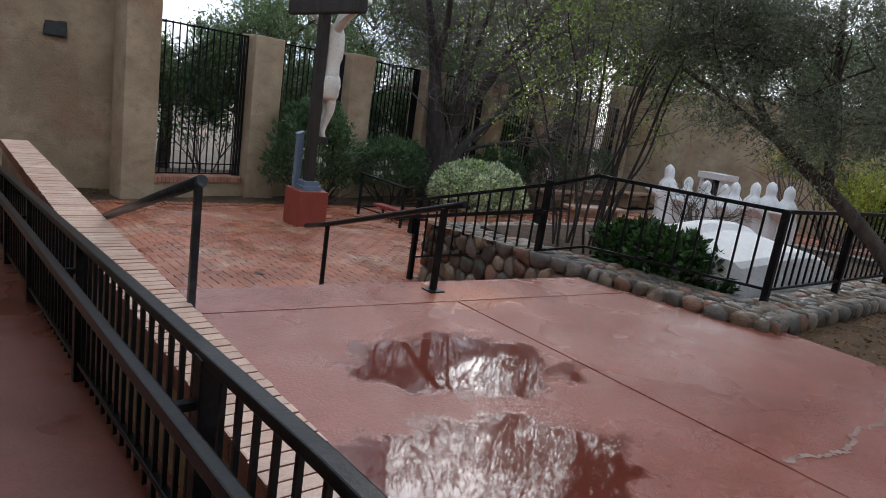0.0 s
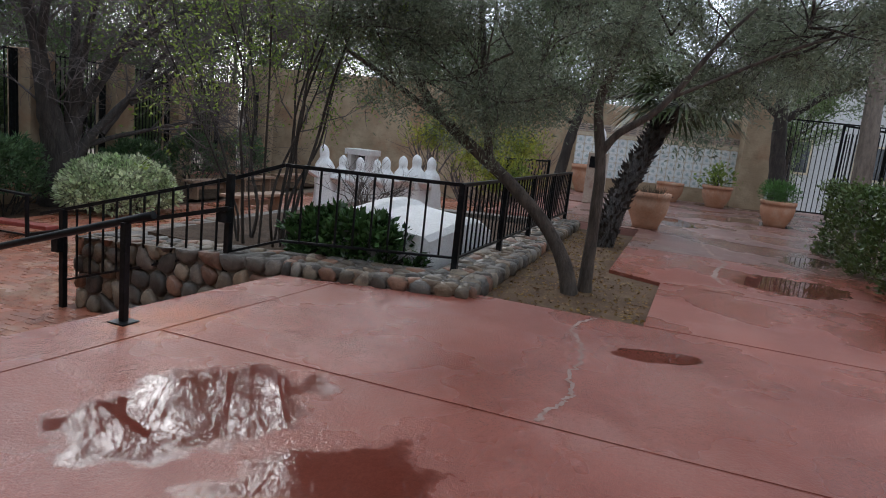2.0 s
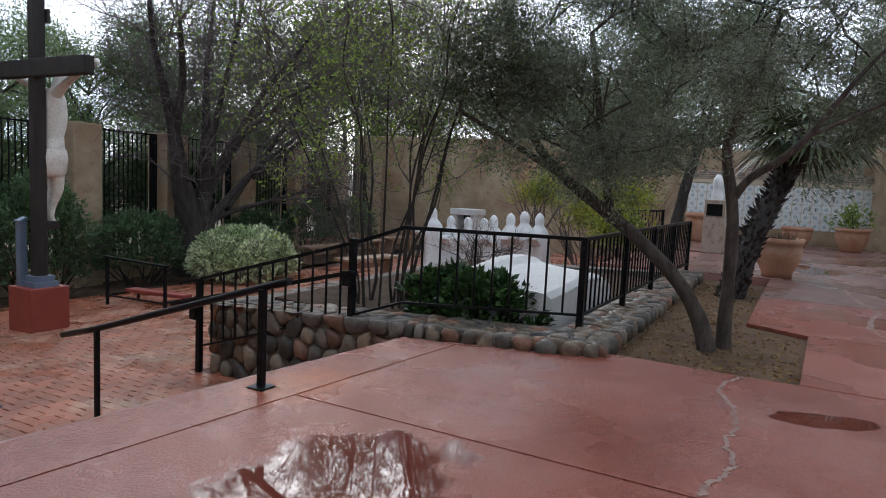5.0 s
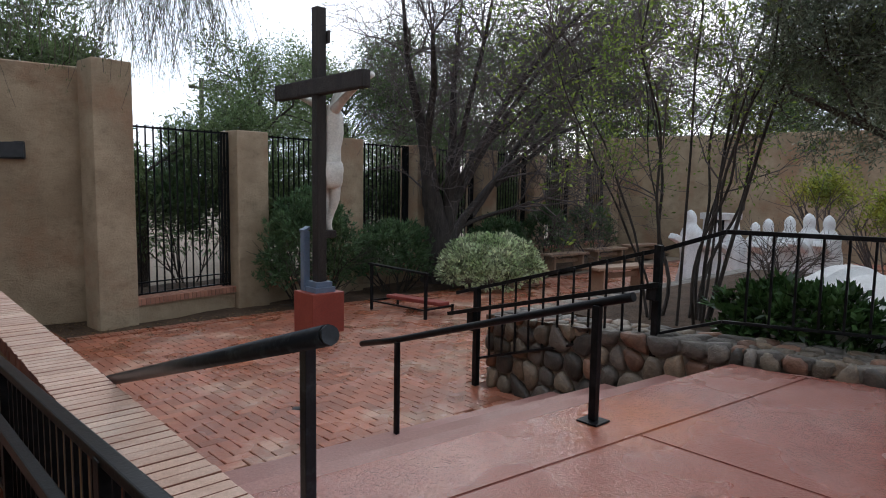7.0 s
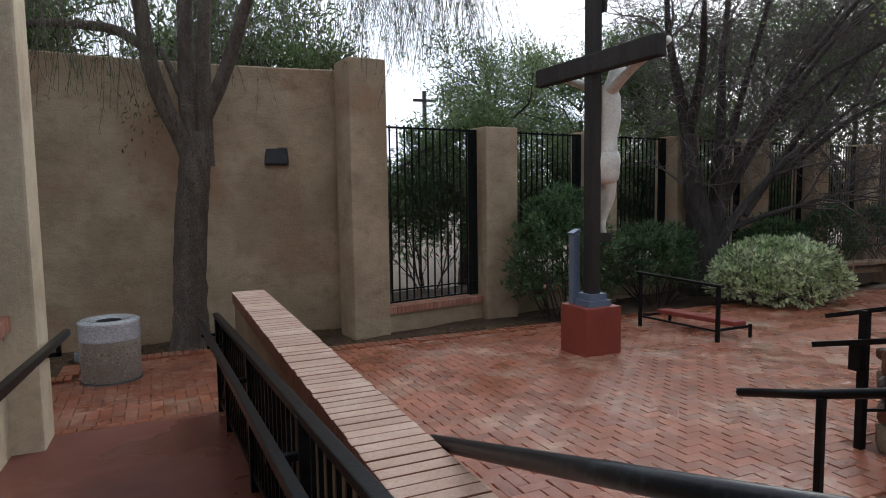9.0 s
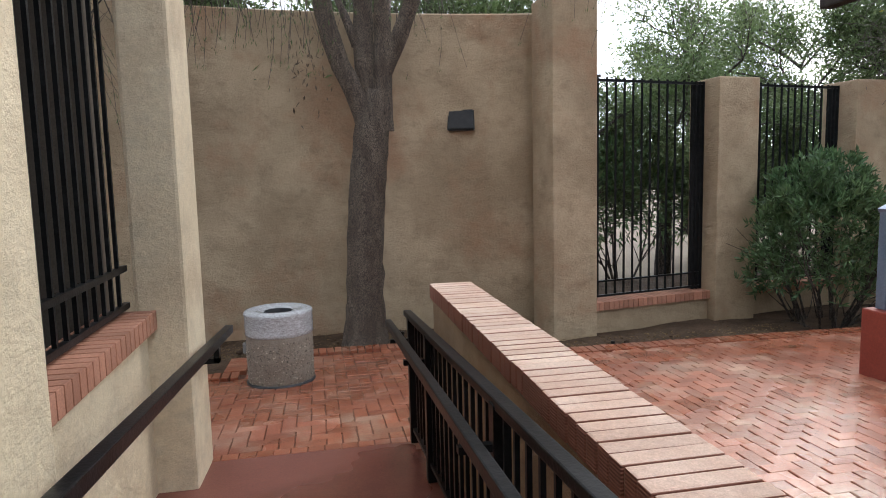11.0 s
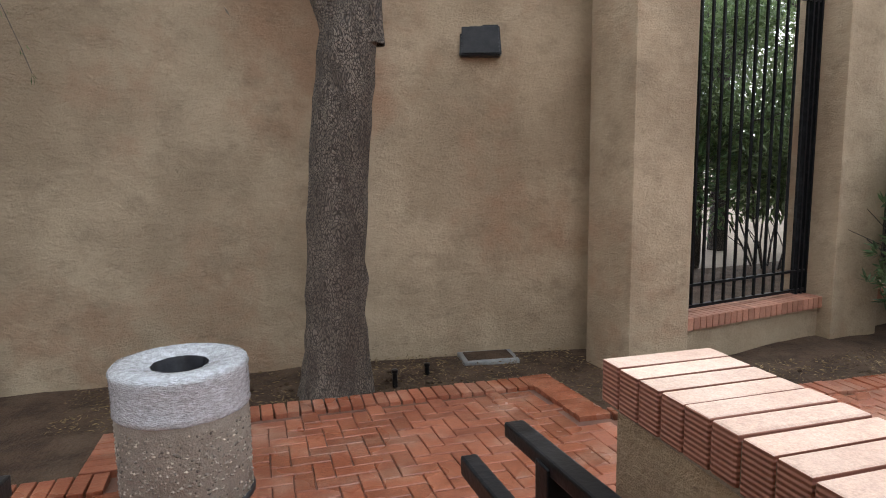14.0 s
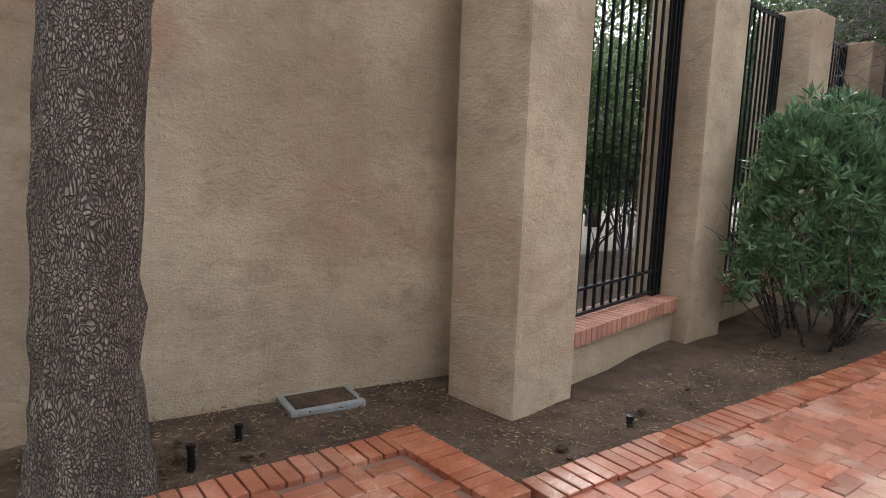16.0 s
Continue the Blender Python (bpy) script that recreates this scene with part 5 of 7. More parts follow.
def bush(name, centre, radii, count, leaf, mat, label, category="bush", lumps=16, stems=0, seed=1, group="", shell=0.45, lump_size=0.5, stem_mat=None):
    g = np.random.default_rng(seed)
    e = plant(name, (centre[0], centre[1], centre[2] - radii[2] * 0.9), label, category, group)
    pos, dirs = whorls(count // 9, 9, centre, radii, g) if name == "oleander" else in_blob(count, centre, radii, g, shell, lumps, lump_size)
    if stem_mat:
        pos[: count // 3] = np.array(centre) + (pos[: count // 3] - np.array(centre)) * 0.6
    low = centre[2] - radii[2]
    keep = pos[:, 2] > low
    crown_part(e, leaf_mesh("foliage", pos[keep], dirs[keep], leaf[0], leaf[1], mat, g))
    segs, tips = [], []
    for _ in range(stems or 7):
        a = g.uniform(0, 2 * math.pi)
        grow(segs, tips, (centre[0] + 0.15 * math.cos(a), centre[1] + 0.15 * math.sin(a), low - 0.05), (math.cos(a) * radii[0] * 0.7, math.sin(a) * radii[1] * 0.7, radii[2] * 1.2), radii[2] * 0.9, 0.018, 1, g, 0.5)
    crown_part(e, tube_mesh("stemwork", segs, stem_mat or bark, 5), kind="stuff")
    return e


# round variegated bush
bush("round_bush", (9.55, 10.35, 0.47), (1.05, 1.05, 0.80), 18000, (0.075, 0.045), leaf_varieg, "rounded pale variegated shrub beside the court", lumps=70, seed=3, shell=0.72, lump_size=0.26)
# oleanders along the fence
OLE = "bushy green oleander with slender leaves against the fence"
bush("oleander", (6.05, 11.35, 0.80), (0.90, 0.60, 1.16), 13500, (0.105, 0.023), leaf_oleander, OLE, lumps=40, stems=18, seed=4, group="oleanders", shell=0.22, lump_size=0.36)
bush("oleander", (8.2, 11.7, 0.6), (0.95, 0.5, 0.75), 8000, (0.12, 0.024), leaf_oleander, OLE, lumps=26, stems=12, seed=5, group="oleanders", lump_size=0.42)
bush("oleander", (12.0, 12.4, 0.6), (0.9, 0.5, 0.7), 3600, (0.12, 0.03), leaf_oleander, OLE, lumps=22, stems=8, seed=6, group="oleanders", lump_size=0.42)
bush("oleander", (14.2, 12.7, 0.7), (0.9, 0.6, 0.8), 3600, (0.12, 0.03), leaf_oleander, OLE, lumps=22, stems=8, seed=7, group="oleanders", lump_size=0.42)
bush("oleander", (16.8, 13.0, 0.7), (1.0, 0.6, 0.8), 3600, (0.12, 0.03), leaf_oleander, OLE, lumps=22, stems=8, seed=8, group="oleanders", lump_size=0.42)
# glossy shrub inside the planter
g = np.random.default_rng(9)
e = plant("glossy_shrub", (5.05, 2.98, 0.99), "dark glossy broad-leaved shrub filling the planter", "bush")
pos, dirs = whorls(520, 9, (5.05, 3.05, 1.10), (0.33, 0.64, 0.32), g)
keep = pos[:, 2] > 0.98
crown_part(e, leaf_mesh("foliage", pos[keep], dirs[keep], 0.085, 0.036, leaf_dark, g))
segs, tips = [], []
for _ in range(12):
    a = g.uniform(0, 6.28)
    grow(segs, tips, (5.05, 3.02 + 0.3 * math.sin(a), 0.96), (math.cos(a) * 0.6, math.sin(a), 0.8), 0.22, 0.009, 1, g, 0.5)
crown_part(e, tube_mesh("stemwork", segs, bark, 5), kind="stuff")
# yellow-green shrubs behind
for i, (x, y, z, r) in enumerate([(13.5, 4.55, 1.6, 0.95), (11.7, 3.45, 1.45, 0.75), (14.4, 3.9, 1.9, 1.0), (14.3, 5.9, 2.0, 0.85)]):
    bush("yellow_shrub", (x, y, z), (r, r, r * 1.15), 3600, (0.07, 0.03), leaf_yellow, "loose yellow-green leafy shrub behind the planter", lumps=46, stems=14, seed=20 + i, group="yellow shrubs", shell=0.25, lump_size=0.22, stem_mat=bark_twig)
# dry grey twigs near the statues
g = np.random.default_rng(17)
e = plant("dry_shrub", (7.6, 4.2, 1.0), "leafless grey twiggy shrub in the planter", "bush")
segs, tips = [], []
for _ in range(16):
    a = g.uniform(0, 6.28)
    grow(segs, tips, (7.6, 4.2, 0.97), (math.cos(a), math.sin(a), 1.2), 0.42, 0.012, 2, g, 0.8)
crown_part(e, tube_mesh("stemwork", segs, twig_grey, 4), kind="stuff")

# hedge
e = plant("hedge", (9.0, -2.4, 1.0), "clipped green hedge along the terrace walk", "hedge")
g = np.random.default_rng(40)
n = 16000
pos = np.stack([g.uniform(6.45, 11.3, n), g.uniform(-3.0, -1.75, n), g.uniform(1.05, 2.02, n)], 1)
face = g.integers(0, 3, n)
pos[face == 0, 1] = -1.75 + g.normal(0, 0.05, (face == 0).sum())
pos[face == 1, 2] = 1.98 + g.normal(0, 0.05, (face == 1).sum())
pos[(face == 2) & (pos[:, 0] < 7.2), 0] = 6.35
pos += 0.22 * np.array([[noise.noise(Vector(p) * 1.3), noise.noise(Vector(p) * 1.3 + Vector((9, 0, 0))), noise.noise(Vector(p) * 1.3 + Vector((0, 9, 0)))] for p in pos])
crown_part(e, leaf_mesh("foliage", pos, g.normal(0, 0.7, (n, 3)) + np.array([-0.2, 0.5, 0.6]), 0.065, 0.035, leaf_hedge, g))
segs, tips = [], []
for q in range(26):
    grow(segs, tips, (6.6 + q * 0.18, -2.35, 1.0), (g.normal(0, 0.3), g.normal(0, 0.3), 1), 0.5, 0.02, 1, g, 0.5)
crown_part(e, tube_mesh("stemwork", segs, bark, 5), kind="stuff")


# ---- trees ----
def tree(name, label, limbs, mat, seed, leaves, leaf_mat, ends, depth=3, length=0.9, spread=0.6, droop=0.0, leaf=(0.06, 0.02), scatter=0.10, bias=(0, 0, 0), twig_mat=None, radius=0.03, kids=(2, 4), wander=0.3, align=0.6, thin=0.0016):
    """limbs: skinned paths; ends: (place, direction) from which the branching goes on."""
    g = np.random.default_rng(seed)
    e = plant(name, limbs[0][0][:3], label, "tree")
    crown_part(e, trunk_mesh("trunk", limbs, mat, 14, 0.14))
    segs, tips = [], []
    for p, d in ends:
        grow(segs, tips, p, d, length * g.uniform(0.8, 1.2), radius, depth, g, spread, 0.74, kids, droop, wander, 3, thin)
    crown_part(e, tube_mesh("branching", segs, twig_mat or mat, 4), kind="stuff")
    if leaves:
        pos, dirs = around_tips(tips, leaves, scatter, g, bias, align)
        crown_part(e, leaf_mesh("crown", pos, dirs, leaf[0], leaf[1], leaf_mat, g))
    return e, tips


# tree by the litter bin
T0 = (0.54, 11.17)
limbs = [
    [(0.525, 11.17, -0.16, 0.25), (0.53, 11.17, 0.02, 0.195), (0.54, 11.17, 0.5, 0.170), (0.57, 11.17, 1.15, 0.165), (0.655, 11.17, 2.2, 0.165), (0.72, 11.17, 2.5, 0.17), (0.74, 11.17, 2.7, 0.12)],
    [(0.64, 11.17, 2.35, 0.11), (0.52, 11.16, 2.7, 0.10), (0.34, 11.14, 2.95, 0.095), (0.19, 11.10, 3.55, 0.09), (0.12, 11.05, 4.3, 0.08), (-0.1, 10.95, 5.2, 0.06)],
    [(0.66, 11.2, 2.4, 0.12), (0.63, 11.22, 3.3, 0.10), (0.66, 11.25, 4.3, 0.085), (0.8, 11.2, 5.3, 0.06)],
    [(0.78, 11.17, 2.3, 0.12), (0.82, 11.15, 3.0, 0.085), (0.84, 11.1, 3.8, 0.08), (0.95, 11.0, 4.8, 0.06)],
    [(0.82, 11.15, 2.85, 0.08), (1.02, 11.1, 3.25, 0.085), (1.15, 11.05, 3.55, 0.08), (1.4, 10.9, 4.3, 0.07), (1.9, 10.6, 5.0, 0.05), (2.8, 10.3, 5.2, 0.03)],
    [(0.19, 11.1, 3.6, 0.06), (-0.1, 11.1, 3.82, 0.055), (-0.8, 11.2, 3.85, 0.045), (-1.6, 11.3, 3.75, 0.03)],
    [(0.55, 11.2, 3.15, 0.05), (0.45, 11.3, 3.45, 0.04), (0.35, 11.4, 3.7, 0.03)],
]
ends = [((-0.1, 10.95, 5.2), (-0.6, -0.3, 0.5)), ((0.8, 11.2, 5.3), (0.3, 0.4, 0.6)), ((0.95, 11.0, 4.8), (0.3, -0.5, 0.5)), ((2.8, 10.3, 5.2), (0.9, -0.2, 0.0)), ((1.9, 10.6, 5.0), (0.3, -0.9, 0.2)), ((2.3, 10.45, 5.1), (0.5, 0.7, 0.2)), ((-1.6, 11.3, 3.75), (-0.9, 0.2, 0.3)), ((0.12, 11.05, 4.3), (-0.5, -0.7, 0.3)), ((3.0, 10.2, 5.1), (0.8, 0.5, 0)), ((0.66, 11.25, 4.3), (0.2, 0.8, 0.3))]
limbs = [[(x + 0.06, y + 0.65, z + (0.07 * max(0, z - 2)), r * (1.22 if z < 2.5 else 1.1)) for x, y, z, r in path] for path in limbs]
ends = [((p[0] + 0.06, p[1] + 0.65, p[2] + 0.07 * max(0, p[2] - 2)), d) for p, d in ends]
e, tips = tree("shade_tree", "tall dark ridged-bark tree with drooping twigs by the wall", limbs, bark_ridge, 51, 0, None, ends, 2, 0.8, 0.6, 0.06, twig_mat=bark_black, radius=0.03)
g = np.random.default_rng(52)
segs, pos, dirs = [], [], []
for _ in range(1100):
    p, d = tips[int(g.integers(0, len(tips)))]
    p = np.array(p) + g.normal(0, 0.12, 3)
    d = np.array([g.normal(0, 0.35), g.normal(0, 0.35), -0.5])
    for s in range(7):
        d = d + np.array([g.normal(0, 0.12), g.normal(0, 0.12), -0.22])
        q = p + d / np.linalg.norm(d) * g.uniform(0.15, 0.29)
        segs.append((p, q, 0.0034, 0.0024))
        if g.random() < 0.9:
            for _k in range(4):
                pos.append(q + g.normal(0, 0.015, 3))
                dirs.append(d + g.normal(0, 0.5, 3))
        p = q
crown_part(e, tube_mesh("hanging_twig", segs, twig_grey, 3), kind="stuff")
crown_part(e, leaf_mesh("crown", pos, dirs, 0.05, 0.007, leaf_far, g))
pos, dirs = [], []
for c in ((0.05, 11.0, 3.1), (0.12, 10.9, 2.75)):
    for _ in range(40):
        pos.append(np.array(c) + g.normal(0, 1, 3) * np.array([0.09, 0.09, 0.22]))
        dirs.append(g.normal(0, 0.4, 3) + np.array([0, 0, -1]))
crown_part(e, leaf_mesh("dry_leaves", pos, dirs, 0.06, 0.018, leaf_dry, g))

# bare mesquite by the fence
limbs = [
    [(9.75, 12.1, -0.15, 0.45), (9.75, 12.1, 0.2, 0.36), (9.72, 12.1, 0.9, 0.30), (9.5, 12.1, 1.7, 0.20), (9.25, 12.1, 2.4, 0.12), (8.7, 12.0, 3.2, 0.06), (8.4, 11.8, 3.9, 0.03)],
    [(9.8, 12.1, 0.8, 0.20), (9.95, 12.0, 1.5, 0.17), (10.0, 12.0, 2.3, 0.10), (10.1, 12.1, 3.1, 0.06), (10.3, 12.1, 4.0, 0.03)],
    [(9.9, 12.1, 0.7, 0.18), (10.4, 12.0, 1.35, 0.09), (11.1, 11.8, 1.9, 0.06), (12.0, 11.5, 2.3, 0.045), (12.9, 11.2, 2.7, 0.03)],
    [(10.3, 12.0, 1.15, 0.06), (10.9, 11.9, 1.35, 0.05), (11.6, 11.6, 1.55, 0.04), (12.4, 11.3, 1.7, 0.035)],
    [(9.95, 12.0, 1.5, 0.12), (10.6, 11.7, 2.3, 0.07), (11.3, 11.5, 3.0, 0.045), (12.2, 11.2, 3.6, 0.025)],
    [(9.3, 12.1, 2.3, 0.10), (9.0, 11.5, 2.9, 0.07), (8.5, 11.0, 3.4, 0.04)],
    [(10.0, 12.0, 1.6, 0.09), (10.7, 11.4, 2.5, 0.06), (11.4, 10.8, 3.2, 0.04), (12.3, 10.3, 3.7, 0.025)],
    [(10.6, 11.95, 1.4, 0.08), (12.0, 11.8, 2.4, 0.06), (13.2, 11.5, 3.2, 0.04), (14.4, 11.2, 3.8, 0.025)],
    [(10.6, 11.7, 2.3, 0.06), (11.5, 10.9, 2.9, 0.045), (12.6, 10.2, 3.3, 0.035), (13.8, 9.6, 3.6, 0.02)],
    [(10.0, 11.9, 1.8, 0.08), (10.6, 11.0, 2.8, 0.055), (11.0, 10.0, 3.5, 0.04), (11.6, 9.2, 4.0, 0.025)],
    [(11.2, 11.8, 1.85, 0.055), (12.6, 11.2, 2.5, 0.045), (14.0, 10.6, 2.9, 0.03), (15.2, 10.2, 3.2, 0.02)],
    [(9.9, 12.0, 1.6, 0.09), (9.8, 11.4, 2.6, 0.06), (9.7, 10.8, 3.4, 0.04), (9.5, 10.3, 4.0, 0.025)],
]
limbs = [[(x, y, z + 0.85 * max(0, z - 1.6), r) for x, y, z, r in path] for path in limbs]
ends = []
g = np.random.default_rng(60)
for path in limbs:
    for q in range(max(2, len(path) - 4), len(path)):
        p = path[q]
        for _ in range(6 if q == len(path) - 1 else 4):
            ends.append((p[:3], tuple(np.array(p[:3]) - np.array(path[q - 1][:3]) + g.normal(0, 0.45, 3) + np.array([0, 0, 0.1]))))
tree("mesquite_tree", "large bare-twigged dark mesquite tree by the fence", limbs, bark_black, 61, 420, leaf_yellow, ends, 3, 1.15, 0.85, -0.02, (0.06, 0.025), 0.06, twig_mat=bark_twig, radius=0.024, wander=0.7, kids=(3, 5), thin=0.0033)

# slender multi-stemmed shrub tree in the planter
g = np.random.default_rng(70)
limbs, ends = [], []
for q in range(14):
    a = q * 2.399 + g.normal(0, 0.3)
    x, y = 5.20 + 0.20 * math.cos(a), 4.08 + 0.24 * math.sin(a)
    out = g.uniform(0.5, 1.5)
    dx, dy = 0.75 * out * math.cos(a) + g.normal(0, 0.1), 1.05 * out * math.sin(a) + g.normal(0, 0.15)
    h = g.uniform(2.6, 4.9)
    r = g.uniform(0.010, 0.018)
    path = [(x, y, 0.95, r)]
    for f in (0.12, 0.24, 0.36, 0.48, 0.60, 0.72, 0.86, 1.0):
        w = f ** 1.4
        path.append((x + dx * w + g.normal(0, 0.05), y + dy * w + g.normal(0, 0.05), 0.95 + h * f, r * (1 - 0.75 * f)))
    limbs.append(path)
    for w in (3, 4, 5, 6, 6, 7, 7, 7, 8, 8, 8, 8):
        ends.append((path[w][:3], (dx * 0.4 + g.normal(0, 0.5), dy * 0.4 + g.normal(0, 0.5), 0.7)))
tree("shrub_tree", "slender many-stemmed small tree with light green leaves", limbs, bark_black, 71, 23000, leaf_shrub, ends, 2, 0.5, 0.75, 0.0, (0.042, 0.017), 0.05, twig_mat=bark_twig, radius=0.007, wander=0.5, thin=0.0022)

# olive trees
limbs = [
    [(5.41, 1.16, 0.9, 0.085), (5.41, 1.17, 1.1, 0.065), (5.44, 1.40, 1.5, 0.055), (5.45, 1.9, 1.92, 0.055), (5.45, 2.28, 2.17, 0.05), (5.45, 2.62, 2.42, 0.042), (5.5, 2.9, 2.9, 0.03)],
    [(5.45, 2.0, 1.98, 0.04), (5.48, 2.1, 2.4, 0.035), (5.5, 2.2, 3.0, 0.028), (5.55, 2.3, 3.5, 0.02)],
    [(5.45, 2.4, 2.26, 0.03), (5.3, 2.85, 2.55, 0.025), (5.2, 3.3, 2.8, 0.018)],
]
g = np.random.default_rng(80)
ends = []
for p in [(5.5, 2.9, 2.9), (5.5, 2.75, 2.65), (5.55, 2.3, 3.5), (5.5, 2.2, 3.0), (5.48, 2.1, 2.4), (5.2, 3.3, 2.8), (5.3, 2.85, 2.55), (5.5, 2.15, 2.7), (5.45, 2.0, 2.5), (5.5, 2.5, 3.2), (5.4, 1.9, 2.9), (5.6, 1.7, 2.85), (5.6, 1.6, 3.3), (5.7, 2.0, 3.6), (5.6, 2.7, 3.6), (5.5, 3.1, 3.2)]:
    for _ in range(2):
        ends.append((p, tuple(g.normal(0, 0.55, 3) + np.array([0, 0.0, 0.5]))))
tree("olive_tree", "leaning olive tree with a dense grey-green crown", limbs, bark_olive, 81, 88000, leaf_olive, ends, 3, 0.46, 0.65, 0.0, (0.048, 0.009), 0.06, bias=(0, 0, 0.1), radius=0.012, kids=(2, 3))
limbs = [
    [(5.61, 1.07, 0.9, 0.072), (5.61, 1.08, 1.2, 0.054), (5.60, 1.07, 1.55, 0.049), (5.6, 1.08, 2.1, 0.045), (5.6, 1.17, 2.46, 0.042), (5.6, 1.20, 2.64, 0.038), (5.6, 1.10, 2.80, 0.034), (5.63, 0.98, 3.2, 0.028), (5.7, 0.89, 3.6, 0.020)],
    [(5.6, 1.10, 2.16, 0.034), (5.6, 1.03, 2.30, 0.033), (5.6, 0.95, 2.39, 0.031), (5.6, 0.76, 2.47, 0.029), (5.62, 0.62, 2.66, 0.026), (5.65, 0.50, 2.84, 0.023), (5.7, 0.34, 3.12, 0.018), (5.8, 0.1, 3.4, 0.012)],
    [(5.62, 0.62, 2.66, 0.016), (5.75, 0.3, 2.84, 0.014), (5.95, -0.3, 3.18, 0.012), (6.3, -1.0, 3.42, 0.009), (6.6, -1.7, 3.6, 0.006)],
]
ends = []
for p in [(5.7, 0.92, 3.5), (5.65, 1.05, 3.06), (5.8, 0.2, 3.3), (5.75, 0.45, 2.95), (5.9, -0.3, 3.0), (5.85, 0.0, 3.1), (6.0, -0.7, 3.2), (5.9, -0.5, 3.4), (6.2, 0.6, 3.3), (6.4, -0.2, 3.3), (5.7, 1.3, 3.3), (6.1, -1.1, 3.3), (6.3, 1.0, 3.5), (5.5, 1.5, 2.75), (5.7, 0.7, 2.7), (6.0, 1.6, 2.9)]:
    for _ in range(2):
        ends.append(((p[0], p[1], p[2] + 0.45), tuple(g.normal(0, 0.5, 3) + np.array([0, -0.1, 0.55]))))
for p in [(6.1, -0.5, 3.30), (6.3, -1.0, 3.42), (6.45, -1.35, 3.5), (6.6, -1.7, 3.6), (5.95, -0.3, 3.3), (6.2, -0.75, 3.4)]:
    for _ in range(3):
        ends.append((p, tuple(g.normal(0, 0.55, 3) + np.array([0, -0.1, 0.3]))))
tree("olive_tree", "upright forked olive tree arching over the walk", limbs, bark_olive, 82, 100000, leaf_olive, ends, 3, 0.48, 0.65, 0.02, (0.048, 0.009), 0.06, twig_mat=bark, radius=0.012, kids=(2, 3))

# dark tree beside the gate, and tall palm trunk
limbs = [[(16.9, -1.9, 0.95, 0.24), (16.95, -1.75, 1.5, 0.19), (17.0, -1.6, 2.3, 0.17), (17.0, -1.5, 3.4, 0.15), (17.1, -1.4, 4.4, 0.10)], [(17.0, -1.5, 3.2, 0.09), (17.1, -2.3, 3.9, 0.07), (17.2, -3.2, 4.3, 0.05)], [(17.0, -1.5, 3.3, 0.08), (17.0, -0.8, 3.9, 0.06), (16.9, 0.2, 4.3, 0.04)]]
ends = [((17.1, -1.4, 4.4), (0.2, 0.1, 1)), ((17.2, -3.2, 4.3), (0.1, -0.8, 0.4)), ((17.1, -2.3, 3.9), (0, -0.2, 0.8)), ((16.9, 0.2, 4.3), (0, 0.8, 0.4)), ((17.0, -0.8, 3.9), (-0.4, 0.2, 0.7)), ((17.1, -2.6, 4.0), (-0.4, -0.4, 0.3)), ((17, -1.5, 4.0), (-0.7, 0, 0.4))]
tree("acacia_tree", "dark leaning tree with a feathery crown by the gate", limbs, bark_black, 83, 26000, leaf_olive, ends, 3, 0.9, 0.6, 0.04, (0.13, 0.03), 0.18, radius=0.05)
limbs = [[(11.7, 2.6, 0.25, 0.13), (11.75, 2.55, 1.2, 0.11), (11.8, 2.4, 2.2, 0.09), (11.9, 2.2, 3.2, 0.07)]]
ends = [((11.9, 2.2, 3.2), (0, 0, 1)), ((11.9, 2.2, 3.0), (-0.3, 0.8, 0.5)), ((11.9, 2.2, 3.0), (0.2, -0.8, 0.5)), ((11.8, 2.4, 2.6), (0.1, 0.6, 0.6))]
tree("acacia_tree", "dark-trunked small tree with a feathery crown behind the fence", limbs, bark_black, 84, 16000, leaf_olive, ends, 3, 0.75, 0.6, 0.04, (0.10, 0.025), 0.16, radius=0.04)
palm2 = plant("tall_palm", (15.0, -2.95, 1.0), "tall slender grey palm trunk with a fan crown", "palm")
crown_part(palm2, trunk_mesh("trunk", [[(15.0, -2.95, 0.95, 0.26), (15.0, -2.95, 1.3, 0.19), (14.98, -2.85, 3.5, 0.16), (14.95, -2.7, 6.5, 0.15), (14.95, -2.6, 9.0, 0.15)]], bark_pale, 14, 0.08))


def fan_frond(pos, faces, base, d, stem, blade, g, n=22):
    """A palm fan: a stalk and narrow folded blades spread from its end."""
    base, d = np.array(base), np.array(d) / np.linalg.norm(d)
    side = np.cross(d, [0, 0, 1.0])
    side /= np.linalg.norm(side)
    up = np.cross(side, d)
    hub = base + d * stem + np.array([0, 0, -0.12 * stem])
    k = len(pos)
    pos += [base - side * 0.012, base + side * 0.012, hub + side * 0.008, hub - side * 0.008]
    faces.append((k, k + 1, k + 2, k + 3))
    for q in range(n):
        a = math.radians(-105 + 210 * q / (n - 1))
        bd = d * math.cos(a) + side * math.sin(a) + up * g.normal(0, 0.06)
        L = blade * (0.65 + 0.35 * math.cos(a)) * g.uniform(0.9, 1.1)
        droop = np.array([0, 0, -0.38 * L])
        w = np.cross(bd, up)
        w = w / np.linalg.norm(w) * 0.024
        k = len(pos)
        m = hub + bd * L * 0.6 + droop * 0.25
        pos += [hub, m - w, hub + bd * L + droop, m + w]
        faces.append((k, k + 1, k + 2, k + 3))


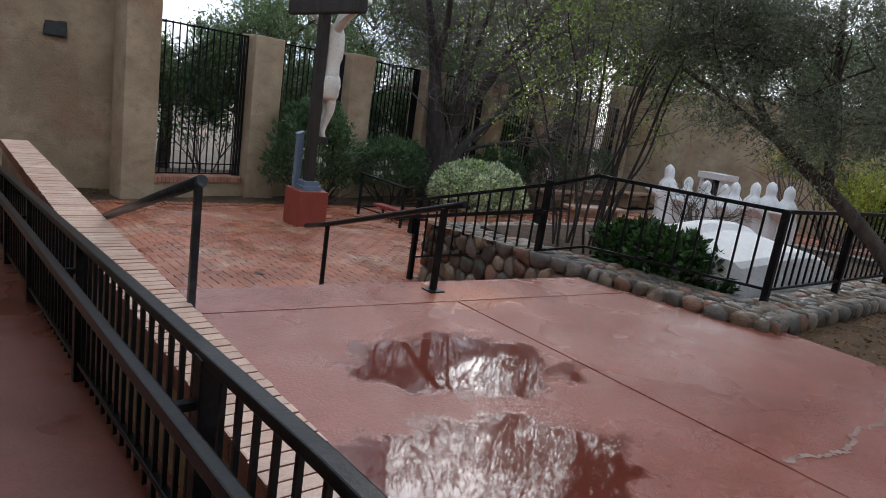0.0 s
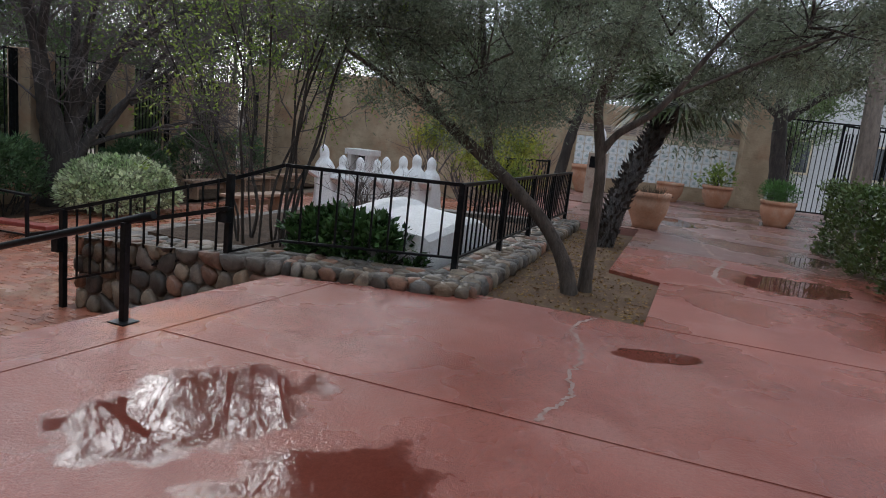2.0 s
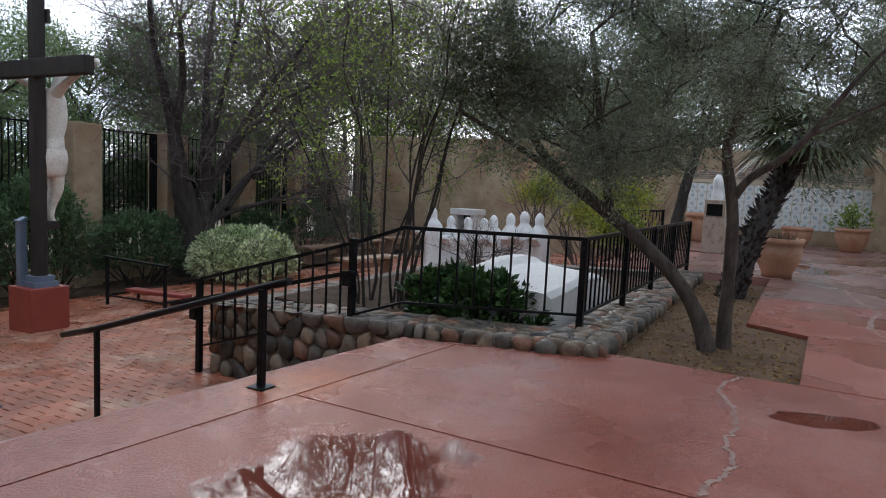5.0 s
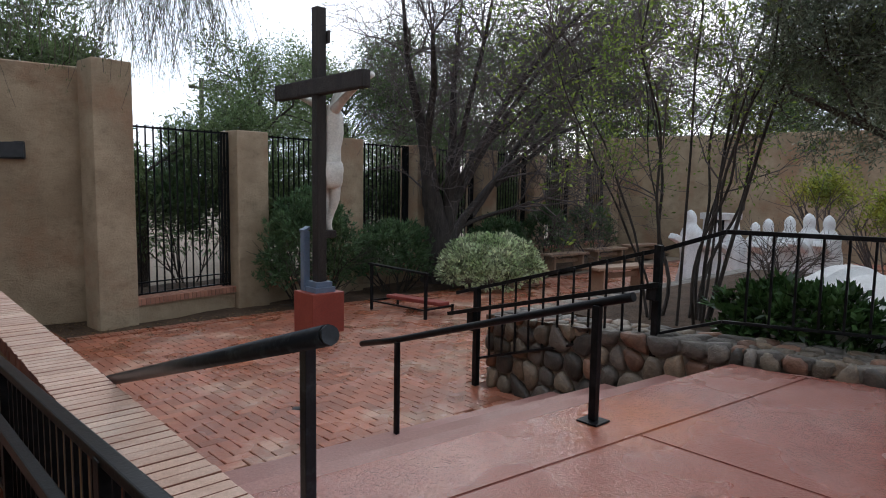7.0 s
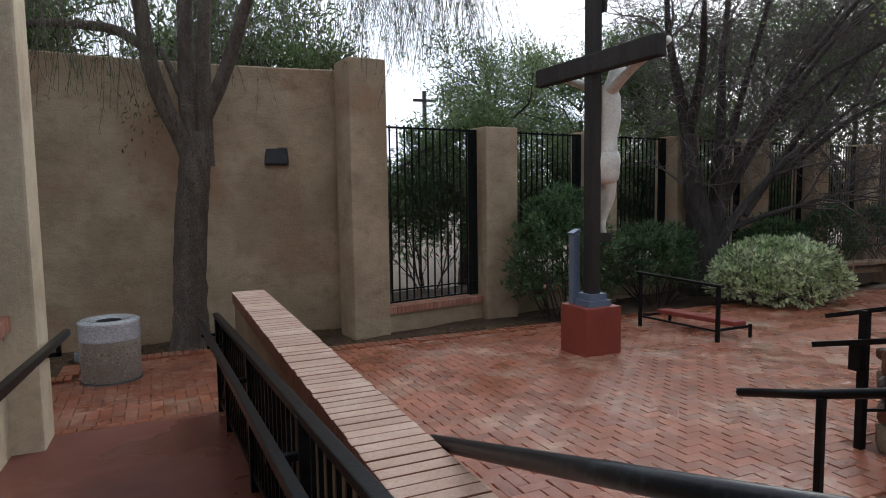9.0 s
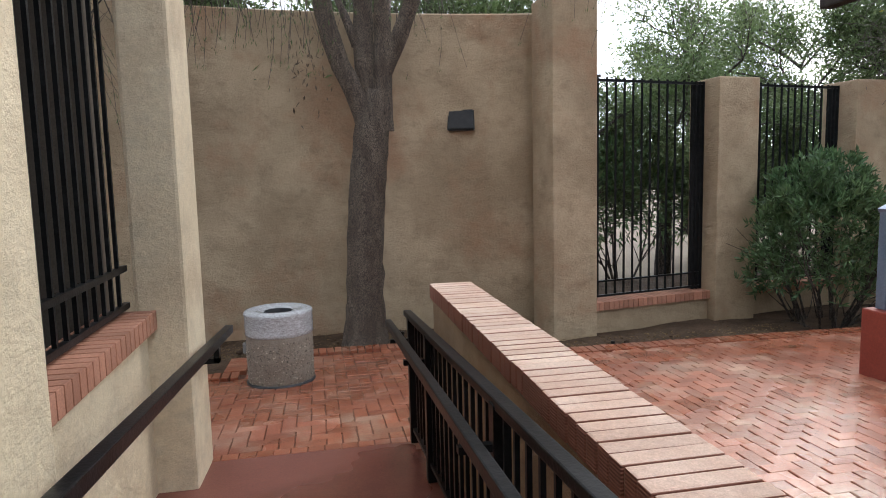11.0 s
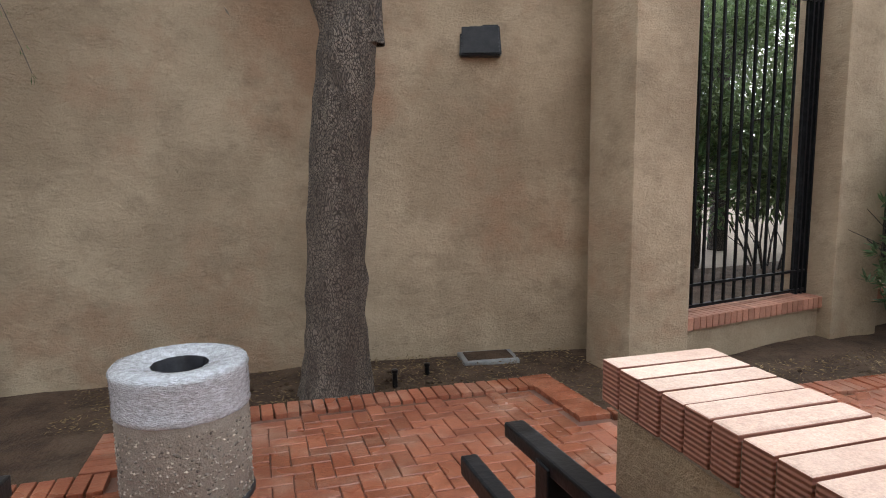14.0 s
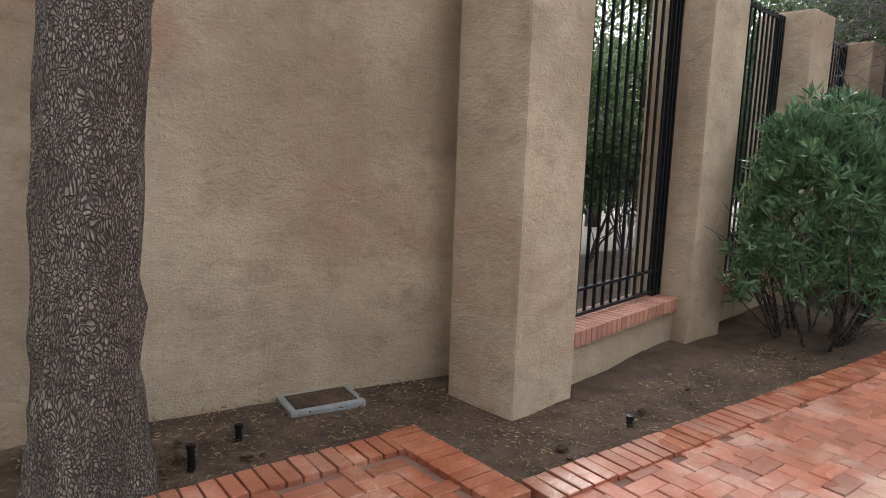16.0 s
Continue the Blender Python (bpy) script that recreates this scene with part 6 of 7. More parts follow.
def palm_crown(parent, top, lean, n, stem, blade, seed, low=-0.5):
    g = np.random.default_rng(seed)
    for q in range(n):
        pos, faces = [], []
        a = q * 2.399
        el = low + 1.25 * (q + 0.5) / n
        d = np.array([math.cos(a) * math.cos(el), math.sin(a) * math.cos(el), math.sin(el)]) + np.array(lean) * 0.3
        fan_frond(pos, faces, top, d, stem * g.uniform(0.8, 1.1), blade * g.uniform(0.85, 1.1), g)
        crown_part(parent, raw_mesh("frond", [list(map(float, p)) for p in pos], faces, leaf_palm))


palm_crown(palm2, (14.95, -2.6, 9.0), (0, 0, 0.3), 24, 0.6, 0.8, 90)
palm = plant("fan_palm", (8.5, 1.26, 1.0), "leaning shaggy-trunked fan palm beside the walk", "palm")
PT = [(8.45, 1.28, 0.9, 0.16), (8.55, 1.22, 1.2, 0.13), (8.85, 1.08, 1.8, 0.125), (9.2, 0.86, 2.4, 0.125), (9.48, 0.64, 2.97, 0.12)]
crown_part(palm, trunk_mesh("trunk", [PT], bark_black, 14, 0.2))
g = np.random.default_rng(91)
pos, dirs = [], []
for _ in range(900):
    f = g.uniform(0, 3.999)
    q = int(f)
    p = np.array(PT[q][:3]) + (np.array(PT[q + 1][:3]) - np.array(PT[q][:3])) * (f - q)
    u = g.normal(0, 1, 3)
    u[2] = abs(u[2]) * 0.5
    u /= np.linalg.norm(u)
    pos.append(p + u * 0.11)
    dirs.append(u + np.array([0.2, -0.1, 0.7]))
crown_part(palm, leaf_mesh("trunk_thatch", pos, dirs, 0.10, 0.04, bark_black, g), kind="stuff")
palm_crown(palm, (9.50, 0.62, 3.02), (0.1, -0.1, 0), 30, 0.45, 0.66, 92, -0.35)


# ---- pots ----
def pot(x, y, r, h, seed, greenery="none", label="large rounded terracotta pot on the terrace"):
    e = thing("flower_pot", (x, y, TERRACE), label, "pot", "terracotta pots")
    b_ = bmesh.new()
    prof = [(0.0, 0.62), (0.10, 0.66), (0.45, 0.93), (0.72, 1.0), (0.84, 0.95), (0.86, 1.03), (1.0, 1.04), (1.0, 0.92), (0.86, 0.88), (0.80, 0.86)]
    rings = [[b_.verts.new((x + r * q * math.cos(2 * math.pi * s / 28), y + r * q * math.sin(2 * math.pi * s / 28), TERRACE + h * t)) for s in range(28)] for t, q in prof]
    for a, b in zip(rings, rings[1:]):
        for s in range(28):
            b_.faces.new((a[s], a[(s + 1) % 28], b[(s + 1) % 28], b[s]))
    b_.faces.new(rings[0][::-1])
    part("pot_body", b_, terracotta, e, smooth=True)
    b_ = bmesh.new()
    bmesh.ops.create_circle(b_, cap_ends=True, radius=r * 0.9, segments=24, matrix=Matrix.Translation((x, y, TERRACE + h * 0.84)))
    part("potting_soil", b_, soil, e)
    g = np.random.default_rng(seed)
    if greenery == "fern":
        pos, dirs = in_blob(3000, (x, y, TERRACE + h + 0.12), (r * 1.15, r * 1.15, 0.3), g, 0.3, 20, 0.5)
        crown_part(e, leaf_mesh("foliage", pos, dirs, 0.07, 0.012, leaf_fern, g))
    elif greenery == "dry":
        d = g.normal(0, 1, (260, 3))
        d[:, 2] = np.abs(d[:, 2]) + 0.8
        crown_part(e, leaf_mesh("dry_stalks", np.array([x, y, TERRACE + h * 0.84]) + g.normal(0, r * 0.4, (260, 3)) * np.array([1, 1, 0]), d, 0.2, 0.008, leaf_dry, g))
    elif greenery == "plant":
        segs, tips = [], []
        for _ in range(9):
            grow(segs, tips, (x, y, TERRACE + h * 0.8), g.normal(0, 0.5, 3) + np.array([0, 0, 1]), 0.35, 0.01, 1, g, 0.6)
        crown_part(e, tube_mesh("stemwork", segs, bark, 4), kind="stuff")
        pos, dirs = around_tips(tips, 500, 0.07, g)
        crown_part(e, leaf_mesh("foliage", pos, dirs, 0.11, 0.04, leaf_shrub, g))


pot(11.1, 0.86, 0.33, 0.58, 1, "dry", "large rounded terracotta pot with dry stalks")
pot(14.7, -1.5, 0.33, 0.52, 2, "fern", "terracotta pot full of bright green fern")
pot(18.2, -0.5, 0.36, 0.56, 3, "plant", "terracotta pot with a leafy plant before the tiled wall")
pot(18.3, 0.65, 0.34, 0.50, 4, "none", "empty terracotta pot before the tiled wall")
pot(17.6, 2.75, 0.42, 0.72, 5, "none", "terracotta pot at the foot of the tiled wall")

# ---- bust ----
bust = thing("bust_pedestal", (14.5, 2.15, TERRACE), "pinkish stone pedestal with a dark plaque", "pedestal")
part("shaft", boxed(14.3, 14.7, 1.95, 2.35, TERRACE, 2.1, 0.015), tile_red, bust)
part("plaque", boxed(14.285, 14.302, 2.0, 2.3, 1.78, 2.02, 0.003), iron, bust)
tagged(new("bust_statue", trunk_mesh("bust_statue", [[(14.5, 2.15, 2.1, 0.10), (14.5, 2.15, 2.2, 0.13), (14.5, 2.15, 2.3, 0.06), (14.48, 2.15, 2.42, 0.10), (14.5, 2.15, 2.55, 0.10), (14.5, 2.15, 2.62, 0.04)]], white_plaster, 16, 0.15)), "small white plaster bust on the stone pedestal", "statue")

# ---- gate and beyond ----
gate = thing("metal_gate", (19.6, -2.6, TERRACE), "black iron bar gate beside the pillar", "gate")
rail_part("top_rail", (19.7, -1.75, 3.5), (20.2, -4.5, 3.5), 0.04, 0.04, gate)
rail_part("bottom_rail", (19.7, -1.75, 1.1), (20.2, -4.5, 1.1), 0.04, 0.04, gate)
for p in ((19.7, -1.75), (20.2, -4.5)):
    part("post", boxed(p[0] - 0.04, p[0] + 0.04, p[1] - 0.04, p[1] + 0.04, TERRACE, 3.55), iron, gate)
fence_run(gate, (19.7, -1.75), (20.2, -4.5), (1.1, 1.1), (3.5, 3.5), 0.13, 0.022)
leafg = thing("metal_gate", (18.0, -3.7, TERRACE), "open black iron gate leaf with close bars", "gate")
rail_part("top_rail", (17.4, -4.2, 3.2), (19.0, -3.2, 3.4), 0.05, 0.05, leafg)
rail_part("bottom_rail", (17.4, -4.2, 1.1), (19.0, -3.2, 1.1), 0.05, 0.05, leafg)
fence_run(leafg, (17.4, -4.2), (19.0, -3.2), (1.1, 1.1), (3.2, 3.2), 0.11, 0.024)
for p in ((17.4, -4.2), (19.0, -3.2)):
    part("post", boxed(p[0] - 0.03, p[0] + 0.03, p[1] - 0.03, p[1] + 0.03, TERRACE, 3.4), iron, leafg)
house = thing("house", (34, -9, 0), "pale two-storey building beyond the gate", "house")
part("wall", boxed(32, 42, -20, -1.5, -0.2, 8.5), house_wall, house)
part("roof", boxed(31.8, 42.2, -20.2, -1.3, 8.5, 8.8), roof_mat, house)
for y in (-4, -7, -10, -13):
    for z in (2.0, 5.4):
        w_ = part("window", boxed(31.92, 31.97, y - 0.7, y + 0.7, z, z + 1.5), cream_trim, house)
        part("pane", boxed(31.90, 31.93, y - 0.6, y + 0.6, z + 0.1, z + 1.4), house_dark, w_)
pole = thing("utility_pole", (19.5, 49, -0.1), "thin dark utility pole with crossarm far beyond the fence", "pole")
part("shaft", boxed(19.38, 19.62, 48.88, 49.12, -0.1, 9.4), timber, pole)
part("crossarm", boxed(18.6, 20.4, 48.92, 49.08, 8.6, 8.8), timber, pole)


def far_tree(x, y, h, r, seed, n=13000, mat=None, leaf=(0.13, 0.03), trunk_h=0.35):
    g = np.random.default_rng(seed)
    limbs = [[(x, y, -0.2, 0.16), (x + 0.05, y, h * trunk_h, 0.12), (x + 0.1, y + 0.05, h * 0.65, 0.06)]]
    ends = []
    for _ in range(9):
        a, f = g.uniform(0, 6.28), g.uniform(trunk_h, 0.75)
        ends.append(((x + 0.05, y, h * f), (math.cos(a) * r, math.sin(a) * r, h * 0.35)))
    tree("distant_tree", "feathery green desert tree beyond the garden wall", limbs, bark, seed, n, mat or leaf_far, ends, 2, r * 0.62, 0.6, 0.03, leaf, r * 0.085, radius=0.04)


for i, (x, y, h, r) in enumerate([(4.4, 15.2, 3.0, 1.3), (6.6, 16.0, 3.4, 1.5), (8.3, 17.5, 5.4, 1.8), (11.5, 18.5, 6.0, 2.1), (14.5, 18.0, 5.6, 2.1), (18.2, 18.5, 6.4, 2.3), (22.5, 16.5, 6.5, 2.5), (23.5, 11.0, 6.3, 2.5), (23.0, 6.0, 6.2, 2.4), (0.6, 15.6, 5.6, 1.8), (-2.6, 15.0, 5.8, 2.0), (-6, 14.6, 5.6, 2.0), (10.0, 15.5, 2.9, 1.5), (13.5, 15.8, 2.9, 1.6), (17.0, 16.2, 3.0, 1.6), (23.5, 1.5, 6.0, 2.3), (25.5, -3.0, 5.5, 2.0), (3.0, 21, 3.6, 2.0), (12, 24, 7, 3.0), (20, 25, 7, 3.0), (16.5, 16.5, 7.4, 2.2), (13.0, 16.8, 6.8, 2.0), (-0.9, 14.4, 6.0, 2.0), (1.9, 14.8, 5.2, 1.6), (-4.3, 13.6, 6.2, 2.1), (20.6, 17.5, 8.5, 2.8), (22.6, 3.6, 8.0, 2.6)]):
    far_tree(x, y, h, r, 200 + i, 8000 if 8 < x < 11 else 14000, leaf=(0.13, 0.036) if h > 4 else (0.13, 0.032))

# extra tall trees, added to block bright sky and darken the puddles' reflections
for i, (x, y, h, r) in enumerate([(21.6, 17.2, 7.0, 2.6), (23.0, 17.6, 9.2, 3.0), (23.2, 4.8, 9.4, 3.0), (23.4, 7.4, 8.6, 3.0)]):
    far_tree(x, y, h, r, 260 + i, 22000, leaf=(0.13, 0.04), trunk_h=0.2)

for i in range(9):
    x = 3.4 + i * 1.95
    bush("wild_shrub", (x, 14.3 + 0.13 * x * 0.9 + 0.3 * (i % 2), 1.35), (1.25, 0.7, 1.5), 3800 if i < 2 else 7500, (0.15, 0.035), leaf_oleander if i % 2 else leaf_far, "dense dark green shrub beyond the iron fence", lumps=30, stems=8, seed=500 + i, group="shrubs beyond the fence", shell=0.25, lump_size=0.42)

# ---- litter bin ----
BX, BY = -0.26, 10.46
BZ = zg(BX, BY)
bn = thing("litter_bin", (BX, BY, BZ), "round exposed-aggregate concrete litter bin wrapped in clear film", "bin")


def lathe(prof, n=48, cx=0.0, cy=0.0, z=0.0, wob=0.0):
    b_ = bmesh.new()
    rings = [[b_.verts.new((cx + (r + wob * noise.noise(Vector((math.cos(2 * math.pi * s / n) * 4, math.sin(2 * math.pi * s / n) * 4, t * 30)))) * math.cos(2 * math.pi * s / n), cy + (r + wob * noise.noise(Vector((math.cos(2 * math.pi * s / n) * 4, math.sin(2 * math.pi * s / n) * 4, t * 30)))) * math.sin(2 * math.pi * s / n), z + t)) for s in range(n)] for r, t in prof]
    for a, b in zip(rings, rings[1:]):
        for s in range(n):
            b_.faces.new((a[s], a[(s + 1) % n], b[(s + 1) % n], b[s]))
    return b_


part("bin_body", lathe([(0.0, 0.0), (0.27, 0.0), (0.285, 0.02), (0.288, 0.45), (0.288, 0.62)], 48, BX, BY, BZ), aggregate, bn, smooth=True)
part("base_ring", lathe([(0.28, 0.0), (0.297, 0.0), (0.299, 0.012), (0.294, 0.028), (0.286, 0.03)], 48, BX, BY, BZ), dark_hole, bn, "black rubber base ring", smooth=True)
part("plastic_film", lathe([(0.291, 0.44), (0.298, 0.45), (0.293, 0.47), (0.295, 0.52), (0.294, 0.60), (0.298, 0.625), (0.290, 0.645), (0.25, 0.655), (0.20, 0.652), (0.125, 0.63)], 64, BX, BY, BZ, 0.006), plastic_film, bn, "crumpled clear film over the lid", smooth=True)
part("liner", lathe([(0.122, 0.632), (0.115, 0.60), (0.11, 0.40), (0.0, 0.40)], 32, BX, BY, BZ, 0.008), dark_hole, bn, "dark bin liner in the opening", smooth=True)
segs = []
g = np.random.default_rng(300)
bm = bmesh.new()
for _ in range(1500):
    a, z = g.uniform(0, 6.283), g.uniform(0.02, 0.40)
    s = g.uniform(0.004, 0.009)
    m = Matrix.Translation((BX + 0.287 * math.cos(a), BY + 0.287 * math.sin(a), BZ + z)) @ Matrix.Rotation(a, 4, "Z") @ Matrix.Diagonal((s * 0.7, s * g.uniform(0.8, 1.6), s, 1))
    r = [bm.verts.new(m @ Vector(c)) for c in ((1, 0, 0), (0, 1, 0), (0, 0, 1), (0, -1, 0), (0, 0, -1))]
    for q in ((0, 1, 2), (0, 2, 3), (0, 3, 4), (0, 4, 1)):
        bm.faces.new([r[w] for w in q])
part("pebble_facing", bm, pebble, bn, "small pebbles set in the concrete")["kind"] = "stuff"

# ---- wall lamp, valve box, sprinkler stubs ----
lamp = thing("wall_lamp", pose(1.90, 12.505, 2.35, 0, 0, -16), "dark bronze wedge-shaped wall lamp on the stucco wall", "wall lamp")
b_ = bmesh.new()
wd = [(-0.165, 0.0, 0.0), (0.165, 0.0, 0.0), (0.165, -0.20, 0.0), (-0.165, -0.20, 0.0), (-0.155, 0.0, 0.27), (0.155, 0.0, 0.27), (0.155, -0.10, 0.25), (-0.155, -0.10, 0.25)]
v = [b_.verts.new(p) for p in wd]
for q in ((0, 1, 2, 3), (4, 5, 6, 7), (0, 1, 5, 4), (1, 2, 6, 5), (2, 3, 7, 6), (3, 0, 4, 7)):
    b_.faces.new([v[w] for w in q])
bmesh.ops.recalc_face_normals(b_, faces=b_.faces[:])
bmesh.ops.bevel(b_, geom=b_.edges[:], offset=0.012, segments=2, affect="EDGES")
part("housing", b_, sconce_mat, lamp, m=world_of(lamp))
part("back_plate", boxed(-0.14, 0.14, -0.01, 0.03, 0.02, 0.25, 0.004), sconce_mat, lamp, m=world_of(lamp))
part("lens", box(bmesh.new(), -0.145, 0.145, -0.115, 0.115, -0.004, 0.004, 0.003, world_of(lamp) @ pose(0, -0.156, 0.127, 68.0, 0, 0)), sconce_mat, lamp, "dark ribbed glass front")
drip = thing("paint_drip", (2.33, 12.38, 2.2), "thin white drip marks run down the stucco wall", "drip mark")
b_ = bmesh.new()
for q, (zz, hh) in enumerate(((2.60, 0.05), (2.52, 0.03), (2.30, 0.07), (2.21, 0.05), (2.14, 0.03))):
    box(b_, -0.006, 0.006, -0.004, 0.004, zz - hh / 2, zz + hh / 2, 0.0, pose(2.36 + 0.006 * (q % 2), 12.365, 0, 0, 0, -20))
part("drip", b_, white_plaster, drip)
vb = thing("valve_box", pose(1.88, 12.28, -0.05, 0, 0, -6), "grey plastic irrigation valve box lid set in the soil", "valve box")
m = world_of(vb)
part("rim", boxed(-0.23, 0.23, -0.15, 0.15, -0.05, 0.006, 0.012), grey_plastic, vb, m=m)
part("lid", boxed(-0.19, 0.19, -0.11, 0.11, -0.004, 0.012, 0.006), soil, vb, "dirt-covered lid", m=m)
for x, y, h in ((1.01, 11.85, 0.10), (1.30, 12.04, 0.06), (3.2, 11.05, 0.03)):
    e = thing("sprinkler_head", (x, y, -0.07), "small black irrigation sprinkler stub in the soil", "sprinkler", "sprinkler stubs")
    part("riser", lathe([(0.02, 0.0), (0.018, h), (0.024, h + 0.01), (0.024, h + 0.03), (0.0, h + 0.035)], 12, x, y, -0.07), sconce_mat, e)
g2 = random.Random(12)
rub = bmesh.new()
for _ in range(70):
    x, y = g2.uniform(-0.9, 6.0), g2.uniform(10.9, 12.2)
    if (x < 2.2 and y < 11.65) or (x > 2.6 and y > 11.3):
        continue
    s = g2.uniform(0.008, 0.03)
    blob(rub, Matrix.Translation((x, y, -0.055 + s * 0.4)) @ Matrix.Diagonal((s * 1.3, s, s * 0.8, 1)), g2.random() * 50, 0.4)
solo("soil_clods", rub, soil, "small stones and clods on the soil", "clods", "stuff")
drain = thing("floor_drain", (2.75, 6.05, zg(0, 6.05)), "small round iron floor drain in the bricks", "drain")
part("grate", lathe([(0.0, 0.008), (0.036, 0.008), (0.042, 0.005), (0.044, 0.0)], 24, 2.75, 6.05, zg(0, 6.05)), iron, drain)
ring = thing("clay_pipe", (-0.62, 11.9, -0.08), "broken clay pipe rim sunk in the soil by the wall", "pipe")
part("rim", lathe([(0.13, 0.0), (0.13, 0.10), (0.11, 0.10), (0.11, 0.02)], 28, -0.62, 11.9, -0.06), grey_plastic, ring)

# ---- tile panels on the far wall ----
A_, B_ = Vector((18.53, 3.3)), Vector((19.66, -0.95))
d_ = (B_ - A_).normalized()
ang = math.degrees(math.atan2(d_.y, d_.x))
LEN = (B_ - A_).length
panel = thing("tile_panel", pose(A_.x, A_.y, TERRACE, 0, 0, ang), "white and blue glazed tile panel on the wall", "tile panel")
m0 = world_of(panel)
tile_me = mesh_of("tile", boxed(-0.108, 0.108, -0.03, 0.0, -0.108, 0.108, 0.004), tile_glaze)
nt = int(LEN / 0.22)
for r_ in range(5):
    for q in range(nt):
        piece("tile", tile_me, panel, m0 @ Matrix.Translation(((q + 0.5) * LEN / nt, -0.012, 0.50 + r_ * 0.22)))
part("grout_bed", boxed(0, LEN, -0.034, 0.0, 0.385, 1.49), cream_trim, panel, m=m0)
part("border", boxed(0, LEN, -0.05, 0.0, 1.50, 1.60, 0.005), cream_trim, panel, m=m0)
part("base_course", boxed(0, LEN, -0.04, 0.0, 0.0, 0.38), stucco, panel, m=m0)
panel2 = thing("inscription_panel", m0 @ Matrix.Translation((0, 0, 1.6)), "stepped band of reddish lettered tiles above the panel", "tile panel")
tile2 = mesh_of("tile", boxed(-0.108, 0.108, -0.03, 0.0, -0.108, 0.108, 0.004), tile_red)
bar_me = mesh_of("line_of_writing", boxed(-0.08, 0.08, -0.036, -0.03, -0.012, 0.012), roof_mat)
for q in range(nt):
    for r_ in range(2 if 4 < q < 15 else 1):
        mt = m0 @ Matrix.Translation(((q + 0.5) * LEN / nt, -0.012, 1.72 + r_ * 0.22))
        piece("tile", tile2, panel2, mt)
        for w in (-0.05, 0.0, 0.05):
            piece("line_of_writing", bar_me, panel2, mt @ Matrix.Translation((0, 0, w)))

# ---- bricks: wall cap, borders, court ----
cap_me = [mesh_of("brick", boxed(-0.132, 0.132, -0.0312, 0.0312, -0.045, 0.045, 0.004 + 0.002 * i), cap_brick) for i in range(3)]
sg = random.Random(8)
y = 8.543
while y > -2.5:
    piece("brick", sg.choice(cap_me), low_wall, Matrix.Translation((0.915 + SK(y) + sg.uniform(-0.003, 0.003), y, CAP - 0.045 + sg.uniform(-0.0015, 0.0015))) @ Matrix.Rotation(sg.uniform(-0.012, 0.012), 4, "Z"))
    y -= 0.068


def brick_arrays(cx, cy, cz, ax, hl, hw, ch=0.004, dep=0.03):
    """Chamfered brick tops: a shell of nine quads for each centre; ax is the turn."""
    n = len(cx)
    c, s = np.cos(ax), np.sin(ax)
    corners = np.array([(-1, -1), (1, -1), (1, 1), (-1, 1)], float)
    V = np.zeros((n, 12, 3))
    for lvl, (ins, dz) in enumerate(((0, -dep), (0, -ch), (ch, 0))):
        for q in range(4):
            u = corners[q, 0] * (hl - ins)
            w = corners[q, 1] * (hw - ins)
            V[:, lvl * 4 + q, 0] = cx + c * u - s * w
            V[:, lvl * 4 + q, 1] = cy + s * u + c * w
            V[:, lvl * 4 + q, 2] = cz + dz
    F = []
    for lvl in (0, 1):
        for q in range(4):
            r = (q + 1) % 4
            F.append((lvl * 4 + q, lvl * 4 + r, lvl * 4 + 4 + r, lvl * 4 + 4 + q))
    F.append((8, 9, 10, 11))
    F = np.array(F)
    return V.reshape(-1, 3), (F[None] + (np.arange(n) * 12)[:, None, None]).reshape(-1, 4)


def inside_court(x, y):
    if x < 1.86:
        near = 8.66 < y < 11.38 and (x > -0.60 or (x > -1.45 and y < 10.6))
        if x < 1.06:
            return near
        return near or (step_edge(x, 3) + 0.32 < y < 11.38 and y > 4.9)
    if y > 10.62 - 0.02 * (x - 2):
        return False
    if x < 4.3:
        return y > step_edge(x, 3) + 0.32
    if x < 10.2:
        return y > 5.62
    return x < 19.0 and y > 2.6 and not (x > 15 and y < 4)


U = 0.1015
cx, cy, ax = [], [], []
for i in range(-10, 200):
    for j in range(-60, 60):
        bx, by = i + 4 * j, i
        for hx, hy, tr in ((bx + 1, by + 0.5, 0.0), (bx + 2.5, by, math.pi / 2)):
            x, y = -0.6 + hx * U, 2.5 + hy * U
            if inside_court(x, y):
                cx.append(x)
                cy.append(y)
                ax.append(tr)
cx, cy, ax = np.array(cx), np.array(cy), np.array(ax)
g = np.random.default_rng(400)
cz = np.array([zg(a, b) for a, b in zip(cx, cy)]) + g.uniform(-0.0015, 0.0025, len(cx))
near = (cx < 1.86) & (cy > 9.2)
V, F = brick_arrays(cx[~near], cy[~near], cz[~near], ax[~near] + g.normal(0, 0.012, (~near).sum()), U - 0.003, U / 2 - 0.003)
tagged(place(new("bricks", raw_mesh("bricks", V.tolist(), F.tolist(), paver_far)), court), kind="stuff")
V, F = brick_arrays(np.zeros(1), np.zeros(1), np.zeros(1), np.zeros(1), U - 0.003, U / 2 - 0.003)
pav = raw_mesh("brick", V.tolist(), F.tolist(), paver)
SL = math.atan(0.05)
for x, y, z, a in zip(cx[near], cy[near], cz[near], ax[near]):
    piece("brick", pav, court, Matrix.Translation((x, y, z)) @ Matrix.Rotation(-SL, 4, "X") @ Matrix.Rotation(a + g.normal(0, 0.012), 4, "Z"))

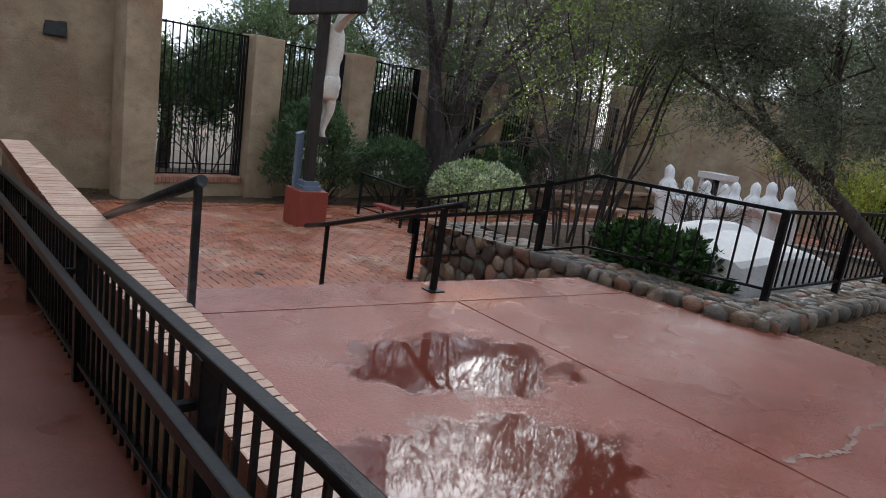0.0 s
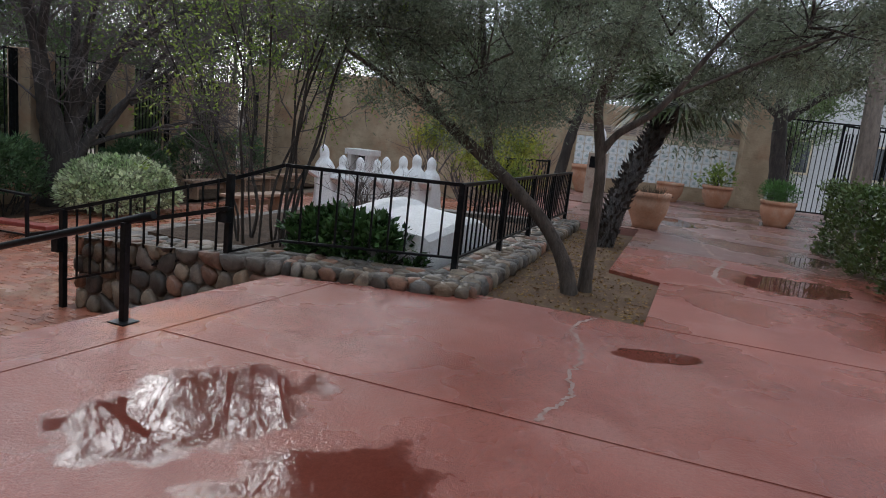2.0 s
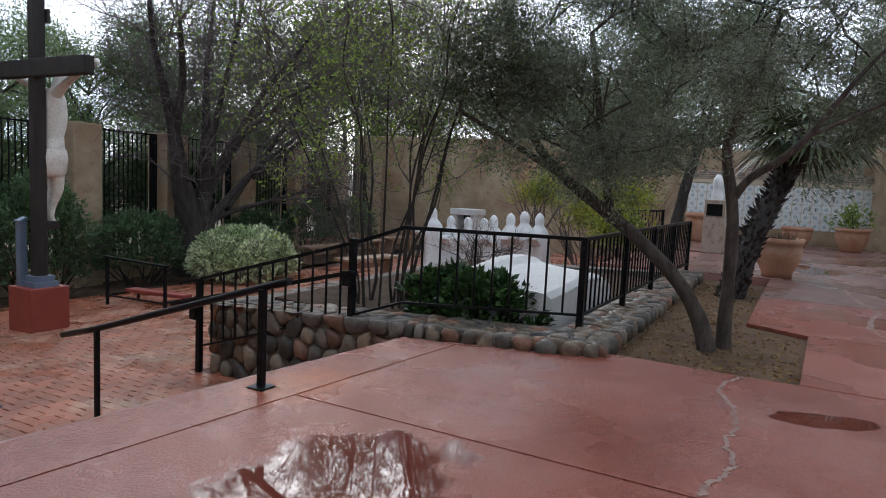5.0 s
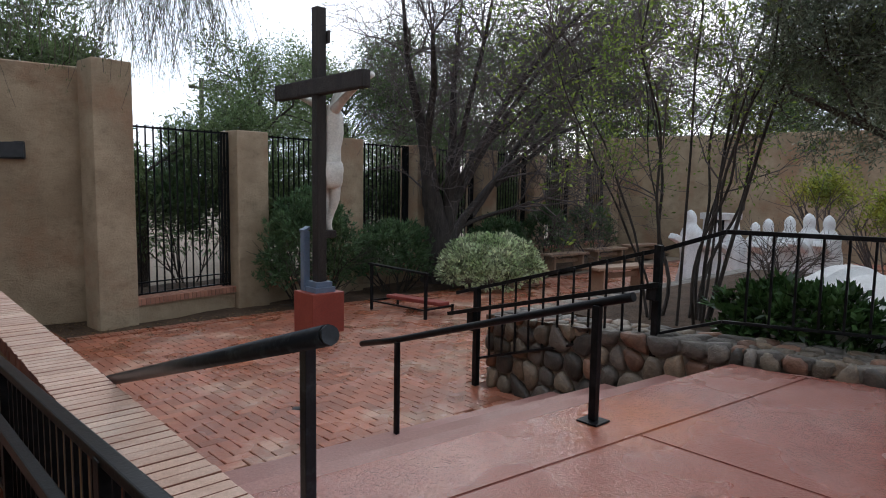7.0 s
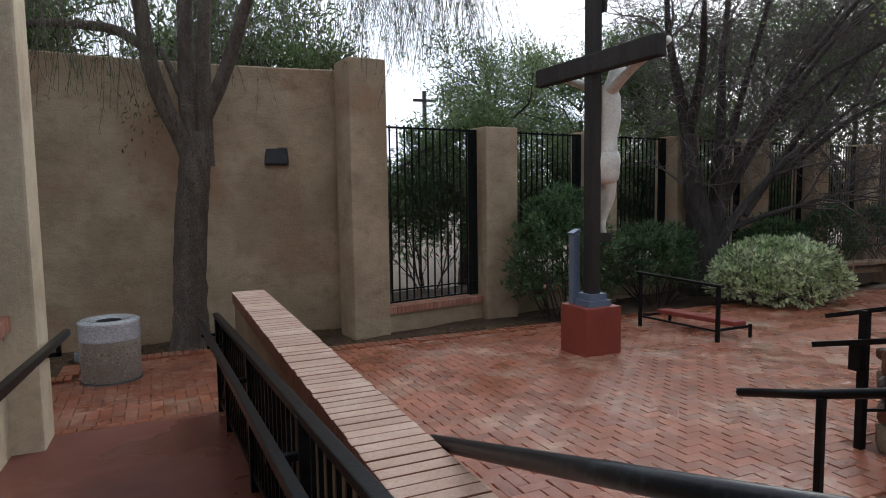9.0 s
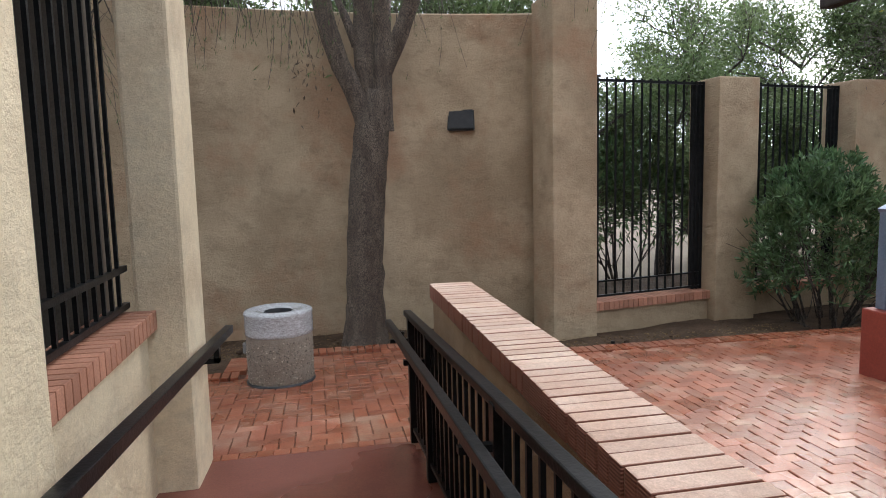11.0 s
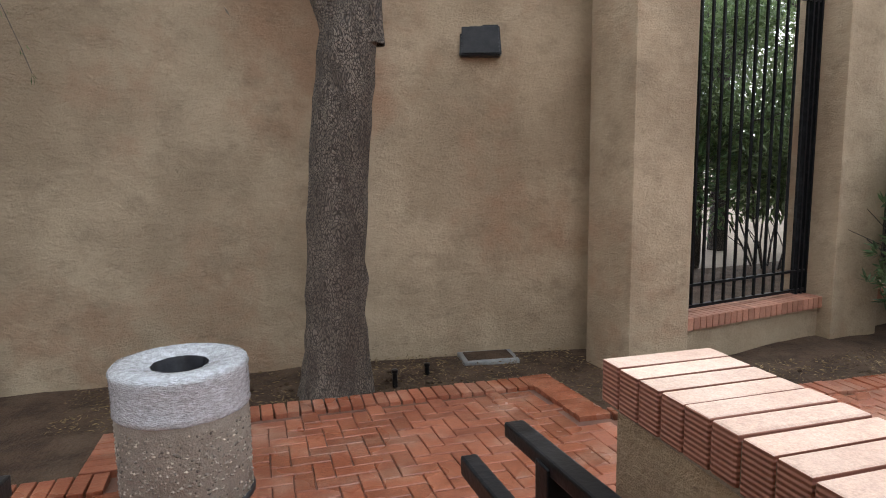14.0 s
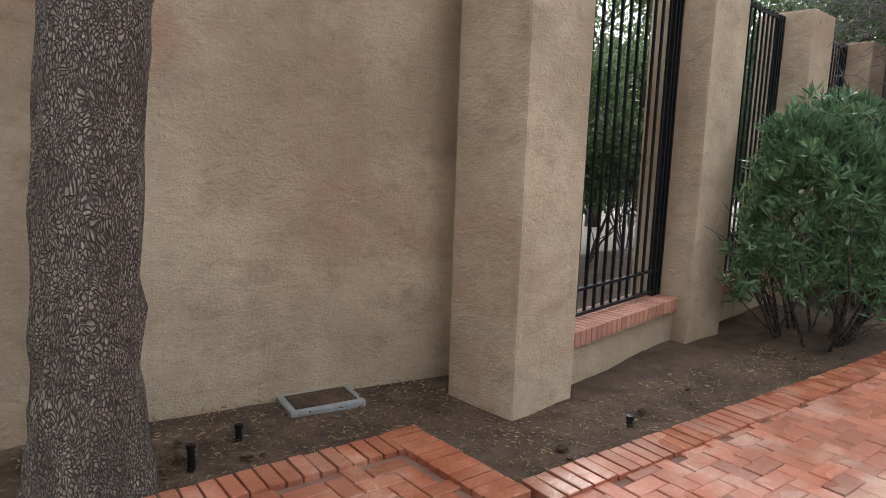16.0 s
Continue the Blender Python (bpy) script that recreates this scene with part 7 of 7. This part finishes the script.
edge = thing("brick_border", (2.0, 11.5, -0.02), "raised border of red bricks laid side by side along the soil", "border", kind="structure")
sol = mesh_of("brick", boxed(-0.0355, 0.0355, -0.1, 0.1, -0.06, 0.020, 0.005), paver)
q = -0.62
while q < 1.93:
    piece("brick", sol, edge, Matrix.Translation((q, 11.49 - 0.015 * (q - 1), zg(q, 11.49) + 0.002 + g.normal(0, 0.002))) @ Matrix.Rotation(g.normal(0, 0.02), 4, "Z"))
    q += 0.081
q = 11.55
while q > 10.72:
    piece("brick", sol, edge, Matrix.Translation((1.985, q, zg(0, q) + 0.002 + g.normal(0, 0.002))) @ Matrix.Rotation(math.pi / 2 + g.normal(0, 0.02), 4, "Z"))
    q -= 0.081
q = 2.14
while q < 9.0:
    piece("brick", sol, edge, Matrix.Translation((q, 10.69 - 0.022 * (q - 2), zg(q, 10.69) + 0.002 + g.normal(0, 0.002))) @ Matrix.Rotation(g.normal(0, 0.02), 4, "Z"))
    q += 0.081
q = -1.42
while q < -0.62:
    piece("brick", sol, edge, Matrix.Translation((q, 10.70, zg(q, 10.7) + 0.004 + g.normal(0, 0.002))) @ Matrix.Rotation(g.normal(0, 0.02), 4, "Z"))
    q += 0.081
q = 10.85
while q < 11.4:
    piece("brick", sol, edge, Matrix.Translation((-0.705, q, zg(0, q) + 0.012)) @ Matrix.Rotation(math.pi / 2 + g.normal(0, 0.02), 4, "Z"))
    q += 0.081
foot = thing("brick_edging", (2.6, 5.0, 0.3), "rows of bricks side by side at the foot of the steps", "border", kind="structure")
for row in range(2):
    q = 1.10
    while q < 4.2:
        if row == 0:
            piece("brick", pav, foot, Matrix.Translation((q, step_edge(q, 3) + 0.27, zg(q, 5.0) + 0.001)) @ Matrix.Rotation(math.pi / 2 - 0.11, 4, "Z"))
            q += 0.1035
        else:
            piece("brick", pav, foot, Matrix.Translation((q + 0.05, step_edge(q, 3) + 0.10, zg(q, 5.0) + 0.001)) @ Matrix.Rotation(-0.11, 4, "Z"))
            q += 0.205
sill_row = thing("brick_threshold", (0.0, 8.63, 0.12), "row of bricks across the foot of the ramp", "border", kind="structure")
q = -0.58
while q < 0.8:
    piece("brick", pav, sill_row, Matrix.Translation((q, 8.635, zg(0, 8.63) + 0.003)) @ Matrix.Rotation(g.normal(0, 0.02), 4, "Z") @ Matrix.Diagonal((0.5, 0.9, 1, 1)))
    q += 0.104
